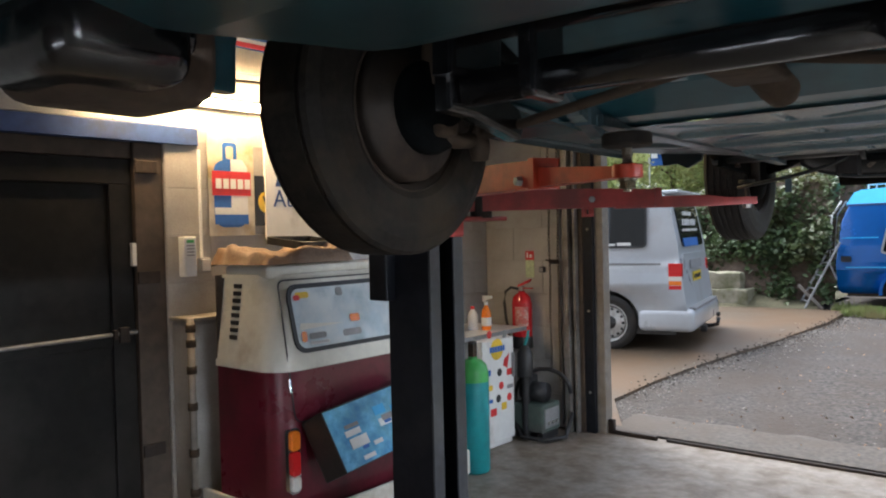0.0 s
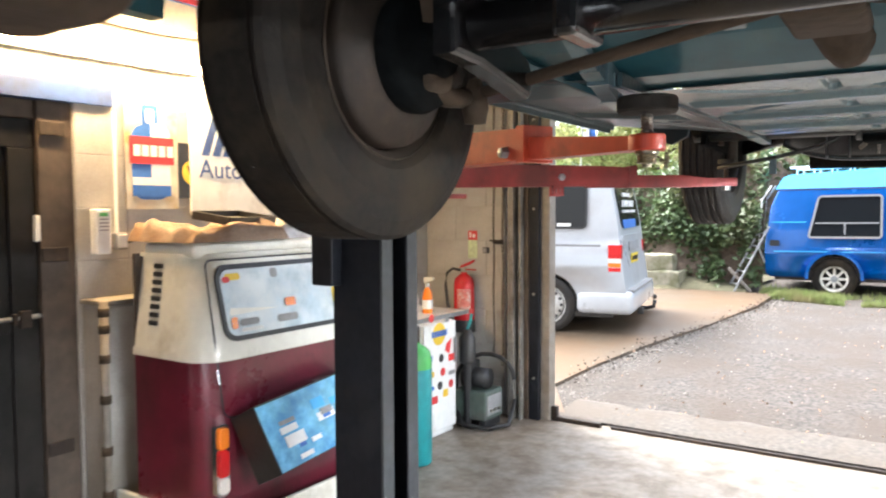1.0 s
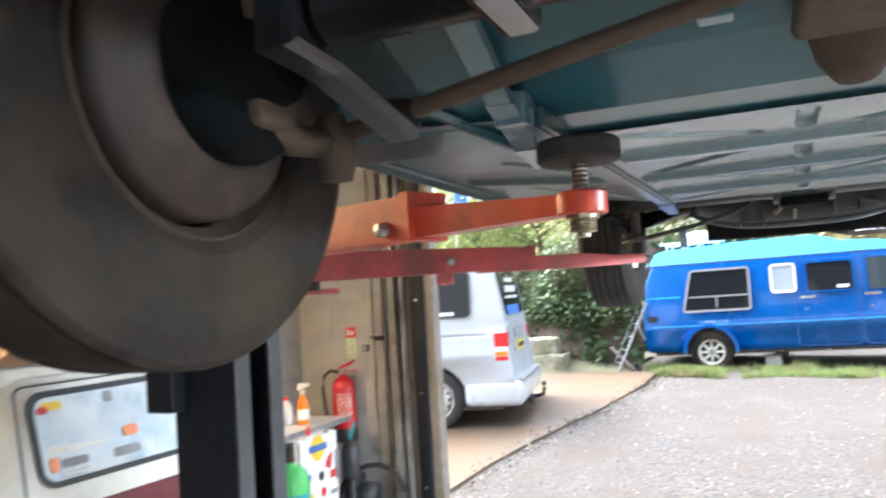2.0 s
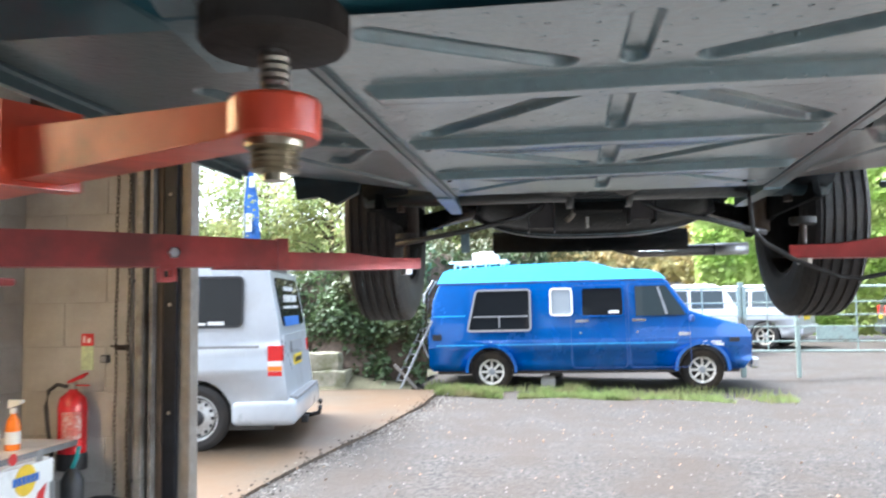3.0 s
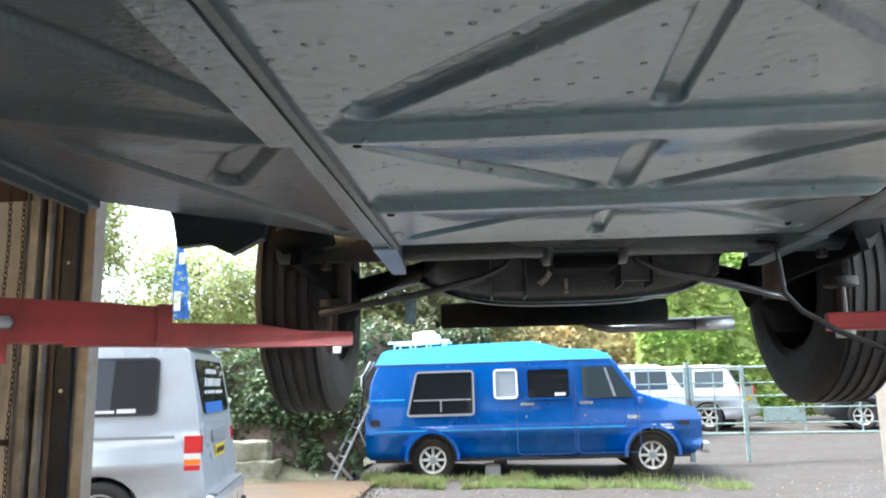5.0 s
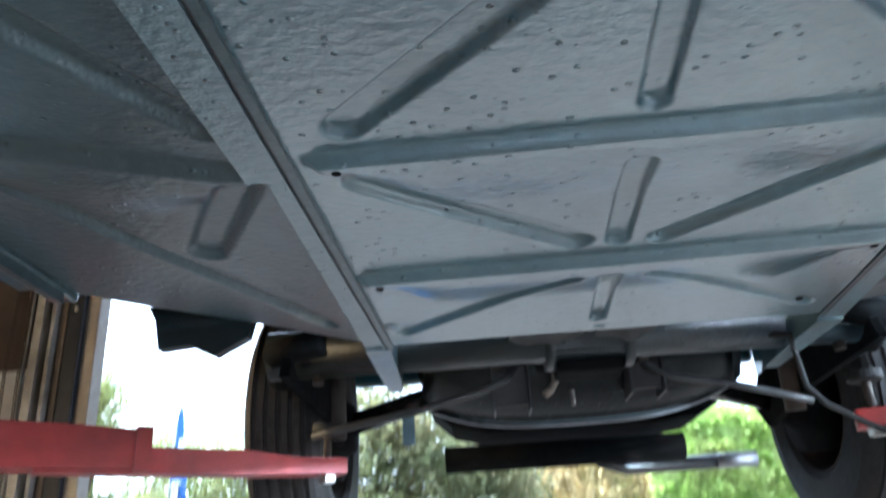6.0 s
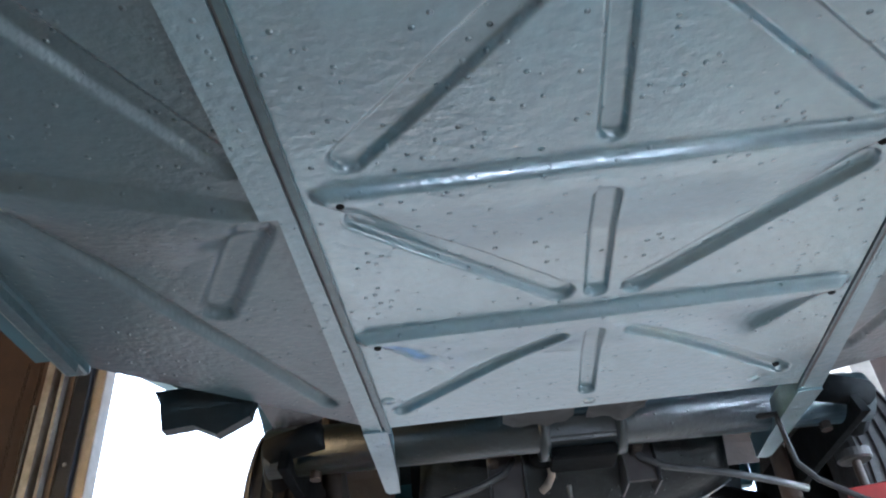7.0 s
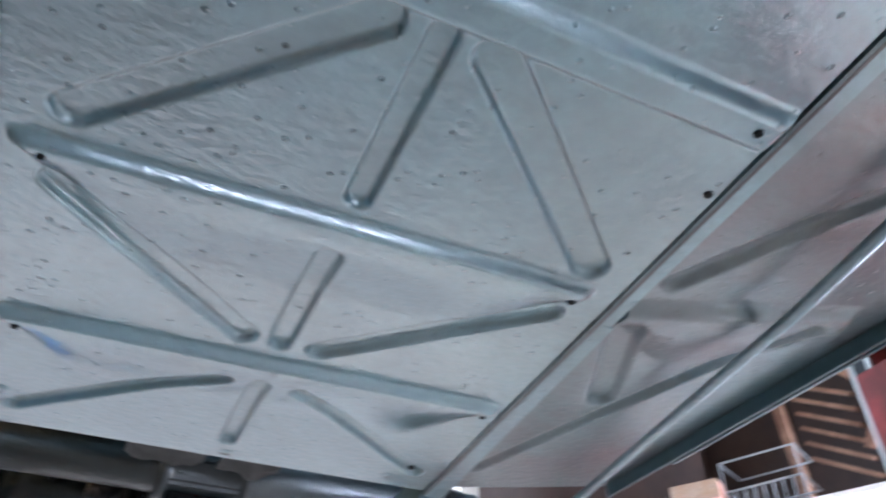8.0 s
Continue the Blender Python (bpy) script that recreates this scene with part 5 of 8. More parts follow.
for k in (0, 7, 14, 21):
    part("clip", box(nb(), (LW, pts[k][1] - 0.01, pts[k][2] - 0.015), (LW + 0.075, pts[k][1] + 0.01, pts[k][2] + 0.015), 0.003), M_GREY, cable)

# gas bottle poster
poster = thing("gas_poster", Matrix(), "worn cream poster of a blue gas bottle with a red band", "poster")
flat("sheet", rect(3.0, 1.745, 3.355, 2.42), M_SIGNCRM, poster, ON_LEFT)
flat("bottle_body", rrect(3.04, 1.80, 3.30, 2.24, 0.08), M_SIGNBLUE, poster, ON_LEFT, 0.004, 0.002)
flat("bottle_shine", [(3.17, 1.93), (3.30, 1.9), (3.30, 2.2), (3.26, 2.25), (3.17, 2.25)], M_WHITE, poster, ON_LEFT, 0.006, 0.002)
bm = ringplate(nb(), rrect(3.11, 2.23, 3.22, 2.36, 0.02), rrect(3.135, 2.25, 3.195, 2.335, 0.015), 0.002, ON_LEFT @ Matrix.Translation((0, 0, 0.005)))
part("bottle_collar", bm, M_SIGNBLUE, poster)
flat("red_band", rect(3.025, 2.01, 3.325, 2.17), M_SIGNRED, poster, ON_LEFT, 0.008, 0.002)
bm = nb()
letters_bar(bm, ON_LEFT @ Matrix.Translation((0, 0, 0.0105)), 3.05, 3.33, 2.055, 0.065, 5, 0.22, 3)
part("band_bars", bm, M_WHITE, poster)
flat("lower_band", rect(3.04, 1.82, 3.30, 1.885), M_SIGNBLUE, poster, ON_LEFT, 0.008, 0.002)
flat("white_band", rect(3.04, 1.885, 3.30, 1.93), M_WHITE, poster, ON_LEFT, 0.008, 0.002)

badge = thing("round_badge_sign", Matrix(), "dark grey sign with a yellow round emblem", "sign")
flat("board", rect(3.362, 1.81, 3.50, 2.15), M_DARKPL, badge, ON_LEFT, 0, 0.006)
flat("emblem", disc(3.46, 1.97, 0.075), M_SIGNYEL, badge, ON_LEFT, 0.006, 0.003)
bm = nb()
for a, b in ((3.42, 3.46), (3.50, 3.46)):
    slab(bm, [(a, 2.01), (a + 0.014, 2.01), (b + 0.007, 1.92), (b - 0.007, 1.92)], 0.002, ON_LEFT @ Matrix.Translation((0, 0, 0.009)))
part("emblem_mark", bm, M_DARKPL, badge)

board = thing("dealer_sign", Matrix(), "white board with a blue peak emblem and dark lettering", "sign")
flat("board", rrect(3.44, 1.70, 4.75, 2.56, 0.03), M_ENAMEL, board, ON_LEFT, 0, 0.02)
bm = nb()
for k in range(3):
    a = 3.52 + k * 0.085
    slab(bm, [(a, 2.08), (a + 0.06, 2.08), (a + 0.16, 2.36), (a + 0.10, 2.36)], 0.002, ON_LEFT @ Matrix.Translation((0, 0, 0.021)))
part("emblem", bm, M_BLUERSJ, board)
written("sign_lettering", "Auto", 0.17, ON_LEFT @ Matrix.Translation((3.5, 1.94, 0.022)), M_BLUERSJ, board)

high = thing("overhead_sign", ON_LEFT @ Matrix.Translation((0, 0, 0.01)), "blue and white sign with a red stripe high on the wall", "sign")
flat("board", rect(2.7, 3.0, 4.4, 3.36), M_SIGNBLUE, high, Matrix(), 0, 0.03)
flat("stripe", rect(2.7, 3.0, 4.4, 3.035), M_SIGNRED, high, Matrix(), 0.03, 0.003)
flat("white_line", rect(2.7, 3.035, 4.4, 3.06), M_WHITE, high, Matrix(), 0.03, 0.003)
bm = nb()
for k in range(6):
    a = 2.86 + k * 0.24
    ringplate(bm, rrect(a, 3.12, a + 0.18, 3.33, 0.05), rrect(a + 0.05, 3.165, a + 0.13, 3.285, 0.025), 0.003, Matrix.Translation((0, 0, 0.03)))
part("lettering_shapes", bm, M_WHITE, high)

# electric boxes and cable stub
meter = thing("switch_box", pose(0, 0.207, 0.025), "white electric switch box with a green label", "switch")
part("case", box(nb(), (LW, 2.787, 1.49), (LW + 0.07, 2.875, 1.74), 0.008), M_WHITE, meter)
part("label", box(nb(), (LW + 0.07, 2.805, 1.7), (LW + 0.073, 2.855, 1.72)), M_GREEN, meter)
bm = nb()
for k in range(4):
    box(bm, (LW + 0.07, 2.805, 1.62 + 0.02 * k), (LW + 0.072, 2.858, 1.627 + 0.02 * k))
part("print_bars", bm, M_GREY, meter)
jb = thing("junction_box", pose(0, 0.207, 0.015), "grey junction box with a cable stub", "switch")
part("case", box(nb(), (LW, 2.905, 1.52), (LW + 0.06, 2.985, 1.615), 0.01), M_GREY, jb)
part("cover", box(nb(), (LW + 0.06, 2.915, 1.53), (LW + 0.068, 2.975, 1.605), 0.004), M_WHITE, jb)
part("cable", tube(nb(), [(LW + 0.03, 2.985, 1.56), (LW + 0.05, 3.05, 1.575), (LW + 0.08, 3.12, 1.56), (LW + 0.1, 3.2, 1.57), (LW + 0.35, 3.22, 1.5)], 0.01, 8), M_DARKPL, jb, smooth=True)
part("conduit", tube(nb(), [(LW + 0.02, 2.94, 1.615), (LW + 0.02, 2.94, 2.3)], 0.01, 8), M_WHITE, jb)
con = thing("conduit_pipe", pose(0, 0.17, 0.02), "rusty old pipe with joints up the plinth", "pipe")
part("pipe", tube(nb(), [(-4.075, 2.755, 0.02), (-4.075, 2.755, 1.25)], 0.022, 12), M_JAMB, con, smooth=True)
for z in (0.18, 0.42, 0.7, 0.92, 1.08, 1.17):
    part("pipe_joint", tube(nb(), [(-4.075, 2.755, z), (-4.075, 2.755, z + 0.045)], 0.03, 12), M_RUST, con, smooth=True)


# cut-off tail of an old camper standing against the wall
def camper_tail():
    t = thing("camper_tail", pose(-3.32, 2.99, 0.03), "cut-off burgundy and cream camper tail standing against the wall", "van tail")
    W, D = 1.6, 0.58          # along y, and back to the wall
    prof = [(0.0, 0.10), (0.0, 0.30), (0.01, 0.55), (0.0, 0.80), (-0.015, 1.0), (-0.05, 1.2), (-0.11, 1.42), (-0.16, 1.5), (-0.28, 1.56)]

    def shell(z_lo, z_hi, out):
        bm = nb()
        zs = sorted({z_lo, z_hi} | {z for _, z in prof if z_lo < z < z_hi})
        rows = []
        for z in zs:
            x = np.interp(z, [q[1] for q in prof], [q[0] for q in prof]) + out
            r = 0.17
            row = [(-D, 0.0 - out), (x - r - 0.25, 0.0 - out)]
            row += [(x - r + r * math.sin(a), r - r * math.cos(a) - out) for a in [math.pi / 2 * k / 8 for k in range(9)]]
            row += [(x, W / 2)]
            row += [(x - r + r * math.cos(a), W - r + r * math.sin(a) + out) for a in [math.pi / 2 * k / 8 for k in range(9)]]
            row += [(x - r - 0.25, W + out), (-D, W + out)]
            tum = max(0, z - 1.0) * 0.14
            rows.append([bm.verts.new((px, py + (tum if py < W / 2 else -tum), z)) for px, py in row])
        for a, b in zip(rows, rows[1:]):
            for k in range(len(a) - 1):
                bm.faces.new((a[k], a[k + 1], b[k + 1], b[k]))
        return bm

    lower = shell(0.10, 0.985, 0.0)
    part("lower_body", lower, M_BURG, t, "burgundy painted lower body", smooth=True)
    upper = shell(1.0, 1.5, 0.004)
    part("upper_body", upper, M_CREAM, t, "cream painted upper body", smooth=True)
    part("waist_strip", shell(0.97, 1.012, 0.014), M_CREAM, t, smooth=True)
    roof = nb()
    box(roof, (-D, 0.06, 1.48), (-0.16, W - 0.06, 1.56), 0.03, seg=3)
    part("roof", roof, M_CREAM, t)
    part("gutter", shell(1.485, 1.505, 0.022), M_CREAM, t)
    F = Matrix(((0, 0, 1, 0), (1, 0, 0, 0), (0, 1, 0, 0), (0, 0, 0, 1)))

    def lean(bm):
        for v in bm.verts:
            v.co.x += float(np.interp(v.co.z, [q[1] for q in prof], [q[0] for q in prof]))
        return bm

    o, i = rrect(0.13, 1.06, W - 0.13, 1.445, 0.08), rrect(0.155, 1.085, W - 0.155, 1.42, 0.06)
    w = part("window", lean(ringplate(nb(), o, i, 0.012, F @ Matrix.Translation((0, 0, 0.004)))), M_DARKPL, t, "tail window with a black rubber seal")
    part("pane", lean(slab(nb(), i, 0.006, F @ Matrix.Translation((0, 0, 0.004)))), M_GLASSFROST, w, "hazy window papered from inside")
    rnd = random.Random(4)
    for k, (sx, sy, sw, sh, m_) in enumerate(((0.19, 1.365, 0.1, 0.035, M_SIGNYEL), (0.24, 1.13, 0.13, 0.035, M_GREY), (0.5, 1.12, 0.15, 0.04, M_GREY), (0.57, 1.2, 0.08, 0.045, M_TAIL_O), (0.185, 1.12, 0.04, 0.06, M_TAIL_O),
                                              (0.5, 1.36, 0.05, 0.05, M_GREY), (0.24, 1.1, 0.15, 0.02, M_WHITE), (0.17, 1.355, 0.05, 0.03, M_SIGNRED), (0.95, 1.15, 0.16, 0.12, M_SIGNYEL), (1.2, 1.3, 0.12, 0.06, M_WHITE))):
        part("sticker", lean(slab(nb(), rrect(sx, sy, sx + sw, sy + sh, 0.015), 0.001, F @ Matrix.Translation((0, 0, 0.0105 + 0.0004 * k)))), m_, w)
    bm = lean(ringplate(nb(), rrect(0.085, 0.68, W - 0.085, 1.475, 0.06), rrect(0.093, 0.688, W - 0.093, 1.467, 0.055), 0.003, F @ Matrix.Translation((0, 0, 0.0035))))
    part("hatch_gap", bm, M_DARKPL, t)
    part("hatch_handle", lean(slab(nb(), rrect(W / 2 - 0.08, 0.72, W / 2 + 0.08, 0.76, 0.01), 0.03, F)), M_CHROME, t)
    for y in (0.03, W - 0.11):
        lamp = part("tail_lamp", slab(nb(), rrect(y, 0.3, y + 0.08, 0.665, 0.03), 0.03, F @ Matrix.Translation((0, 0, -0.01))), M_CHROME, t, "tall tail lamp in a chrome rim")
        for a, b, m_ in ((0.54, 0.65, M_TAIL_O), (0.40, 0.537, M_TAIL_R), (0.315, 0.397, M_TAIL_W)):
            part("lens", slab(nb(), rrect(y + 0.008, a, y + 0.072, b, 0.022), 0.02, F @ Matrix.Translation((0, 0, 0.018)), 0.008), m_, lamp)
    for k in range(8):
        z = 1.13 + 0.042 * k
        bm = box(nb(), (-0.47, (z - 1.0) * 0.14 - 0.012, z), (-0.40, (z - 1.0) * 0.14 + 0.02, z + 0.026), 0.004)
        part("air_vent", bm, M_DARKPL, t)
    bm = nb()
    pts = [(-0.75, -0.02), (-0.1, -0.03), (0.08, 0.05), (0.12, 0.2), (0.12, W - 0.2), (0.08, W - 0.05), (-0.1, W + 0.03), (-0.1, W), (0.05, W - 0.08), (0.09, W - 0.22), (0.09, 0.22), (0.05, 0.08), (-0.1, 0.0), (-0.75, 0.01)]
    slab(bm, pts, 0.16, Matrix.Translation((0.0, 0, 0.05)), 0.01)
    part("bumper", bm, M_CREAM, t, "weathered white bumper")
    bm = tube(nb(), [(-0.015, 0.075, 0.93), (-0.005, 0.078, 0.86)], 0.008, 6)
    part("badge_bar", bm, M_CHROME, t)
    bm = box(nb(), (-D - 0.04, 0.04, -0.03), (-0.25, W - 0.04, 0.12), 0.01)
    part("timber_base", bm, M_JAMBDK, t)
    part("back_board", box(nb(), (-D - 0.02, 0.01, 0.1), (-D, W - 0.01, 1.5), 0.004), M_JAMBDK, t)
    return t


camper_tail()


def draped(name, lo, hi, z, amp, material, label, category, seed, nx=56, ny=72):
    """A crumpled sheet lying in folds."""
    bm = nb()
    g = []
    for i in range(nx + 1):
        row = []
        for j in range(ny + 1):
            x, y = lo[0] + (hi[0] - lo[0]) * i / nx, lo[1] + (hi[1] - lo[1]) * j / ny
            e = min(1, min(i, nx - i, j, ny - j) / 3)
            h = z + e * (amp * (0.6 + 0.7 * noise.noise(Vector((x * 5, y * 4, seed)))) + 0.045 * abs(noise.noise(Vector((x * 7, y * 6, seed + 7)))) + 0.022 * (1 - 2.4 * abs(noise.noise(Vector((x * 9, y * 6, seed + 2))))) + 0.008 * abs(noise.noise(Vector((x * 34, y * 30, seed + 4)))))
            row.append(bm.verts.new((x + 0.015 * noise.noise(Vector((x * 9, y * 9, seed + 3))), y + 0.03 * noise.noise(Vector((y * 8, x * 8, seed))), h)))
        g.append(row)
    for a, b in zip(g, g[1:]):
        for k in range(ny):
            bm.faces.new((a[k], a[k + 1], b[k + 1], b[k]))
    return tagged(part(name, bm, material, smooth=True), label, category)


draped("cloth_sheet", (-4.0, 3.03), (-3.46, 3.69), 1.592, 0.085, M_CLOTH, "tan crumpled cloth on the camper tail roof", "cloth", 2)
draped("plastic_sheet", (-3.98, 3.61), (-3.52, 4.49), 1.592, 0.08, M_CLEARPL, "crumpled clear plastic on the camper tail roof", "plastic sheet", 5)
tray = thing("black_tray", pose(-3.74, 3.54, 1.69, 0, 8, 12), "black plastic tray lying on the cloth", "tray")
part("tray_base", box(nb(), (-0.13, -0.2, 0), (0.13, 0.2, 0.012), 0.004), M_DARKPL, tray)
part("tray_rim", ringplate(nb(), rrect(-0.14, -0.21, 0.14, 0.21, 0.02), rrect(-0.125, -0.195, 0.125, 0.195, 0.015), 0.045), M_DARKPL, tray)

# printed carton leaning on the bumper of the camper tail
car_m = Matrix.Translation((-2.96, 3.55, 0.53)) @ pose(0, 0, 0, 6, 0, 0) @ pose(0, 0, 0, 0, -27, 0)
carton = thing("printed_carton", car_m, "blue printed carton leaning against the camper tail", "box")
part("carton_body", box(nb(), (-0.2, -0.42, 0.0), (0.0, 0.42, 0.355), 0.006), M_DARKPL, carton, "black carton sides")
part("printed_face", box(nb(), (0.0, -0.415, 0.005), (0.003, 0.415, 0.345)), M_BOXBLUE, carton, "light blue printed picture face")
rnd = random.Random(11)
for k in range(16):
    y, z = rnd.uniform(-0.38, 0.3), rnd.uniform(0.02, 0.26)
    w_, h_ = rnd.uniform(0.04, 0.13), rnd.uniform(0.02, 0.07)
    part("print_patch", box(nb(), (0.003, y, z), (0.0035 + 0.0003 * k, y + w_, z + h_)), (M_WHITE, M_SIGNBLUE, M_LTBLUE, M_GREY, M_WHITE)[k % 5], carton)

# fire extinguisher, its sign, small black box, latch and chains on the front wall
ext = thing("fire_extinguisher", pose(-3.825, 6.09, 0.705) @ Matrix.Diagonal((1.15, 1.05, 1.0, 1)), "red fire extinguisher hung on the white wall", "fire extinguisher")
part("cylinder", lathe(nb(), [(0, 0.0), (0.07, 0.0), (0.078, 0.02), (0.08, 0.11), (0.08, 0.4), (0.07, 0.455), (0.04, 0.485), (0.025, 0.495), (0.025, 0.51)], 32), M_EXTRED, ext, smooth=True)
part("foot_ring", lathe(nb(), [(0.082, 0.0), (0.084, 0.01), (0.084, 0.1), (0.081, 0.105)], 32), M_DARKPL, ext, smooth=True)
bm = nb()
lab = [[bm.verts.new((0.0812 * math.sin(a), -0.0812 * math.cos(a), z)) for a in [0.5 + 0.14 * k for k in range(-5, 6)]] for z in (0.2, 0.37)]
for k in range(10):
    bm.faces.new((lab[0][k], lab[0][k + 1], lab[1][k + 1], lab[1][k]))
part("label", bm, mat("printed_red_label", (0.5, 0.13, 0.11), 0.4, 0, 0.3, 90, 0.0, (0.6, 0.5, 0.45), 0.3, 30), ext)
part("valve", box(nb(), (-0.02, -0.02, 0.5), (0.02, 0.02, 0.55), 0.006), M_STEEL, ext)
part("lever", slab(nb(), [(-0.03, 0.54), (0.05, 0.575), (0.09, 0.605), (0.085, 0.615), (0.03, 0.59), (-0.03, 0.56)], 0.02, Matrix(((1, 0, 0, 0), (0, 0, 1, -0.01), (0, 1, 0, 0), (0, 0, 0, 1)))), M_EXTRED, ext)
part("grip", box(nb(), (0.0, -0.01, 0.528), (0.1, 0.01, 0.538), 0.003), M_EXTRED, ext)
part("hose", tube(nb(), [(-0.02, -0.02, 0.525), (-0.08, -0.03, 0.54), (-0.13, -0.035, 0.5), (-0.145, -0.035, 0.4), (-0.13, -0.035, 0.25), (-0.1, -0.035, 0.1), (-0.095, -0.035, 0.03)], 0.012, 10), M_DARKPL, ext, smooth=True)
part("wall_bracket", box(nb(), (-0.03, 0.07, 0.3), (0.03, 0.118, 0.36), 0.004), M_ZINC, ext)
es = thing("safety_sign", Matrix(), "small red and pale green fire point sign", "sign")
flat("red_part", rect(-3.96, 1.59, -3.87, 1.67), M_SIGNRED, es, ON_FRONT)
flat("green_part", rect(-3.96, 1.43, -3.87, 1.588), mat("faded_green_ink", (0.5, 0.6, 0.35), 0.5), es, ON_FRONT)
bm = nb()
slab(bm, rect(-3.945, 1.61, -3.93, 1.655), 0.001, ON_FRONT @ Matrix.Translation((0, 0, 0.0045)))
slab(bm, rect(-3.915, 1.61, -3.89, 1.64), 0.001, ON_FRONT @ Matrix.Translation((0, 0, 0.0045)))
part("pictogram", bm, M_WHITE, es)
sw = thing("wall_socket", pose(0.08, 0, -0.09), "small black box on the white wall", "switch")
part("case", box(nb(), (-3.78, WY1 - 0.035, 1.465), (-3.73, WY1 - 0.001, 1.515), 0.004), M_DARKPL, sw)
part("cover", box(nb(), (-3.773, WY1 - 0.04, 1.472), (-3.737, WY1 - 0.035, 1.508)), M_GREY, sw)
lt = thing("chain_latch", pose(0.115, 0, -0.09), "rusty steel latch holding the door chains", "latch")
part("plate", box(nb(), (-3.72, WY1 - 0.012, 1.545), (-3.62, WY1 - 0.001, 1.58), 0.003), M_RUSTDK, lt)
part("hook", tube(nb(), [(-3.74, WY1 - 0.03, 1.575), (-3.7, WY1 - 0.04, 1.57), (-3.66, WY1 - 0.035, 1.56)], 0.007, 8), M_RUSTDK, lt)


def chain(x, y, z0, z1, label):
    """A hanging chain: flat oval links, every other one turned."""
    c = thing("hoist_chain", pose(x, y, 0), label, "chain", "chains of the roller door")
    cache = []
    for turn in (0, 90):
        bm = nb()
        pts = [(0.0095 * math.cos(a), 0, 0.02 * math.sin(a)) for a in [2 * math.pi * k / 10 for k in range(10)]]
        pts.append(pts[0])
        tube(bm, pts, 0.0034, 4, False)
        bmesh.ops.transform(bm, matrix=pose(0, 0, 0, 0, 0, turn), verts=bm.verts[:])
        me = bpy.data.meshes.new("link")
        bm.to_mesh(me)
        bm.free()
        me.materials.append(M_RUSTDK)
        cache.append(me)
    n = int((z1 - z0) / 0.031)
    for k in range(n):
        ob = new("link", cache[k % 2])
        ob.parent = c
        ob.matrix_basis = pose(0.004 * math.sin(k * 0.31), 0, z0 + 0.031 * k, 0, 0, 0)
    return c


chain(-3.577, WY1 - 0.05, 0.55, 3.9, "steel roller door chain hanging on the wall")
chain(-3.49, WY1 - 0.05, 0.45, 3.9, "steel roller door chain hanging on the wall")
rod = thing("pull_rod", pose(0.15, 0, 0), "thin steel rod up the wall", "rod")
part("rod_bar", tube(nb(), [(-3.64, WY1 - 0.02, 0.05), (-3.64, WY1 - 0.02, 3.6)], 0.008, 8), M_ZINC, rod)
for z in (0.6, 1.9, 3.0):
    part("clip", box(nb(), (-3.655, WY1 - 0.03, z), (-3.625, WY1 - 0.001, z + 0.02), 0.002), M_ZINC, rod)

# white cabinet with stickers, worktop, bottles, cylinder and pump
cab = thing("white_cabinet", pose(-4.125, 5.175, 0), "white enamel cabinet covered in stickers", "cabinet")
part("cabinet_body", box(nb(), (0.02, 0.0, 0.0), (0.5, 0.44, 0.885), 0.01), M_ENAMEL, cab)
door_c = part("cabinet_door", box(nb(), (0.503, 0.006, 0.05), (0.53, 0.434, 0.88), 0.008), M_ENAMEL, cab)
part("handle", box(nb(), (0.53, 0.4, 0.55), (0.55, 0.42, 0.75), 0.005), M_ZINC, door_c)
FACE = Matrix(((0, 0, 1, 0.531), (1, 0, 0, 0), (0, 1, 0, 0), (0, 0, 0, 1)))
flat("round_sticker", disc(0.2, 0.8, 0.085), M_SIGNYEL, door_c, FACE, 0, 0.001)
flat("arrow_sticker", [(0.3, 0.71), (0.37, 0.75), (0.34, 0.63), (0.28, 0.66)], M_SIGNRED, door_c, FACE, 0, 0.0015)
bm = nb()
letters_bar(bm, FACE @ Matrix.Translation((0, 0, 0.002)), 0.1, 0.31, 0.78, 0.045, 6, 0.2, 21)
part("sticker_bars", bm, M_SIGNBLUE, door_c)
rnd = random.Random(9)
spots = [(0.07, 0.9), (0.28, 0.88), (0.06, 0.6), (0.2, 0.58), (0.33, 0.57), (0.08, 0.48), (0.22, 0.47), (0.33, 0.46), (0.07, 0.38), (0.18, 0.37), (0.1, 0.27), (0.25, 0.3), (0.33, 0.36)]
for k, (y, z) in enumerate(spots):
    w_, h_ = rnd.uniform(0.05, 0.1), rnd.uniform(0.025, 0.07)
    m_ = (M_SIGNRED, M_GREY, M_SIGNBLUE, M_DARKPL, M_SIGNRED, M_SIGNYEL)[k % 6]
    flat("sticker", rrect(y, z, y + w_, z + h_, 0.008) if k % 3 else disc(y + 0.03, z + 0.03, 0.032), m_, door_c, FACE, 0, 0.001)
top = thing("worktop", pose(-0.02, -0.06, -0.085), "thin pale worktop board over the white cabinet", "worktop")
part("board", box(nb(), (-4.28, 5.0, 0.972), (-3.68, 6.02, 1.0), 0.004), M_ENAMEL, top)
part("edge_strip", box(nb(), (-3.68, 5.0, 0.968), (-3.672, 6.02, 1.003), 0.002), M_ZINC, top)
part("leg", box(nb(), (-4.26, 5.92, 0.0), (-4.2, 5.98, 0.972), 0.004), M_JAMBDK, top)
part("leg", box(nb(), (-4.26, 5.02, 0.0), (-4.2, 5.08, 0.972), 0.004), M_JAMBDK, top)


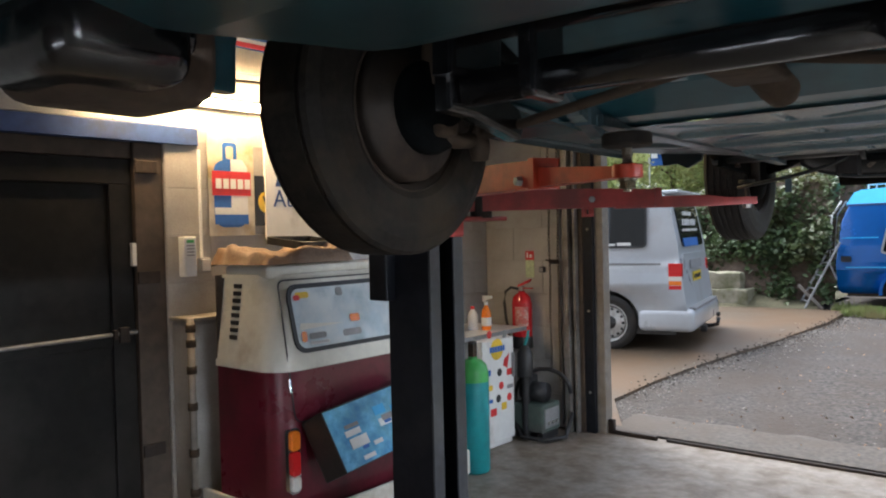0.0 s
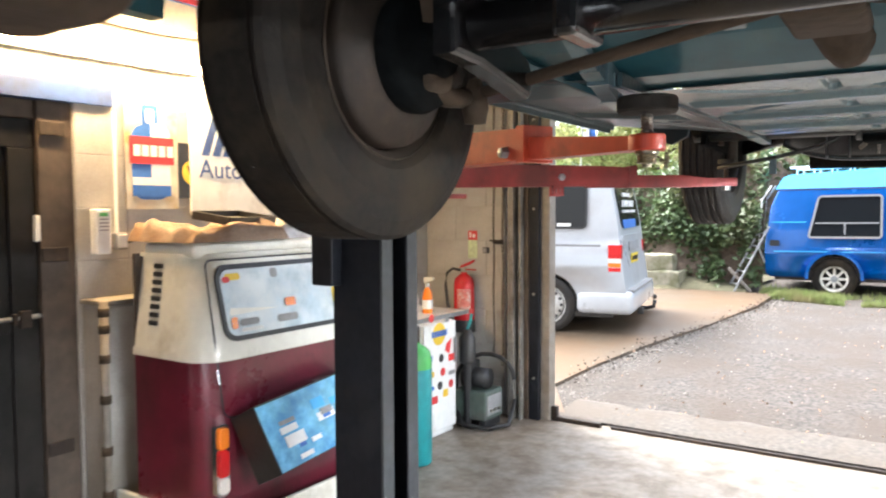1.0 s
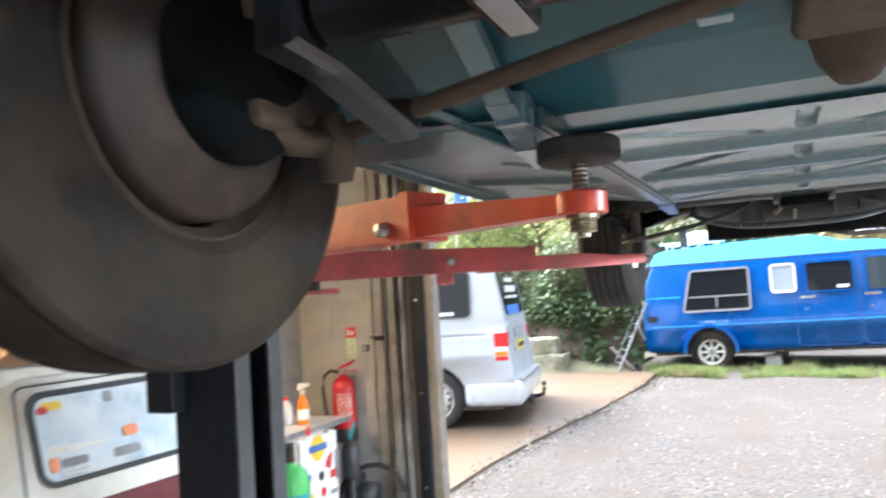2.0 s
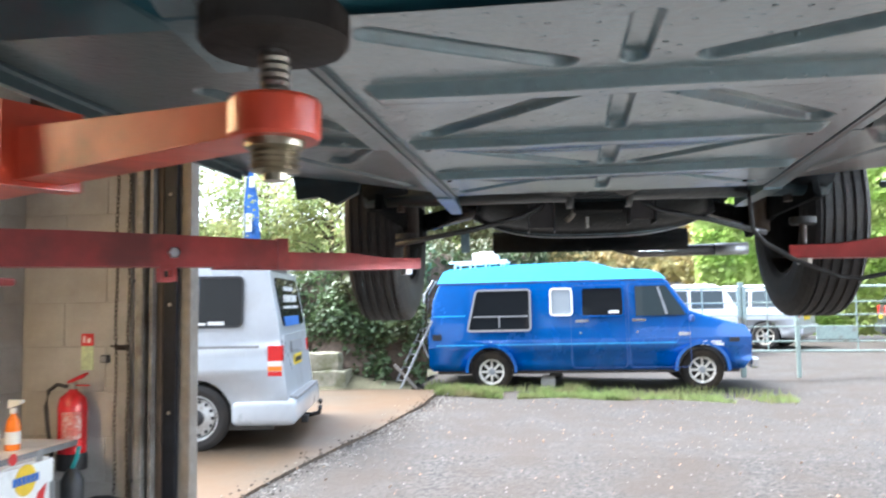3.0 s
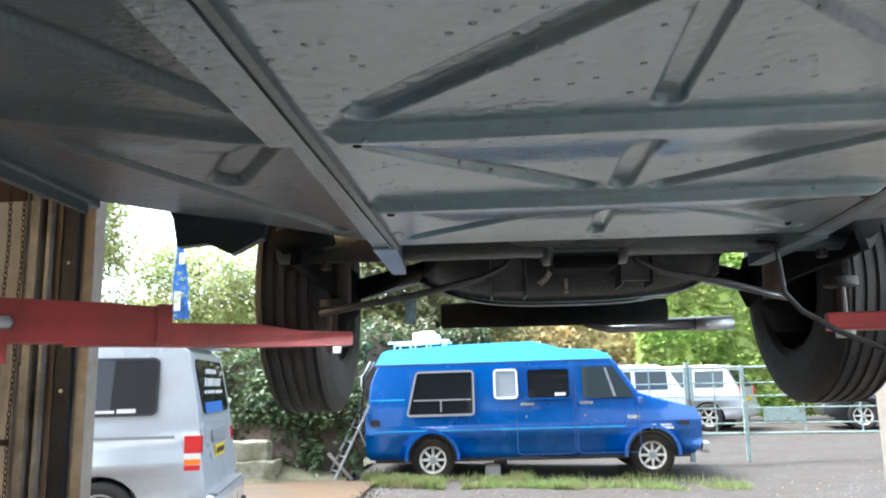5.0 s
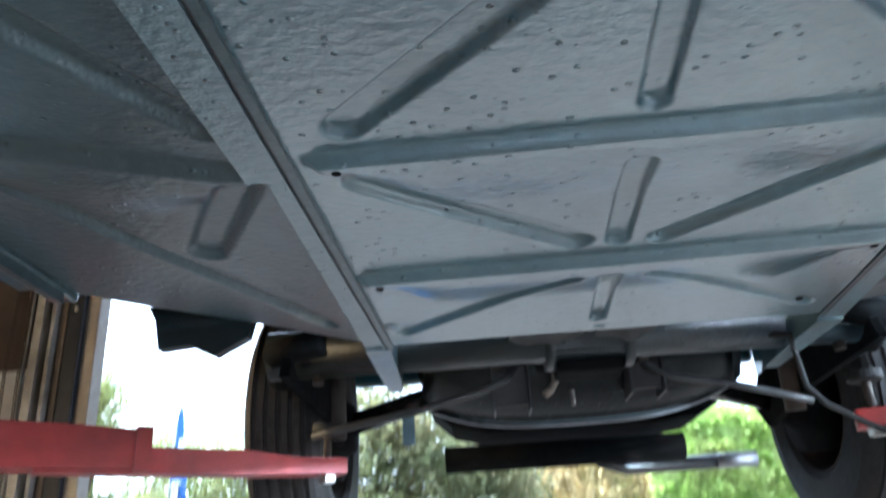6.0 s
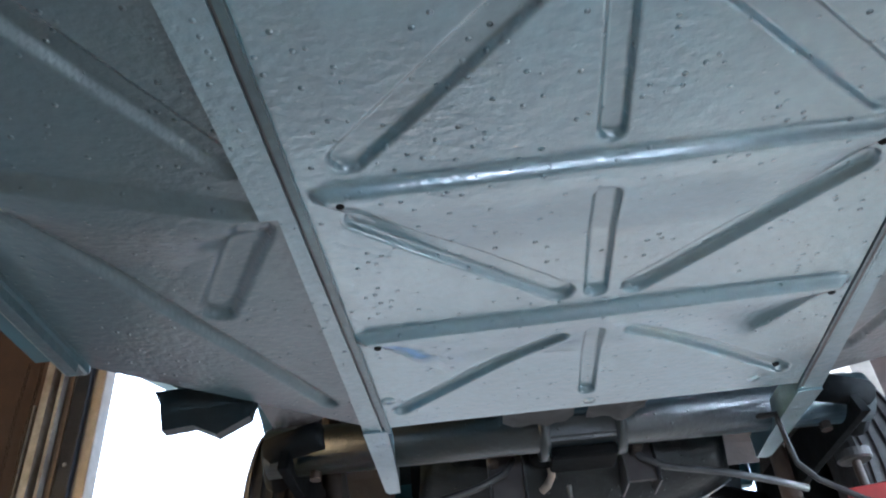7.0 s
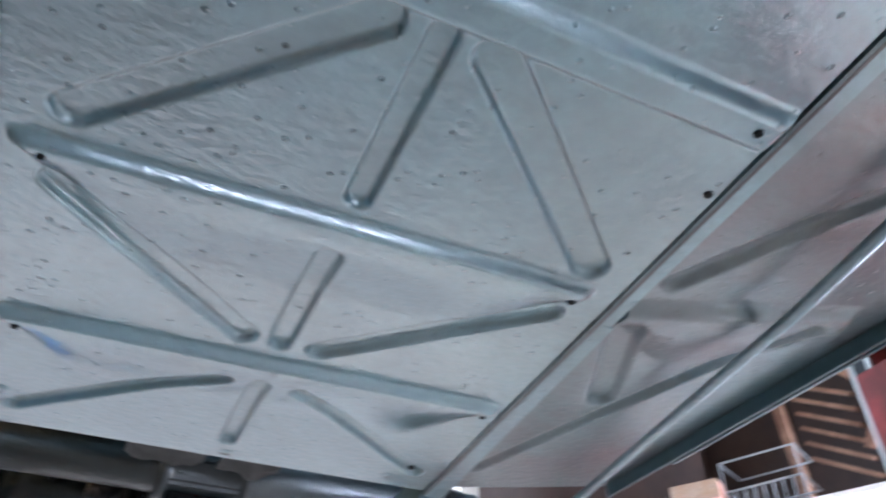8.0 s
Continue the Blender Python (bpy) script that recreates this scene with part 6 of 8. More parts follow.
def bottle(x, y, z, r, h, body, cap, label, trigger=False, name="bottle"):
    b = thing(name, pose(x, y, z), label, "bottle", "bottles on the worktop")
    part("flask", lathe(nb(), [(0, 0), (r * 0.95, 0), (r, 0.01), (r, h * 0.55), (r * 0.8, h * 0.72), (r * 0.4, h * 0.84), (r * 0.36, h * 0.9)], 20), body, b, smooth=True)
    part("cap", lathe(nb(), [(r * 0.42, h * 0.88), (r * 0.42, h), (0, h)], 16), cap, b)
    part("label", lathe(nb(), [(r * 1.012, h * 0.15), (r * 1.012, h * 0.45)], 20), M_WHITE, b)
    if trigger:
        part("trigger_head", slab(nb(), [(-0.03, h), (0.06, h + 0.03), (0.06, h + 0.05), (-0.03, h + 0.05)], 0.022, Matrix(((1, 0, 0, 0), (0, 0, 1, -0.011), (0, 1, 0, 0), (0, 0, 0, 1)))), cap, b)
    return b


bottle(-3.868, 5.610, 0.915, 0.042, 0.24, M_TAIL_O, M_WHITE, "orange spray bottle with a white head", True)
bottle(-3.92, 5.15, 0.915, 0.045, 0.22, M_SIGNRED, M_WHITE, "red bottle with a white label")
bottle(-4.00, 5.33, 0.915, 0.05, 0.26, M_GREY, M_DARKPL, "grey can with a dark cap")
bottle(-3.979, 5.566, 0.915, 0.045, 0.2, M_WHITE, M_SIGNRED, "white tub with a red lid")
bottle(-4.08, 5.20, 0.915, 0.05, 0.3, M_STEEL, M_SIGNBLUE, "metal can with a blue cap")
bottle(-4.10, 5.45, 0.915, 0.06, 0.16, M_GREY, M_DARKPL, "squat grey tin on the worktop")
hook = thing("hung_airline", pose(0.02, -0.05, -0.03), "dark air hose fittings hung above the worktop", "hose")
part("hose_run", tube(nb(), [(-4.28, 5.15, 1.42), (-4.15, 5.16, 1.45), (-4.1, 5.2, 1.4), (-4.08, 5.25, 1.3), (-4.09, 5.3, 1.22)], 0.012, 8), M_DARKPL, hook, smooth=True)
part("coupling", tube(nb(), [(-4.09, 5.3, 1.22), (-4.085, 5.32, 1.14)], 0.016, 10), M_SIGNBLUE, hook)

cyl = thing("gas_cylinder", pose(-3.396, 4.8, 0), "teal gas cylinder with a bright green shoulder", "gas cylinder")
part("cylinder_body", lathe(nb(), [(0, 0), (0.1, 0), (0.112, 0.015), (0.114, 0.66), (0.113, 0.665)], 32), M_TEALCYL, cyl, smooth=True)
part("shoulder", lathe(nb(), [(0.1145, 0.663), (0.114, 0.72), (0.1, 0.78), (0.065, 0.815), (0.035, 0.825), (0.035, 0.84)], 32), M_GREEN, cyl, "bright green shoulder", smooth=True)
part("valve", box(nb(), (-0.025, -0.025, 0.84), (0.025, 0.025, 0.93), 0.006), M_RUST, cyl)
part("hand_wheel", lathe(nb(), [(0, 0.95), (0.03, 0.95), (0.034, 0.94), (0.03, 0.93), (0, 0.93)], 16), M_DARKPL, cyl)

pump = thing("workshop_compressor", pose(-3.55, 5.87, 0), "grey-green workshop pump with black hoses on the floor", "pump")
part("case", box(nb(), (-0.15, -0.14, 0.06), (0.15, 0.14, 0.3), 0.02, seg=3), M_COMP, pump)
part("motor", tube(nb(), [(-0.12, 0, 0.38), (0.1, 0, 0.38)], 0.085, 20), M_DARKPL, pump, smooth=True)
part("head", box(nb(), (-0.1, -0.07, 0.3), (-0.02, 0.07, 0.52), 0.015), M_DARKPL, pump)
part("front_panel", box(nb(), (0.15, -0.11, 0.1), (0.156, 0.11, 0.26), 0.003), M_GREY, pump)
for y in (-0.06, 0.0, 0.06):
    part("port", lathe(nb(), [(0, 0.02), (0.014, 0.018), (0.016, 0)], 10, pose(0.156, y, 0.14, 0, 90)), M_STEEL, pump)
for x in (-0.11, 0.11):
    part("foot", box(nb(), (x - 0.03, -0.12, 0.0), (x + 0.03, 0.12, 0.06), 0.008), M_DARKPL, pump)
part("hose", tube(nb(), [(0.02 + 0.22 * math.cos(a), 0.05 + 0.12 * math.cos(a * 0.7), 0.36 + 0.2 * math.sin(a)) for a in [math.pi * k / 9 for k in range(10)]] + [(-0.16, -0.1, 0.15), (-0.02, -0.2, 0.03), (0.2, -0.17, 0.025), (0.27, 0.02, 0.025), (0.26, 0.15, 0.2)], 0.018, 10), M_DARKPL, pump, smooth=True)
jug = thing("oil_jug", pose(-3.57, 5.74, 0), "black pump jug with a pink and green nozzle", "jug")
part("jug_body", lathe(nb(), [(0, 0.52), (0.06, 0.52), (0.065, 0.54), (0.065, 0.72), (0.04, 0.77), (0.02, 0.79)], 20), M_DARKPL, jug, smooth=True)
part("stand", tube(nb(), [(0, 0, 0), (0, 0, 0.52)], 0.03, 12), M_DARKPL, jug)
part("nozzle", tube(nb(), [(0, 0, 0.79), (0.03, 0, 0.86), (0.04, 0, 0.92)], 0.012, 8), M_TEALCYL, jug)
part("nozzle_tip", tube(nb(), [(0.04, 0, 0.92), (0.045, 0, 0.95)], 0.01, 8), M_SIGNRED, jug)

# tall white unit, wire crate and box beyond the second lift column
unit = thing("storage_unit", pose(2.5, 4.82, 0, 0, 0, -60), "tall white storage unit with grey labels", "cabinet")
part("unit_body", box(nb(), (-0.75, 0.0, 0.0), (0.45, 0.4, 2.85), 0.01), M_ENAMEL, unit)
for k, (a, b) in enumerate(((-0.73, -0.16), (-0.14, 0.43))):
    d = part("unit_door", box(nb(), (a, -0.022, 0.06), (b, -0.002, 2.82), 0.006), M_ENAMEL, unit)
    for q in range(3):
        x = a + 0.1 + 0.17 * q
        part("label", box(nb(), (x, -0.0245, 2.56 + 0.05 * q), (x + 0.09, -0.022, 2.62 + 0.06 * q)), M_GREY, d)
crate = thing("wire_crate", Matrix.Translation((0, 0, 2.852)) @ pose(2.32, 5.19, 0, 0, 0, -63), "white wire crate on top of the storage unit", "crate")
for z in (0.0, 0.12, 0.28):
    bm = nb()
    for a, b in (((0, 0), (0.4, 0)), ((0.4, 0), (0.4, 0.3)), ((0.4, 0.3), (0, 0.3)), ((0, 0.3), (0, 0))):
        tube(bm, [(*a, z + 0.006), (*b, z + 0.006)], 0.006, 6)
    part("wire_frame", bm, M_ZINC, crate)
for k in range(9):
    part("wire", tube(nb(), [(0.05 * k, 0, 0.006), (0.05 * k, 0, 0.28 if k in (0, 8) else 0.12)], 0.004, 6), M_ZINC, crate)
pb = thing("cardboard_box", Matrix.Translation((0, 0, 2.852)) @ pose(2.2, 5.29, 0, 0, 0, -55), "faded pink cardboard box on the storage unit", "box")
part("carton", box(nb(), (-0.13, 0, 0), (0.13, 0.22, 0.2), 0.004), mat("faded_pink_card", (0.55, 0.28, 0.22), 0.8, dirt=(0.45, 0.3, 0.2)), pb)
part("flap", box(nb(), (-0.13, -0.003, 0.1), (0.13, 0.0, 0.2)), M_CLOTH, pb)

# rough timber braces and stored slats on the boarded east wall
rack = thing("timber_rack", Matrix(), "rough pine braces and slats on the dark boarded wall", "rack")
RX = WX1 + 0.02


def brace(name, a, b, w, x=RX):
    a, b = Vector((x, *a)), Vector((x, *b))
    d = (b - a).normalized()
    q = Vector((1, 0, 0)).cross(d) * w / 2
    bm = nb()
    lo = [bm.verts.new(p) for p in (a - q, a + q, b + q, b - q)]
    bm.faces.new(lo)
    r = bmesh.ops.extrude_face_region(bm, geom=bm.faces[:])
    for v in [g for g in r["geom"] if isinstance(g, bmesh.types.BMVert)]:
        v.co.x -= 0.045
    part(name, bm, M_PINE, rack)


brace("upright", (5.46, 4.4), (5.40, 2.87), 0.07)
brace("brace", (5.12, 4.0), (4.62, 3.46), 0.06)
brace("brace", (4.70, 3.56), (4.9, 3.26), 0.05)
brace("upright", (4.55, 4.4), (4.55, 2.87), 0.07)
for k in range(6):
    brace("slat", (5.3, 3.86 - 0.1 * k), (4.9, 3.6 - 0.1 * k), 0.025, RX + 0.004)


# ---- the yard: hedge, trees, gate, small things ----
def hedge(name, x0, x1, y0, y1, z0, top, material, n, leaf, label, seed, core=M_BARK):
    h = thing(name, Matrix(), label, "hedge")
    bm = nb()
    nx, nz = int((x1 - x0) / 0.35) + 1, 8
    g = []
    for i in range(nx + 1):
        row = []
        for j in range(nz + 1):
            x = x0 + (x1 - x0) * i / nx
            t = j / nz
            z = z0 + (top(x) - 0.25 - z0) * t
            y = y0 + 0.35 + 0.25 * noise.noise(Vector((x, z, seed))) + 0.5 * t * t
            row.append(bm.verts.new((x, y, z)))
        g.append(row)
    for a, b in zip(g, g[1:]):
        for k in range(nz):
            bm.faces.new((a[k], b[k], b[k + 1], a[k + 1]))
    part("inner_growth", bm, core, h)

    def place(rnd):
        x = rnd.uniform(x0, x1)
        t = rnd.random()
        z = z0 + (top(x) - z0) * t
        y = y0 + 0.3 + 0.6 * t * t + 0.35 * noise.noise(Vector((x * 1.3, z * 1.6, seed))) + rnd.gauss(0, 0.12)
        if noise.noise(Vector((x * 2.5, z * 2.5, seed + 5))) < -0.38:
            return None
        if t > 0.9:
            y += rnd.uniform(0, y1 - y0)
            z += 0.3 * noise.noise(Vector((x * 2, seed, 1)))
        return (x, y, z)

    f = leaves("foliage", n, place, leaf, material, h, seed)
    f["kind"] = "stuff"
    return h


hedge("ivy_hedge", -10.5, -2.95, 13.1, 14.5, 0.5, lambda x: 2.4 + 0.4 * noise.noise(Vector((x * 0.8, 3, 0))) + max(0, 0.4 * (x + 4.5)), M_LEAFDK, 26000, 0.1, "dark ragged ivy hedge behind the vans", 3)
hedge("bramble_bank", -3.6, -1.2, 15.9, 17.2, 0.45, lambda x: 3.0 + 0.6 * noise.noise(Vector((x * 0.9, 4, 0))), M_LEAFDK, 7000, 0.12, "dark brambles behind the blue van", 6)
hedge("laurel_hedge", 3.0, 12.0, 26.0, 28.0, 0.6, lambda x: 6.4 - max(0, 0.9 * (4.2 - x)) + 0.6 * noise.noise(Vector((x * 0.7, 9, 0))), M_LIME, 24000, 0.22, "clipped bright green conifer hedge", 8, M_LIME)
hedge("reed_bank", -2.6, 3.2, 27.5, 29.0, 0.6, lambda x: 5.8 + 0.8 * noise.noise(Vector((x * 0.9, 2, 0))), M_LEAFYEL, 20000, 0.24, "straw-coloured reeds and bare shrubs", 14, M_FIELD)
hedge("far_hedge", -26.0, -2.0, 30.0, 32.0, 0.6, lambda x: 5.0 + 1.0 * noise.noise(Vector((x * 0.5, 5, 0))), M_LEAFMID, 20000, 0.3, "distant ragged green hedge beyond the yard", 21, M_LEAFMID)


def tree(x, y, h, crown_r, material, n, leaf, label, seed, low=0.25, conifer=False):
    rnd = random.Random(seed)
    z0 = ground_z(x, y)
    t = thing("tree", pose(x, y, z0), label, "tree")
    bm = nb()
    pts = [(0.06 * h * 0.1 * math.sin(k * 1.3), 0.05 * h * 0.1 * math.cos(k * 1.7), h * 0.92 * k / 6) for k in range(7)]
    tube(bm, pts, 0.03 * h, 8, True, 0.006 * h)
    ends = []
    for k in range(22):
        a, f = rnd.uniform(0, 6.28), rnd.uniform(low, 0.95)
        r = crown_r * ((1.05 - f) * 1.2 if conifer else math.sqrt(max(0.05, 1 - ((f - 0.62) / 0.42) ** 2))) * rnd.uniform(0.55, 1.1)
        b = Vector((0, 0, h * f * 0.9))
        e = Vector((r * math.cos(a), r * math.sin(a), h * f + (0.0 if conifer else 0.12 * h * rnd.random())))
        tube(bm, [b, (b + e) / 2 + Vector((0, 0, 0.03 * h)), e], 0.009 * h, 5, True, 0.002 * h)
        ends.append((e, b))
    part("trunk", bm, M_BARK, t)

    def place(q):
        e, b = ends[q.randrange(len(ends))]
        f = q.uniform(0.45, 1.08)
        c = b.lerp(e, f)
        s = crown_r * (0.16 if conifer else 0.24)
        return (c.x + q.gauss(0, s), c.y + q.gauss(0, s), c.z + q.gauss(0, s * 0.75))

    f = leaves("crown", n, place, leaf, material, t, seed + 1)
    f["kind"] = "stuff"
    return t


tree(-11.5, 21.0, 6.8, 2.2, M_LEAFMID, 11000, 0.13, "tall pale green conifer beyond the yard", 31, 0.2, True)
tree(-9.6, 23.0, 5.2, 2.0, M_LEAFMID, 8000, 0.13, "yellow-green broad tree beyond the yard", 32)
tree(-7.6, 23.0, 5.0, 1.8, M_LEAFMID, 7000, 0.13, "pale green tree beyond the yard", 33)
tree(-13.8, 20.0, 8.5, 2.4, M_LEAFMID, 5000, 0.22, "tall dark conifer beyond the yard", 34, 0.15, True)
tree(-3.9, 20.0, 4.9, 2.0, M_LEAFOLV, 12000, 0.17, "dense dark green tree behind the hedge", 35)
tree(-1.9, 21.5, 4.6, 1.6, M_LEAFOLV, 9000, 0.17, "green tree behind the blue van", 36)
tree(10.5, 24.0, 6.5, 2.2, M_LEAFMID, 4000, 0.22, "green tree beyond the gate", 37)

# pale field rising to the horizon
fb = nb()
fx = [-160 + 20 * i for i in range(17)]
fr = []
for y, z in ((34, 0.55), (48, 1.6), (75, 4.2), (120, 7.0), (180, 9.0)):
    fr.append([fb.verts.new((x, y, z + 0.8 * noise.noise(Vector((x * 0.02, y * 0.02, 0))) * (y > 40))) for x in fx])
for a, b in zip(fr, fr[1:]):
    for k in range(16):
        fb.faces.new((a[k], a[k + 1], b[k + 1], b[k]))
tagged(part("backdrop_field", fb, M_FIELD), "pale yellow-green field on a far slope", "field", kind="structure")

# feather flag
flag = thing("feather_flag", pose(-9.45, 21.0, 0.5), "blue and white feather banner on a pole", "flag")
part("pole", tube(nb(), [(0, 0, 0), (0, 0, 3.2), (0.05, 0, 4.8), (0.16, 0, 5.6)], 0.02, 8), M_WHITE, flag)
bm = nb()
rows = []
for k in range(15):
    z = 3.0 + 2.55 * k / 14
    w = 0.42 * (1 - (k / 14) ** 1.6) + 0.04
    x = 0.03 + 0.13 * max(0, (z - 3.2) / 2.4) ** 2
    rows.append([bm.verts.new((x + w * q / 3, 0.05 * math.sin(k * 0.9 + q), z)) for q in range(4)])
for a, b in zip(rows, rows[1:]):
    for k in range(3):
        bm.faces.new((a[k], a[k + 1], b[k + 1], b[k]))
part("banner", bm, M_SIGNBLUE, flag, "blue banner cloth")
bm = nb()
letters_bar(bm, Matrix(((1, 0, 0, 0), (0, 0, -1, -0.08), (0, 1, 0, 0), (0, 0, 0, 1))), 0.1, 0.36, 3.2, 0.5, 1, 0.3, 1)
part("banner_shape", bm, M_WHITE, flag)
bm = nb()
letters_bar(bm, Matrix(((1, 0, 0, 0), (0, 0, -1, -0.08), (0, 1, 0, 0), (0, 0, 0, 1))), 0.2, 0.42, 4.4, 0.3, 1, 0.3, 4)
part("banner_shape", bm, M_WHITE, flag)

# grass along the blue van
def tuft(rnd):
    x = rnd.uniform(-2.9, 2.3)
    y = 12.55 + 0.35 * noise.noise(Vector((x * 0.9, 1, 0))) + abs(rnd.gauss(0, 0.4))
    k = noise.noise(Vector((x * 1.6, y * 1.5, 8)))
    if k < -0.3 or (0.1 < x and rnd.random() < 0.75):
        return None
    return (x, y, 0.5 + rnd.uniform(-0.01, 0.03 + 0.14 * max(0, k)))


rnd = random.Random(17)
gvs, gfs = [], []
for i in range(26000):
    p = tuft(rnd)
    if p is None:
        continue
    x, y, z = p[0], p[1], ground_z(p[0], p[1])
    h = rnd.uniform(0.04, 0.1) * (1.7 if noise.noise(Vector((p[0] * 2.3, p[1] * 2, 4))) > 0.2 else 1)
    a, lean = rnd.uniform(0, 6.28), rnd.uniform(0.0, 0.06)
    w = rnd.uniform(0.004, 0.008)
    k = len(gvs)
    gvs += [(x - w * math.cos(a), y - w * math.sin(a), z), (x + w * math.cos(a), y + w * math.sin(a), z), (x + lean * math.sin(a * 3), y + lean * math.cos(a * 2), z + h)]
    gfs.append((k, k + 1, k + 2))
me = bpy.data.meshes.new("grass_tufts")
me.from_pydata(gvs, [], gfs)
me.materials.append(M_GRASS)
gr = new("grass_tufts", me)
tagged(gr, "strip of rough green grass beside the blue van", "grass", kind="stuff")


def litter(rnd):
    x, y = rnd.uniform(-3.2, 3.5), 6.6 + 6.2 * rnd.random() ** 1.3
    return (x, y, ground_z(x, y) + 0.03)


# loose stones and leaf litter on the gravel
rnd = random.Random(5)
sb = []
sf = []
for i in range(2000):
    if i < 1300:
        k = rnd.uniform(0, len(edge) - 1.001)
        a, b = edge[int(k)], edge[int(k) + 1]
        x = a[0] + (b[0] - a[0]) * (k % 1) + rnd.gauss(0.12, 0.16)
        y = a[1] + (b[1] - a[1]) * (k % 1) + rnd.gauss(0, 0.1)
    else:
        x, y = rnd.uniform(-3.3, 5), 6.9 + 7 * rnd.random() ** 1.4
    r = rnd.uniform(0.004, 0.011) * (1.7 if rnd.random() < 0.06 else 1)
    z = ground_z(x, y) + 0.03 * noise.noise(Vector((x * 0.6, y * 0.6, 0))) * (7.2 < y < 13)
    c = Vector((x, y, z + r * 0.3))
    q = len(sb)
    j = [rnd.uniform(0.7, 1.3) for _ in range(6)]
    for d, e in zip(((1, 0, 0), (0, 1, 0), (-1, 0, 0), (0, -1, 0), (0, 0, 0.7), (0, 0, -0.7)), j):
        sb.append(c + Vector(d) * r * e * 1.3)
    for f3 in ((0, 1, 4), (1, 2, 4), (2, 3, 4), (3, 0, 4), (1, 0, 5), (2, 1, 5), (3, 2, 5), (0, 3, 5)):
        sf.append(tuple(q + v for v in f3))
me = bpy.data.meshes.new("loose_stones")
me.from_pydata(sb, [], sf)
me.materials.append(M_STONE)
tagged(new("loose_stones", me), "pale loose stones scattered on the gravel", "stones", kind="stuff")
rnd = random.Random(77)
for name, count, lo, hi, material, label in (("edge_rubble", 420, 0.004, 0.015, M_GRAVEL, "dark clods and broken concrete along the apron edge"), ("edge_chippings", 50, 0.004, 0.013, M_BLOCK, "pale chippings along the apron edge")):
    sb, sf = [], []
    for k in range(count):
        y = rnd.uniform(7.1, 12.8)
        x = float(np.interp(y, [q[1] for q in edge], [q[0] for q in edge])) + rnd.gauss(0.07, 0.1 if count > 100 else 0.18)
        r = rnd.uniform(lo, hi)
        c = Vector((x, y, ground_z(x, y) + 0.03 + (0.012 if x < -2.6 else 0) - 0.25 * r))
        q = len(sb)
        for d in ((1, 0, 0), (0, 1, 0), (-1, 0, 0), (0, -1, 0), (0, 0, 0.8), (0, 0, -0.7)):
            sb.append(c + Vector(d) * r * rnd.uniform(0.7, 1.5))
        for f3 in ((0, 1, 4), (1, 2, 4), (2, 3, 4), (3, 0, 4), (1, 0, 5), (2, 1, 5), (3, 2, 5), (0, 3, 5)):
            sf.append(tuple(q + v for v in f3))
    me = bpy.data.meshes.new(name)
    me.from_pydata(sb, [], sf)
    me.materials.append(material)
    tagged(new(name, me), label, "rubble", kind="stuff")
lf = leaves("leaf_litter", 420, litter, 0.03, M_CLOTH, None, 23)
tagged(lf, "brown fallen leaves on the gravel", "leaves", kind="stuff")

# low block wall, ladder, supporting blocks
bank = nb()
br = []
for k in range(30):
    x = -11 + 7.9 * k / 29
    f = min(1, (29 - k) / 4)
    br.append([bank.verts.new((x, 12.8 + 0.12 * math.sin(k), 0.4)), bank.verts.new((x, 12.93, 0.43 + 0.1 * f)), bank.verts.new((x, 13.15, 0.48 + 0.14 * f)), bank.verts.new((x, 15.2, 0.5 + 0.3 * f))])
for a, b in zip(br, br[1:]):
    for k in range(3):
        bank.faces.new((a[k], a[k + 1], b[k + 1], b[k]))
tagged(part("earth_bank", bank, mat("mossy_earth", (0.10, 0.09, 0.05), 0.95, 0, 0.35, 20, 0.5, (0.085, 0.08, 0.045), 0.4, 1.5), smooth=True), "mossy earth bank below the hedge", "bank", kind="structure")
lw = thing("low_wall", Matrix(), "rough pale concrete block wall stub by the hedge", "wall")
for name, lo, hi in (("wall_block", (-4.840, 12.9, 0.720), (-4.200, 13.15, 0.998)), ("wall_footing", (-5.040, 12.86, 0.36), (-4.091, 13.18, 0.720))):
    bm = box(nb(), lo, hi, 0.03, seg=3)
    bmesh.ops.subdivide_edges(bm, edges=bm.edges[:], cuts=3, use_grid_fill=True)
    for v in bm.verts:
        v.co += Vector((0.035, 0.025, 0.03)) * noise.noise(v.co * 4.5) + Vector((0.012, 0.012, 0.012)) * noise.noise(v.co * 19)
    part(name, bm, M_ROUGHBLOCK, lw, smooth=True)
lad = thing("aluminium_ladder", Matrix.Translation((-3.35, 13.1, 0.43)) @ pose(0, 0, 0, 0, 27, 30), "aluminium ladder leaning on the blue van", "ladder")
for y in (-0.17, 0.17):
    part("stile", box(nb(), (-0.015, y - 0.012, 0), (0.015, y + 0.012, 1.15), 0.004), M_ZINC, lad)
for k in range(5):
    part("rung", tube(nb(), [(0, -0.16, 0.14 + 0.22 * k), (0, 0.16, 0.14 + 0.22 * k)], 0.014, 8), M_ZINC, lad)
for x, y in ((-1.07, 13.55), (-1.0, 15.2)):
    ob = thing("support_block", pose(x, y, ground_z(x, y) - 0.01), "grey concrete block under the blue van sill", "concrete block", "blocks under the van")
    part("block_body", box(nb(), (-0.11, 0, 0), (0.11, 0.22, 0.16), 0.008), M_STONE, ob)
    part("block_cap", box(nb(), (-0.1, 0.01, 0.16), (0.1, 0.2, 0.2), 0.006), M_JAMB, ob)
plank = thing("timber_plank", Matrix.Translation((-3.05, 13.15, 0.43)) @ pose(0, 0, 0, 0, -42, 12), "grey weathered plank leaning by the ladder", "plank")
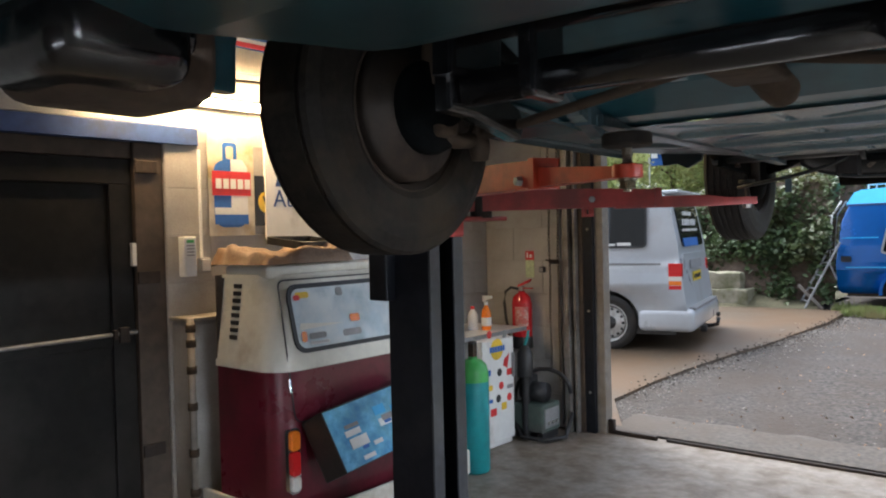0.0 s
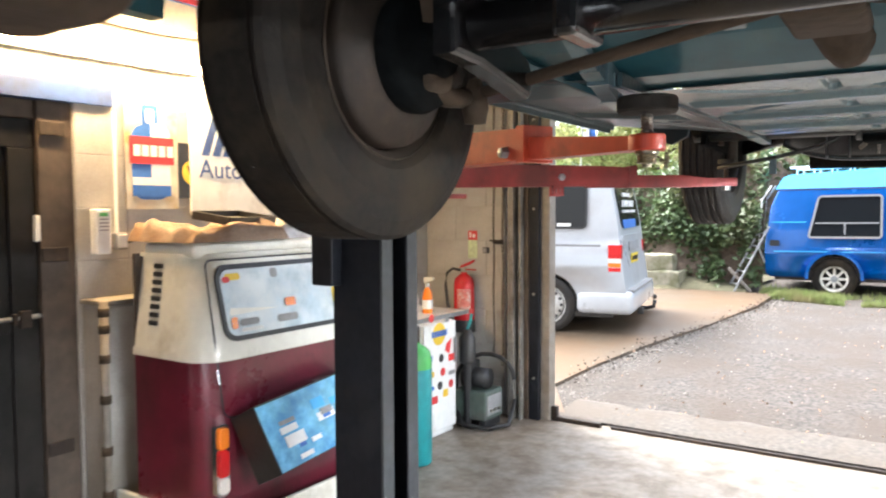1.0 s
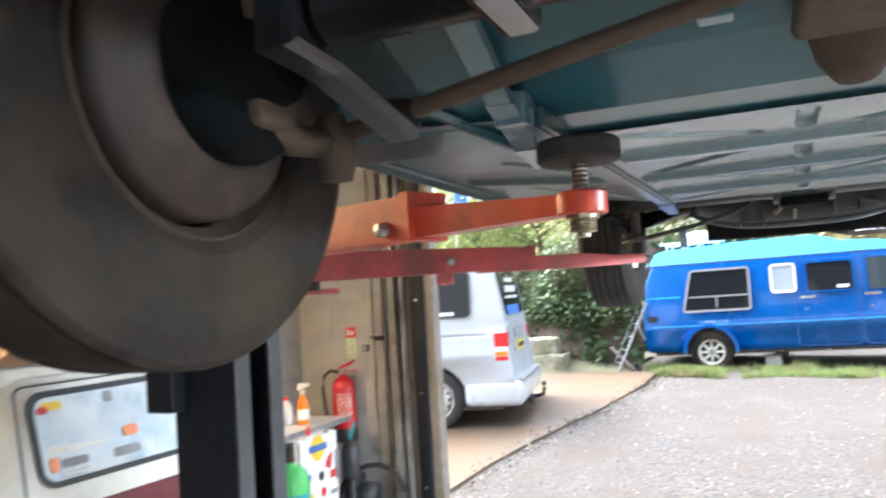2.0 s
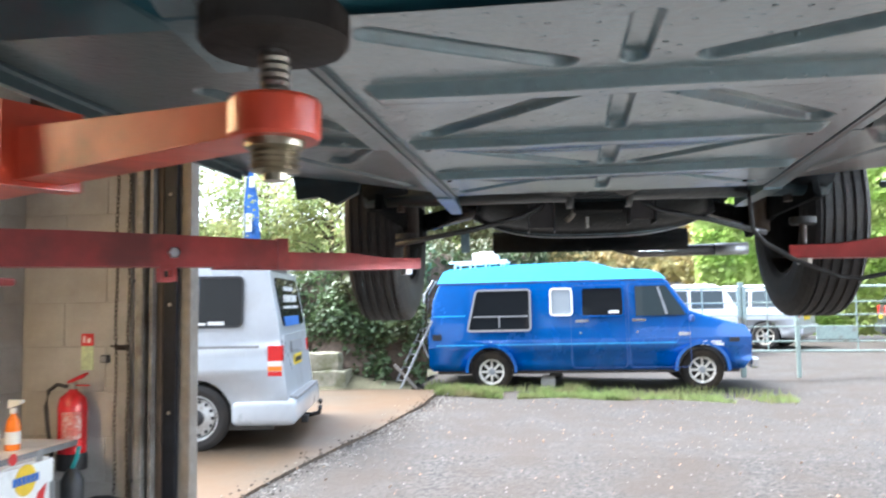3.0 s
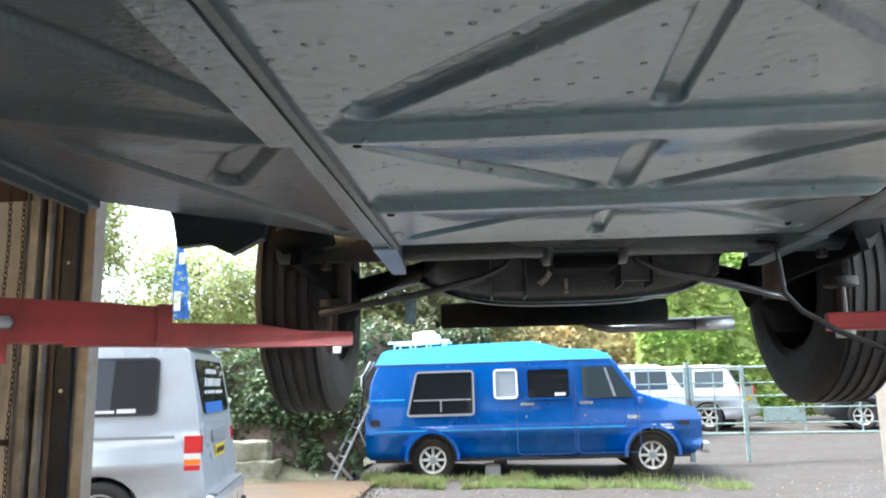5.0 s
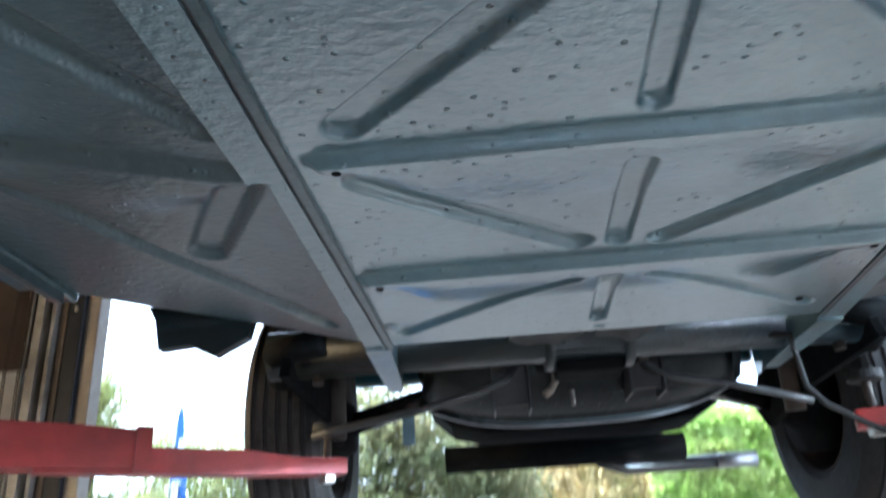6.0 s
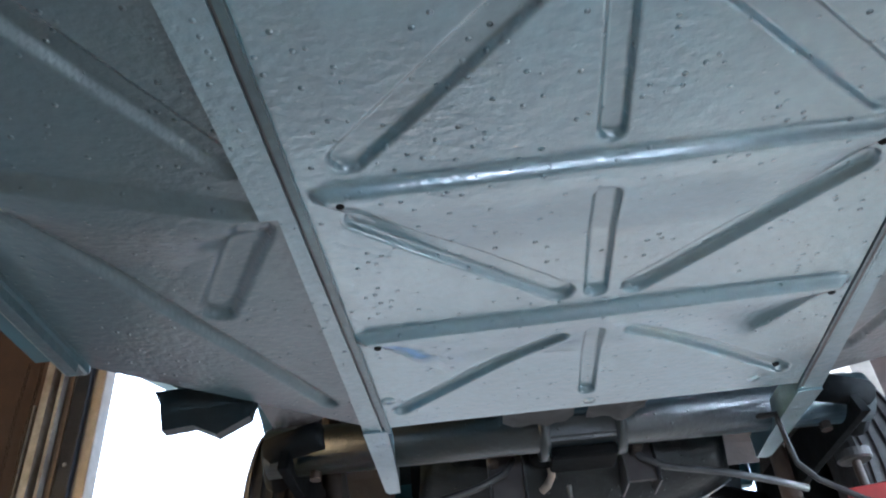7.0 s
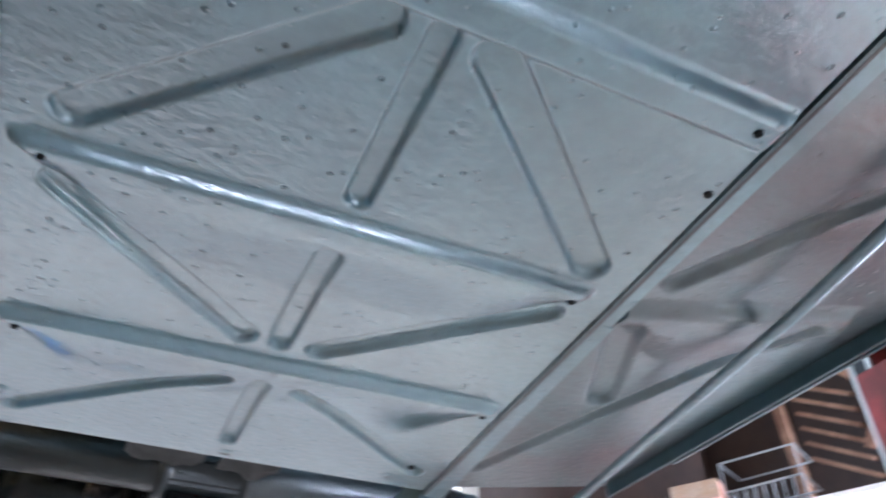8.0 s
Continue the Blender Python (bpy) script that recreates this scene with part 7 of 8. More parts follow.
part("board", box(nb(), (-0.02, -0.06, 0), (0.02, 0.06, 0.5), 0.004), M_JAMB, plank)
part("batten", box(nb(), (0.02, -0.055, 0.3), (0.04, 0.055, 0.36), 0.003), M_JAMBDK, plank)

# field gate and fence of metal rails
def field_gate(x0, x1, uprights, label):
    """A tubular gate hung between x0 and x1 with level rails and thin uprights."""
    g = thing("metal_gate", pose(0, 15.1, 0), label, "gate", "gates across the yard")
    for z in (0.86, 1.02, 1.26, 1.45, 1.66, 1.91):
        r = 0.02 if z in (0.86, 1.91) else 0.012
        part("rail", tube(nb(), [(x0, 0, z), (x1, 0, z)], r, 8), M_GATE, g)
    for x in (x0, x1):
        part("stile", box(nb(), (x - 0.03, -0.03, 0.82), (x + 0.03, 0.03, 1.94), 0.006), M_GATE, g)
    for x in uprights:
        part("upright", tube(nb(), [(x, 0.0, 0.86), (x, 0.0, 1.91)], 0.012, 6), M_GATE, g)
    return g


field_gate(0.35, 2.06, (0.9, 1.47), "grey-green tubular metal gate beside the blue van")
wide = field_gate(2.14, 6.9, (2.5, 3.88, 4.75, 5.6, 6.3), "wide grey-green tubular metal gate across the yard")
part("middle_stile", box(nb(), (2.925, -0.03, 0.82), (2.98, 0.03, 1.94), 0.006), M_GATE, wide)
part("plate", box(nb(), (3.25, -0.012, 1.05), (3.87, 0.012, 1.25), 0.004), M_GATE, wide)
for x in (2.1, 6.98):
    gp = thing("gate_post", pose(x, 15.14, 0.42), "grey-green steel gate post set in the yard", "post", "posts of the gates")
    part("shaft", box(nb(), (-0.04, -0.04, 0), (0.04, 0.04, 1.56), 0.008), M_GATE, gp)
    part("cap", box(nb(), (-0.046, -0.046, 1.56), (0.046, 0.046, 1.58), 0.004), M_GATE, gp)
prop = thing("gate_prop", pose(2.95, 15.05, 0.43), "upright metal drop bolt of the gate", "post")
part("bolt_bar", box(nb(), (-0.03, -0.03, 0.0), (0.03, 0.03, 0.95), 0.006), M_GATE, prop)
part("handle", tube(nb(), [(0.03, 0, 0.8), (0.12, 0, 0.82)], 0.012, 8), M_GATE, prop)


# ---- vehicles in the yard ----


def van_body(pts, half, taper_z, taper, bevel=0.09, seg=4, nose=None):
    """Extrudes a side outline across the width and rounds its edges; above taper_z the sides lean in."""
    bm = nb()
    f = bm.faces.new([bm.verts.new((x, -half, z)) for x, z in pts])
    r = bmesh.ops.extrude_face_region(bm, geom=[f])
    for v in [g for g in r["geom"] if isinstance(g, bmesh.types.BMVert)]:
        v.co.y = half
    es = [e for e in bm.edges if abs(e.verts[0].co.y - e.verts[1].co.y) < 1e-6 and min(e.verts[0].co.z, e.verts[1].co.z) > pts[0][1] + 0.25]
    bmesh.ops.bevel(bm, geom=es, offset=bevel, segments=seg, affect="EDGES", profile=0.6, clamp_overlap=True)
    for k in range(12):
        z = pts[0][1] + 0.08 + 0.11 * k
        bmesh.ops.bisect_plane(bm, geom=bm.verts[:] + bm.edges[:] + bm.faces[:], plane_co=(0, 0, z), plane_no=(0, 0, 1))
    bmesh.ops.recalc_face_normals(bm, faces=bm.faces[:])
    bm.normal_update()
    for f in bm.faces:
        f.smooth = abs(f.normal.y) > 0.8
    for v in bm.verts:
        k = 1.0
        u = v.co.z - taper_z
        k -= taper * (0.5 * (u + math.sqrt(u * u + 0.02)))
        k -= 0.35 * max(0, 0.6 - v.co.z) ** 2
        if nose:
            k -= nose(v.co.x)
        v.co.y *= k
    return bm


def arc(cx, cz, r, z0, n=12):
    a0 = math.asin(max(-1, min(1, (z0 - cz) / r)))
    return [(cx + r * math.cos(a), cz + r * math.sin(a)) for a in [a0 + (math.pi - 2 * a0) * k / n for k in range(n + 1)]][::-1]


def side_plate(name, outline, y, lean, material, parent, thick=0.012, label=""):
    """A plate on the near side of a van (facing -y), leaning with the body; lean is dy/dz about z=1.1."""
    bm = slab(nb(), outline, thick, Matrix(((1, 0, 0, 0), (0, 0, -1, 0), (0, 1, 0, 0), (0, 0, 0, 1))))
    for v in bm.verts:
        v.co.y += y + lean * (v.co.z - 1.1)
    return part(name, bm, material, parent, label)


def side_ring(name, outer, inner, y, lean, material, parent, thick=0.02, label=""):
    bm = ringplate(nb(), outer, inner, thick, Matrix(((1, 0, 0, 0), (0, 0, -1, 0), (0, 1, 0, 0), (0, 0, 0, 1))))
    for v in bm.verts:
        v.co.y += y + lean * (v.co.z - 1.1)
    return part(name, bm, material, parent, label)


def inset(x0, z0, x1, z1, r, d, skew=0.0):
    a = rrect(x0, z0, x1, z1, r)
    b = rrect(x0 + d, z0 + d, x1 - d, z1 - d, max(0.01, r - d))
    f = lambda q: [(x + skew * (z - z0) * (1 if x < (x0 + x1) / 2 else 0), z) for x, z in q]
    return f(a), f(b)


# bright blue camper van, nose towards +x
def blue_van():
    van = thing("panel_van", pose(-0.49, 14.405, 0.39, 0, -0.53, 1.79), "bright blue old panel van camper with a raised light blue roof", "van")
    H = 0.98
    zb = 0.3
    pts = [(-2.42, zb + 0.06)] + [(-2.36, zb)] + arc(-1.46, 0.31, 0.36, zb) + arc(1.665, 0.31, 0.36, zb) + [(2.25, zb), (2.36, zb + 0.14), (2.38, 0.8), (2.3, 0.93), (1.72, 1.1), (1.52, 1.17), (1.22, 1.62), (1.15, 1.66), (-2.25, 1.66), (-2.36, 1.4), (-2.44, 0.8)]
    part("body", van_body(pts, H, 0.85, 0.13, 0.08), M_BLUE, van, "bright blue steel body", smooth=False)
    # raised roof
    top = [(-2.3, 1.655), (1.2, 1.655), (1.12, 1.74), (0.95, 1.8), (0.45, 1.83), (0.25, 1.9), (0.05, 1.95), (-1.1, 1.93), (-2.1, 1.88), (-2.2, 1.84)]
    bm = nb()
    f = bm.faces.new([bm.verts.new((x, -0.86, z)) for x, z in top])
    r = bmesh.ops.extrude_face_region(bm, geom=[f])
    for v in [g for g in r["geom"] if isinstance(g, bmesh.types.BMVert)]:
        v.co.y = 0.86
    for v in bm.verts:
        v.co.y *= 1 - 0.55 * max(0, v.co.z - 1.66)
    part("roof", bm, M_LTBLUE, van, "light blue raised fibreglass roof")
    bm = box(nb(), (-2.28, -0.885, 1.635), (1.16, -0.865, 1.665), 0.004)
    part("rain_gutter", bm, M_BLUERSJ, van)
    yl, ln = -0.985, 0.125

    def window(x0, z0, x1, z1, glass_mat, frame_mat, d=0.03, skew=0.0, label=""):
        o, i = inset(x0, z0, x1, z1, 0.06, d, skew)
        w = side_ring("window", o, i, yl - 0.004, ln, frame_mat, van, 0.018, label)
        side_plate("pane", i, yl + 0.004, ln, glass_mat, w, 0.008)
        return w

    w = window(-1.83, 0.9, -0.83, 1.55, M_GLASSDK, M_GREY, 0.03, 0.22, "dark side window with a grey frame")
    side_plate("glazing_bar", [(-1.72, 1.12), (-0.88, 1.12), (-0.88, 1.14), (-1.72, 1.14)], yl - 0.008, ln, M_GREY, w)
    side_plate("glazing_bar", [(-1.33, 0.96), (-1.31, 0.96), (-1.31, 1.12), (-1.33, 1.12)], yl - 0.008, ln, M_GREY, w)
    window(-0.55, 1.12, -0.2, 1.55, M_GLASSPALE, M_WHITE, 0.03, 0, "small window with a bright frame")
    window(-0.08, 1.1, 0.56, 1.55, M_GLASSDK, M_BLUE, 0.02)
    side_plate("sticker", [(0.33, 1.15), (0.48, 1.15), (0.48, 1.19), (0.33, 1.19)], yl - 0.012, ln, M_WHITE, van)
    # cab window, cut to the slope of the windscreen
    o = [(0.73, 1.1), (1.46, 1.1), (1.4, 1.21), (1.18, 1.55), (0.73, 1.55)]
    side_plate("cab_window", o, yl + 0.002, ln, M_GLASSMID, van, 0.012)
    side_plate("quarterlight_bar", [(1.16, 1.12), (1.2, 1.12), (1.08, 1.53), (1.05, 1.53)], yl - 0.01, ln, M_ZINC, van)
    # windscreen
    bm = nb()
    sheet(bm, [(1.535, -0.82, 1.175), (1.535, 0.82, 1.175), (1.245, 0.78, 1.62), (1.245, -0.78, 1.62)])
    bmesh.ops.solidify(bm, geom=bm.faces[:], thickness=0.012)
    part("windscreen", bm, M_GLASSMID, van)
    for nm, x0, x1 in (("side_door", -0.24, 0.585), ("cab_door", 0.615, 1.5)):
        o, i = inset(x0, zb + 0.04, x1, 1.58, 0.07, 0.008)
        d = side_ring(nm, o, i, yl - 0.0015, ln, M_BLUERSJ, van, 0.004)
        hx = x0 + 0.07 if nm == "side_door" else x0 + 0.05
        side_plate("handle", rrect(hx, 1.02, hx + 0.2, 1.06, 0.012), yl - 0.02, ln, M_CHROME, d, 0.02, "chrome door handle")
        side_plate("lock", rrect(hx + 0.06, 0.85, hx + 0.09, 0.88, 0.008), yl - 0.006, ln, M_CHROME, d)
    side_plate("swage_line", [(-2.3, 0.69), (1.3, 0.69), (1.3, 0.705), (-2.3, 0.705)], -0.99, 0.0, M_LTBLUE, van, 0.006)
    side_plate("swage_line", [(-2.35, 1.14), (-1.85, 1.14), (-1.85, 1.155), (-2.35, 1.155)], yl - 0.002, ln, M_LTBLUE, van, 0.006)
    for cx in (-1.46, 1.665):
        o = arc(cx, 0.31, 0.4, zb - 0.02, 14)
        i = arc(cx, 0.31, 0.355, zb - 0.02, 14)
        bm = nb()
        lo, hi = [], []
        for y, dst in ((-1.01, lo), (-0.93, hi)):
            dst += [[bm.verts.new((x, y, z)) for x, z in o], [bm.verts.new((x, y, z)) for x, z in i]]
        for k in range(14):
            bm.faces.new((lo[0][k], lo[0][k + 1], lo[1][k + 1], lo[1][k]))
            bm.faces.new((lo[0][k], lo[0][k + 1], hi[0][k + 1], hi[0][k]))
            bm.faces.new((lo[1][k], lo[1][k + 1], hi[1][k + 1], hi[1][k]))
        part("wheel_arch", bm, M_BLUE, van)
        road_wheel(van, pose(cx, -0.86, 0.285, 90, 0, 0), 0.31, 0.2, 0.19, 3, 8, M_ALLOY, rubber=M_RUBBERBROWN)
        road_wheel(van, pose(cx, 0.86, 0.285, -90, 0, 0), 0.31, 0.2, 0.19, 3, 8, M_ALLOY)
    bm = box(nb(), (-2.3, -0.9, 0.25), (2.2, 0.9, 0.62))
    part("underbody", bm, M_BLACK, van)
    bm = box(nb(), (2.36, -0.95, 0.3), (2.47, 0.95, 0.46), 0.03, seg=3)
    part("front_bumper", bm, M_CHROME, van, "chrome front bumper")
    bm = box(nb(), (2.365, -0.85, 0.52), (2.4, 0.85, 0.86), 0.02)
    part("grille", bm, M_GREY, van)
    for y in (-0.72, 0.72):
        part("headlight", lathe(nb(), [(0, 0.03), (0.07, 0.02), (0.09, 0.0)], 20, pose(2.4, y, 0.7, 0, 90)), M_TAIL_W, van)
    side_plate("side_marker", rrect(2.06, 0.7, 2.2, 0.76, 0.01), -0.99, 0.0, M_DARKPL, van, 0.012)
    side_plate("side_marker", rrect(-2.36, 0.78, -2.22, 0.87, 0.01), -0.99, 0.0, M_DARKPL, van, 0.012)
    bm = nb()
    mm = Matrix(((1, 0, 0, 0), (0, 0, -1, -0.987), (0, 1, 0, 0), (0, 0, 0, 1)))
    letters_bar(bm, mm, 1.68, 1.95, 0.69, 0.025, 9, 0.15, 2)
    letters_bar(bm, mm, 1.66, 1.98, 0.645, 0.035, 10, 0.12, 4)
    part("sticker_bars", bm, M_WHITE, van)
    bm = nb()
    letters_bar(bm, mm, 1.34, 1.52, 0.8, 0.05, 4, 0.2, 5)
    part("badge", bm, M_CHROME, van)
    # wing mirror, roof rack rails and a white roof fan
    bm = box(nb(), (1.5, -1.1, 1.0), (1.56, -0.98, 1.1), 0.02)
    part("wing_mirror", bm, M_BLUERSJ, van)
    rack = nb()
    for y in (-0.45, 0.3):
        tube(rack, [(-2.15, y, 2.0), (-1.2, y, 2.02)], 0.018, 6)
        for x in (-2.05, -1.8, -1.55, -1.3):
            tube(rack, [(x, y, 1.86), (x, y, 2.02)], 0.014, 6)
    for x in (-2.1, -1.85, -1.6, -1.35, -1.22):
        tube(rack, [(x, -0.45, 2.01), (x, 0.3, 2.01)], 0.014, 6)
    part("roof_rack", rack, M_WHITE, van, "white tubular roof rack")
    for lo, hi in (((-1.78, -0.35, 2.03), (-1.62, -0.1, 2.16)), ((-1.58, -0.3, 2.03), (-1.36, 0.1, 2.13)), ((-1.7, -0.05, 2.03), (-1.45, 0.25, 2.2))):
        part("roof_vent", box(nb(), lo, hi, 0.025, seg=3), M_WHITE, van, "white plastic roof vent")
    # rear ladder on the tail
    bm = nb()
    for y in (-0.85, -0.5):
        tube(bm, [(-2.36, y, 1.72), (-2.5, y, 1.5), (-2.55, y, 0.75), (-2.45, y, 0.5)], 0.014, 6)
    for z in (0.75, 1.0, 1.25, 1.5):
        tube(bm, [(-2.53, -0.85, z), (-2.53, -0.5, z)], 0.012, 6)
    part("tail_ladder", bm, M_WHITE, van, "white tail ladder")
    return van


blue_van()


# silver panel van with its tail to the yard; nose towards -x in its own frame
def silver_van():
    van = thing("transporter_van", Matrix.Translation((-3.495, 8.985, 0.268)) @ pose(0, 0, 0, 0, 0, 12.0) @ Matrix.Scale(1.035, 4), "silver modern van with a tow bar parked on the apron", "van")
    H, ym = 0.92, 0.95
    zb = 0.26
    pts = [(0.0, 0.5), (-0.02, 0.3), (-0.45, zb)] + arc(-0.9, 0.33, 0.37, zb)[::-1] + [(-1.6, zb), (-3.4, zb)] + arc(-3.95, 0.33, 0.4, zb)[::-1] + [(-4.55, zb), (-4.72, 0.5), (-4.7, 0.85), (-4.5, 1.02), (-3.75, 1.2), (-3.0, 1.72), (-2.6, 1.84), (-0.6, 1.85), (-0.3, 1.83), (-0.2, 1.76), (-0.1, 1.25), (-0.06, 0.9)]
    bm = van_body(pts, H, 0.95, 0.11, 0.07)
    for v in bm.verts:
        v.co.y += ym
    part("body", bm, M_SILVER, van, "silver steel body")
    yl, ln = ym - H - 0.002, 0.1

    def sp(name, o, mat_, dy=0.0, th=0.012, label="", lean=ln, parent=van):
        return side_plate(name, o, yl + dy, lean, mat_, parent, th, label)

    for x0, x1 in ((-1.7, -0.44), (-3.0, -1.85)):
        o, i = inset(x0, 1.2, x1, 1.71, 0.06, 0.02)
        w = side_ring("window", o, i, yl - 0.002, ln, M_DARKPL, van, 0.008)
        sp("pane", i, M_GLASSDK, 0.0, 0.006, "", ln, w)
    bm = nb()
    for k, (a, b) in enumerate(((-1.3, -1.08), (-1.06, -0.98), (-0.96, -0.8), (-0.78, -0.62))):
        bm = slab(nb(), rect(a, 1.228, b, 1.252 + 0.012 * (k % 2)), 0.002, Matrix(((1, 0, 0, 0), (0, 0, -1, yl - 0.006), (0, 1, 0, 0), (0, 0, 0, 1))))
        part("window_writing", bm, M_WHITE, van)
    sp("rubbing_strip", [(-3.4, 1.0), (-0.28, 1.0), (-0.28, 1.025), (-3.4, 1.025)], M_GREY, -0.004, 0.012, "", 0.0)
    # tail: glass, lamps, plate, bumper
    T = Matrix(((0, 0, 1, 0), (1, 0, 0, 0), (0, 1, 0, 0), (0, 0, 0, 1)))

    def tail(name, o, mat_, x=-0.0, th=0.015, label="", parent=van):
        bm = slab(nb(), o, th, T)
        for v in bm.verts:
            z = v.co.z
            base = -0.06 - max(0, (z - 0.9)) * 0.12 if z < 1.25 else -0.102 - (z - 1.25) * 0.2
            v.co.x += base + x
        return part(name, bm, mat_, parent, label)

    tail("tail_window", rrect(ym - 0.68, 1.2, ym + 0.68, 1.7, 0.08), M_GLASSDK, 0.0, 0.02)
    bm = nb()
    rnd = random.Random(6)
    for z, h, w in ((1.57, 0.045, 0.5), (1.45, 0.075, 0.8), (1.38, 0.03, 0.9)):
        for k in range(7):
            a = ym - 0.1 - w / 2 + (w + 0.1) / 7 * k
            bm = slab(nb(), rect(a, z, a + (w + 0.1) / 7 * (0.8 if k % 3 else 0.62), z + h), 0.002, T @ Matrix.Translation((0, 0, -0.1 - (z - 1.25) * 0.2 + 0.022)))
            part("window_writing", bm, M_WHITE, van)
    tail("window_poster", [(ym - 0.6, 1.2), (ym + 0.3, 1.2), (ym + 0.3, 1.3), (ym - 0.6, 1.3)], M_SIGNBLUE, 0.015, 0.01)
    tail("tail_gate", rrect(ym - 0.74, 0.5, ym + 0.74, 1.12, 0.05), M_SILVER, 0.0, 0.012)
    tail("plate_recess", rrect(ym - 0.36, 0.93, ym + 0.36, 1.04, 0.02), M_GREY, 0.012, 0.008)
    tail("number_plate", rrect(ym - 0.26, 0.78, ym + 0.26, 0.89, 0.008), M_PLATE, 0.014, 0.008, "yellow number plate")
    for k in range(7):
        bm = nb()
        letters_bar(bm, T @ Matrix.Translation((0, 0, -0.035)), ym - 0.22 + 0.063 * k, ym - 0.157 + 0.063 * k, 0.81, 0.05, 1, 0.3, 9)
        part("plate_bar", bm, M_DARKPL, van)
    for k in (-1, 1):
        y0, y1 = (yl + 0.004, yl + 0.1) if k < 0 else (2 * ym - yl - 0.14, 2 * ym - yl - 0.05)
        lamp = new("tail_lamp")
        lamp.parent = van
        for z0_, z1_, mm in ((0.72, 0.77, M_TAIL_R), (0.769, 0.82, M_TAIL_O), (0.819, 0.87, M_TAIL_W), (0.869, 1.02, M_TAIL_R)):
            bm = box(nb(), (-0.2, y0, z0_), (-0.055, y1, z1_), 0.004)
            part("lens", bm, mm, lamp)
    bm = box(nb(), (-0.56, yl - 0.012, 0.24), (0.08, 2 * ym - yl + 0.012, 0.5), 0.07, seg=5)
    part("rear_bumper", bm, M_SILVER, van, smooth=True)
    bm = box(nb(), (-0.12, ym - 0.8, 0.48), (0.075, ym + 0.8, 0.515), 0.01)
    part("bumper_step", bm, M_GREY, van)
    bm = box(nb(), (-0.42, ym - 0.75, 1.82), (-0.1, ym + 0.75, 1.86), 0.015)
    part("roof_spoiler", bm, M_SILVER, van)
    bm = tube(nb(), [(-0.1, ym, 0.22), (0.1, ym, 0.22), (0.19, ym, 0.24), (0.2, ym, 0.32)], 0.025, 10)
    lathe(bm, [(0, 0.03), (0.02, 0.024), (0.028, 0.0), (0.02, -0.024), (0, -0.03)], 14, pose(0.2, ym, 0.36))
    part("tow_ball", bm, M_BLACK, van, smooth=True)
    bm = box(nb(), (0.03, ym - 0.25, 0.17), (0.1, ym - 0.17, 0.25), 0.01)
    part("tow_socket", bm, M_DARKPL, van)
    for cx in (-0.9, -3.95):
        for y, r in ((yl + 0.095, 90), (2 * ym - yl - 0.095, -90)):
            wh = road_wheel(van, pose(cx, y, 0.325, r, 0, 0), 0.325, 0.2, 0.215, 3, 0, M_WHEELSTEEL)
            for k in range(14):
                a = 2 * math.pi * k / 14
                bm = lathe(nb(), [(0, 0.004), (0.017, 0.003), (0.019, 0)], 8, Matrix.Translation((0.165 * math.cos(a), 0.165 * math.sin(a), 0.063)))
                part("vent_hole", bm, M_DARKPL, wh)
            part("centre_cap", lathe(nb(), [(0, 0.088), (0.04, 0.086), (0.075, 0.07), (0.08, 0.05)], 20), M_DARKPL, wh)
    bm = box(nb(), (-4.5, yl + 0.06, 0.2), (-0.15, 2 * ym - yl - 0.06, 0.55))
    part("underbody", bm, M_BLACK, van)
    return van


silver_van()


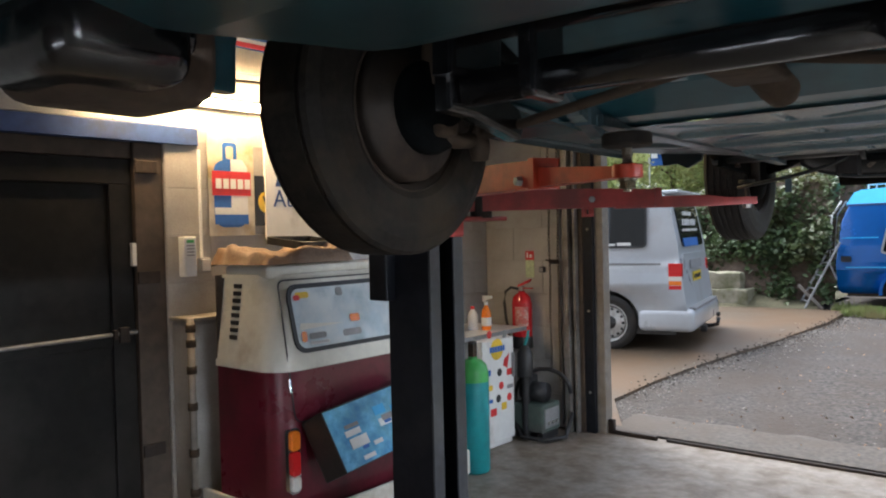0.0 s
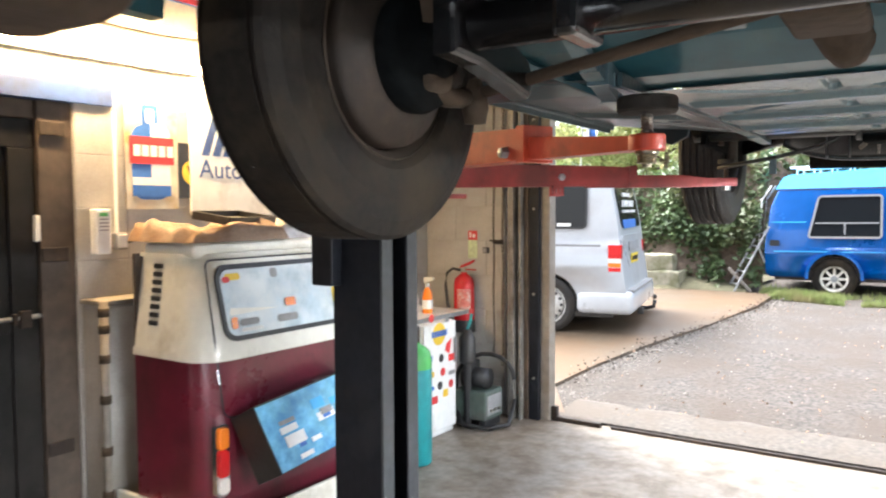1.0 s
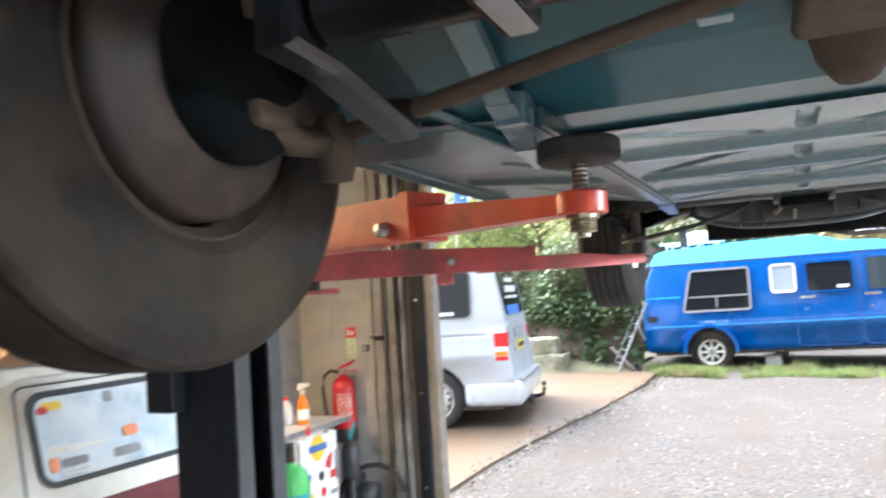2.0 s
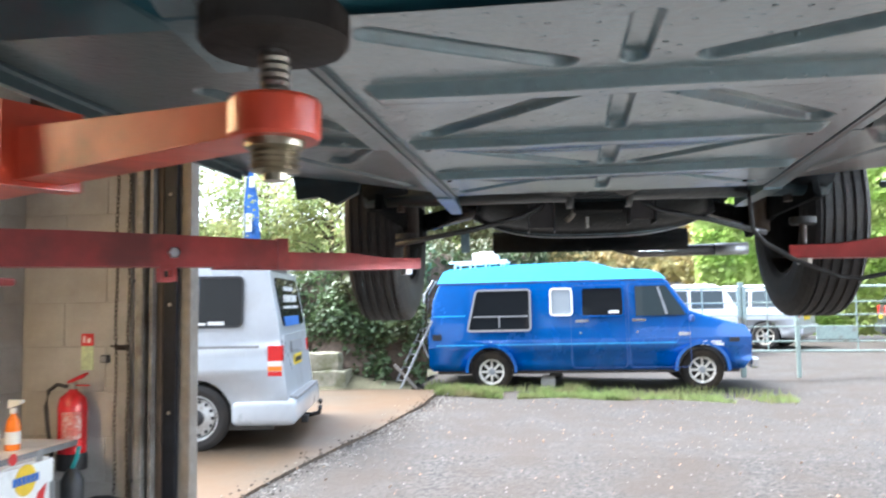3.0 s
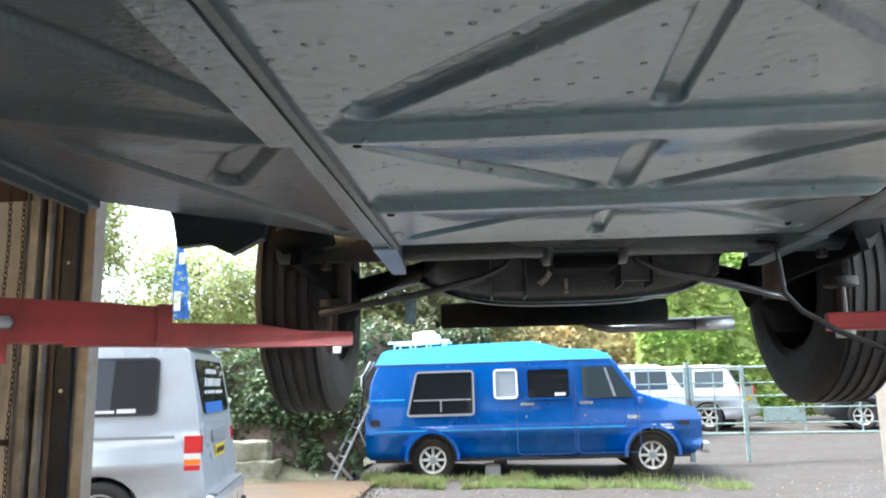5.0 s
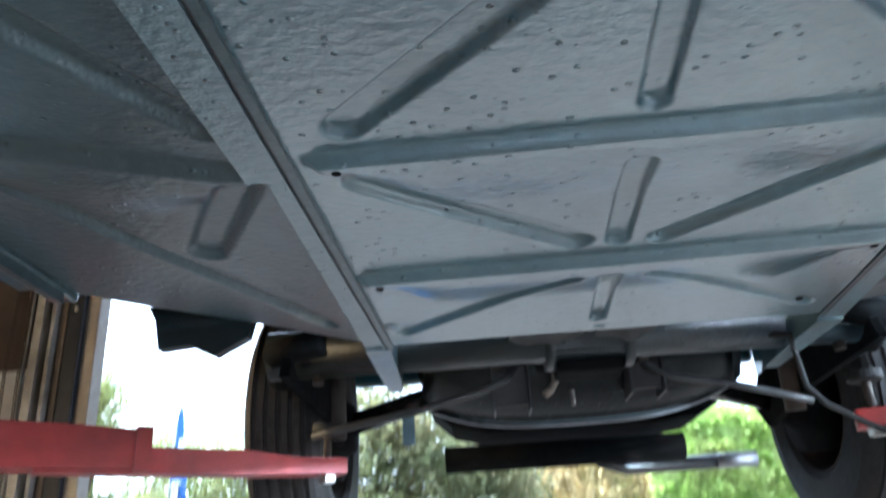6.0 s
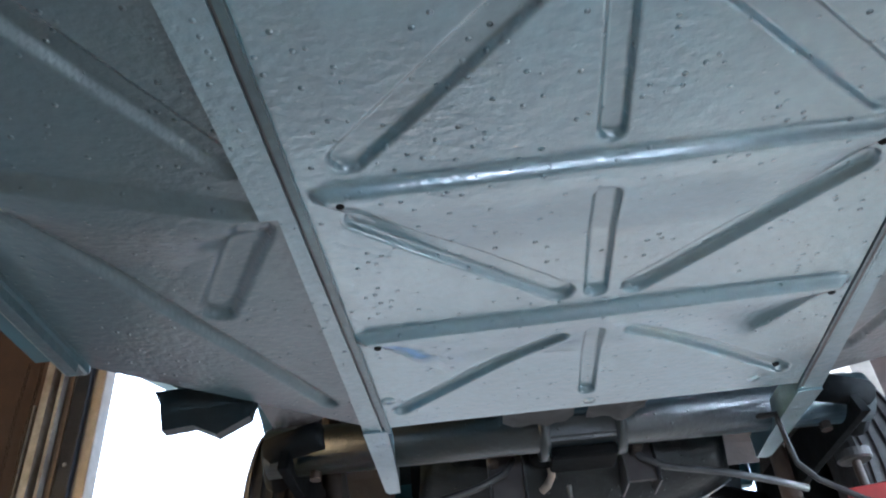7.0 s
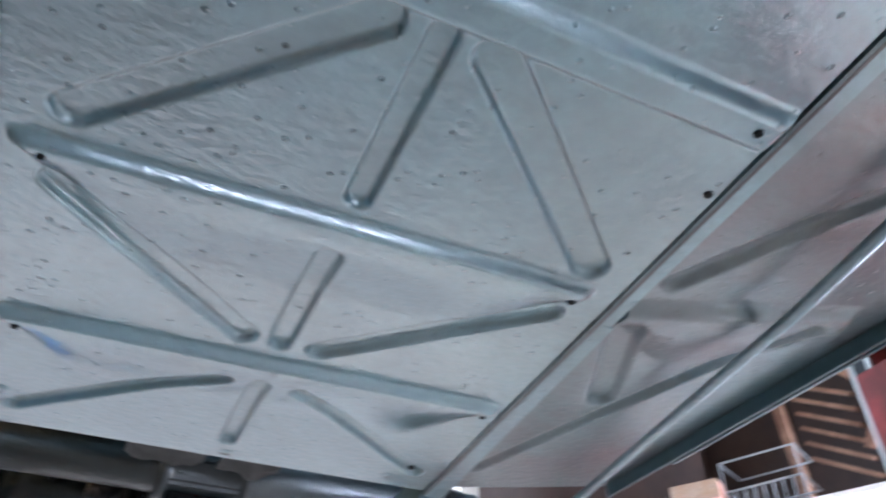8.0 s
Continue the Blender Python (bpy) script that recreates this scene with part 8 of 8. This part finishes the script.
# white cars behind the gate
def far_car(x, y, rz, material, label):
    car = thing("car", Matrix.Translation((x, y, ground_z(x, y) - 0.005)) @ pose(0, 0, 0, 0, 0, rz), label, "car")
    zb = 0.3
    pts = [(-2.1, 0.45), (-2.0, zb)] + arc(-1.3, 0.33, 0.38, zb) + arc(1.3, 0.33, 0.38, zb) + [(1.95, zb), (2.1, 0.5), (2.1, 0.8), (1.9, 0.92), (1.0, 1.02), (0.45, 1.5), (0.3, 1.58), (-1.5, 1.6), (-1.75, 1.5), (-2.05, 1.0)]
    part("body", van_body(pts, 0.88, 0.95, 0.22, 0.07, 3), material, car)
    for s in (-1, 1):
        for a, b in ((-1.7, -1.0), (-0.92, -0.1), (-0.02, 0.62)):
            o = [(a, 1.05), (b, 1.05), (min(b, 0.45 if b > 0.3 else b), 1.45), (a, 1.45)]
            bm = slab(nb(), o, 0.02, Matrix(((1, 0, 0, 0), (0, 0, s, 0), (0, 1, 0, 0), (0, 0, 0, 1))))
            for v in bm.verts:
                v.co.y += s * (0.862 - 0.195 * (v.co.z - 0.95))
            part("window", bm, M_GLASSMID, car)
    bm = nb()
    sheet(bm, [(1.0, -0.78, 1.03), (1.0, 0.78, 1.03), (0.47, 0.7, 1.5), (0.47, -0.7, 1.5)])
    bmesh.ops.solidify(bm, geom=bm.faces[:], thickness=0.03)
    part("windscreen", bm, M_GLASSPALE, car)
    for cx in (-1.3, 1.3):
        for s in (-1, 1):
            road_wheel(car, pose(cx, s * 0.8, 0.33, -90 * s, 0, 0), 0.33, 0.2, 0.21, 2, 6, M_ALLOY)
    for s in (-1, 1):
        part("headlight", box(nb(), (2.02, s * 0.6 - 0.15, 0.66), (2.12, s * 0.6 + 0.15, 0.8), 0.03), M_TAIL_W, car)
    part("number_plate", box(nb(), (-2.1, -0.26, 0.72), (-2.07, 0.26, 0.83), 0.004), M_PLATE, car, "yellow number plate")
    part("rear_bumper", box(nb(), (-2.17, -0.84, 0.36), (-1.98, 0.84, 0.6), 0.05, seg=3), material, car)
    bm = nb()
    sheet(bm, [(-2.035, -0.68, 1.06), (-2.035, 0.68, 1.06), (-1.79, 0.6, 1.47), (-1.79, -0.6, 1.47)])
    bmesh.ops.solidify(bm, geom=bm.faces[:], thickness=0.03)
    part("rear_window", bm, M_GLASSMID, car)
    for s in (-1, 1):
        part("tail_lamp", box(nb(), (-2.08, s * 0.74 - 0.09, 0.78), (-1.95, s * 0.74 + 0.09, 1.04), 0.03), M_TAIL_R, car)
        part("door_mirror", box(nb(), (0.5, s * 0.93 - 0.07, 1.0), (0.6, s * 0.93 + 0.07, 1.14), 0.03), material, car)
    part("underbody", box(nb(), (-1.9, -0.8, 0.22), (1.9, 0.8, 0.5)), M_BLACK, car)
    return car


far_car(0.85, 20.3, 184, M_WHITECAR, "white car parked beyond the blue van")
far_car(3.2, 23.1, 152, M_SILVERLT, "pale silver estate car parked behind the gate")
far_car(8.9, 22.0, -14, M_DARKCAR, "dark grey car parked behind the gate")


# ---- blocks of the white walls ----
def blockwork(wall, axis, fixed, a0, a1, z0, z1, facing, skip=()):
    """Lays painted blocks along a wall; whole blocks share one mesh."""
    cache = {}
    row = 0
    z = z0
    while z < z1 - 0.03:
        h = min(BLOCK_H, z1 - z)
        a = a0 - (BLOCK_L / 2 if row % 2 else 0)
        while a < a1 - 0.02:
            b0, b1 = max(a, a0), min(a + BLOCK_L, a1)
            key = (round(b1 - b0, 3), round(h, 3))
            if b1 - b0 > 0.04:
                if key not in cache:
                    bm = nb()
                    l2, t = key[0] - 0.004, 0.0115
                    box(bm, (0, 0, 0), (l2, t, key[1] - 0.004), 0.0025, seg=1)
                    me = bpy.data.meshes.new("block")
                    bm.to_mesh(me)
                    bm.free()
                    me.materials.append(M_BLOCK)
                    cache[key] = me
                ob = new("block", cache[key])
                if axis == "y":
                    ob.matrix_world = Matrix.Translation((fixed, b0, z)) @ pose(0, 0, 0, 0, 0, 90) if facing < 0 else Matrix.Translation((fixed, b1, z)) @ pose(0, 0, 0, 0, 0, -90)
                else:
                    ob.matrix_world = Matrix.Translation((b0, fixed, z)) if facing > 0 else Matrix.Translation((b1, fixed, z)) @ pose(0, 0, 0, 0, 0, 180)
                ob.parent = wall
            a += BLOCK_L
        z += BLOCK_H
        row += 1


blockwork(wall_left, "y", WX0 - 0.016, 2.922, WY1, 0.04 - BLOCK_H + 0.26, WHITE_TOP, 1)
blockwork(wall_left_over, "y", WX0 - 0.016, WY0, 2.92, 2.455, WHITE_TOP, 1)
blockwork(wall_left_near, "y", WX0 - 0.016, WY0, 1.2, 0.04, 2.443, 1)
blockwork(wall_front, "x", WY1, WX0, -3.414, 0.005, WHITE_TOP, 1)
blockwork(wall_front_r, "x", WY1, JAMB_R + 0.12, WX1, 0.005, WHITE_TOP, 1)
blockwork(wall_right, "y", WX1 + 0.016, WY0, WY1, 0.005, WHITE_TOP, -1)
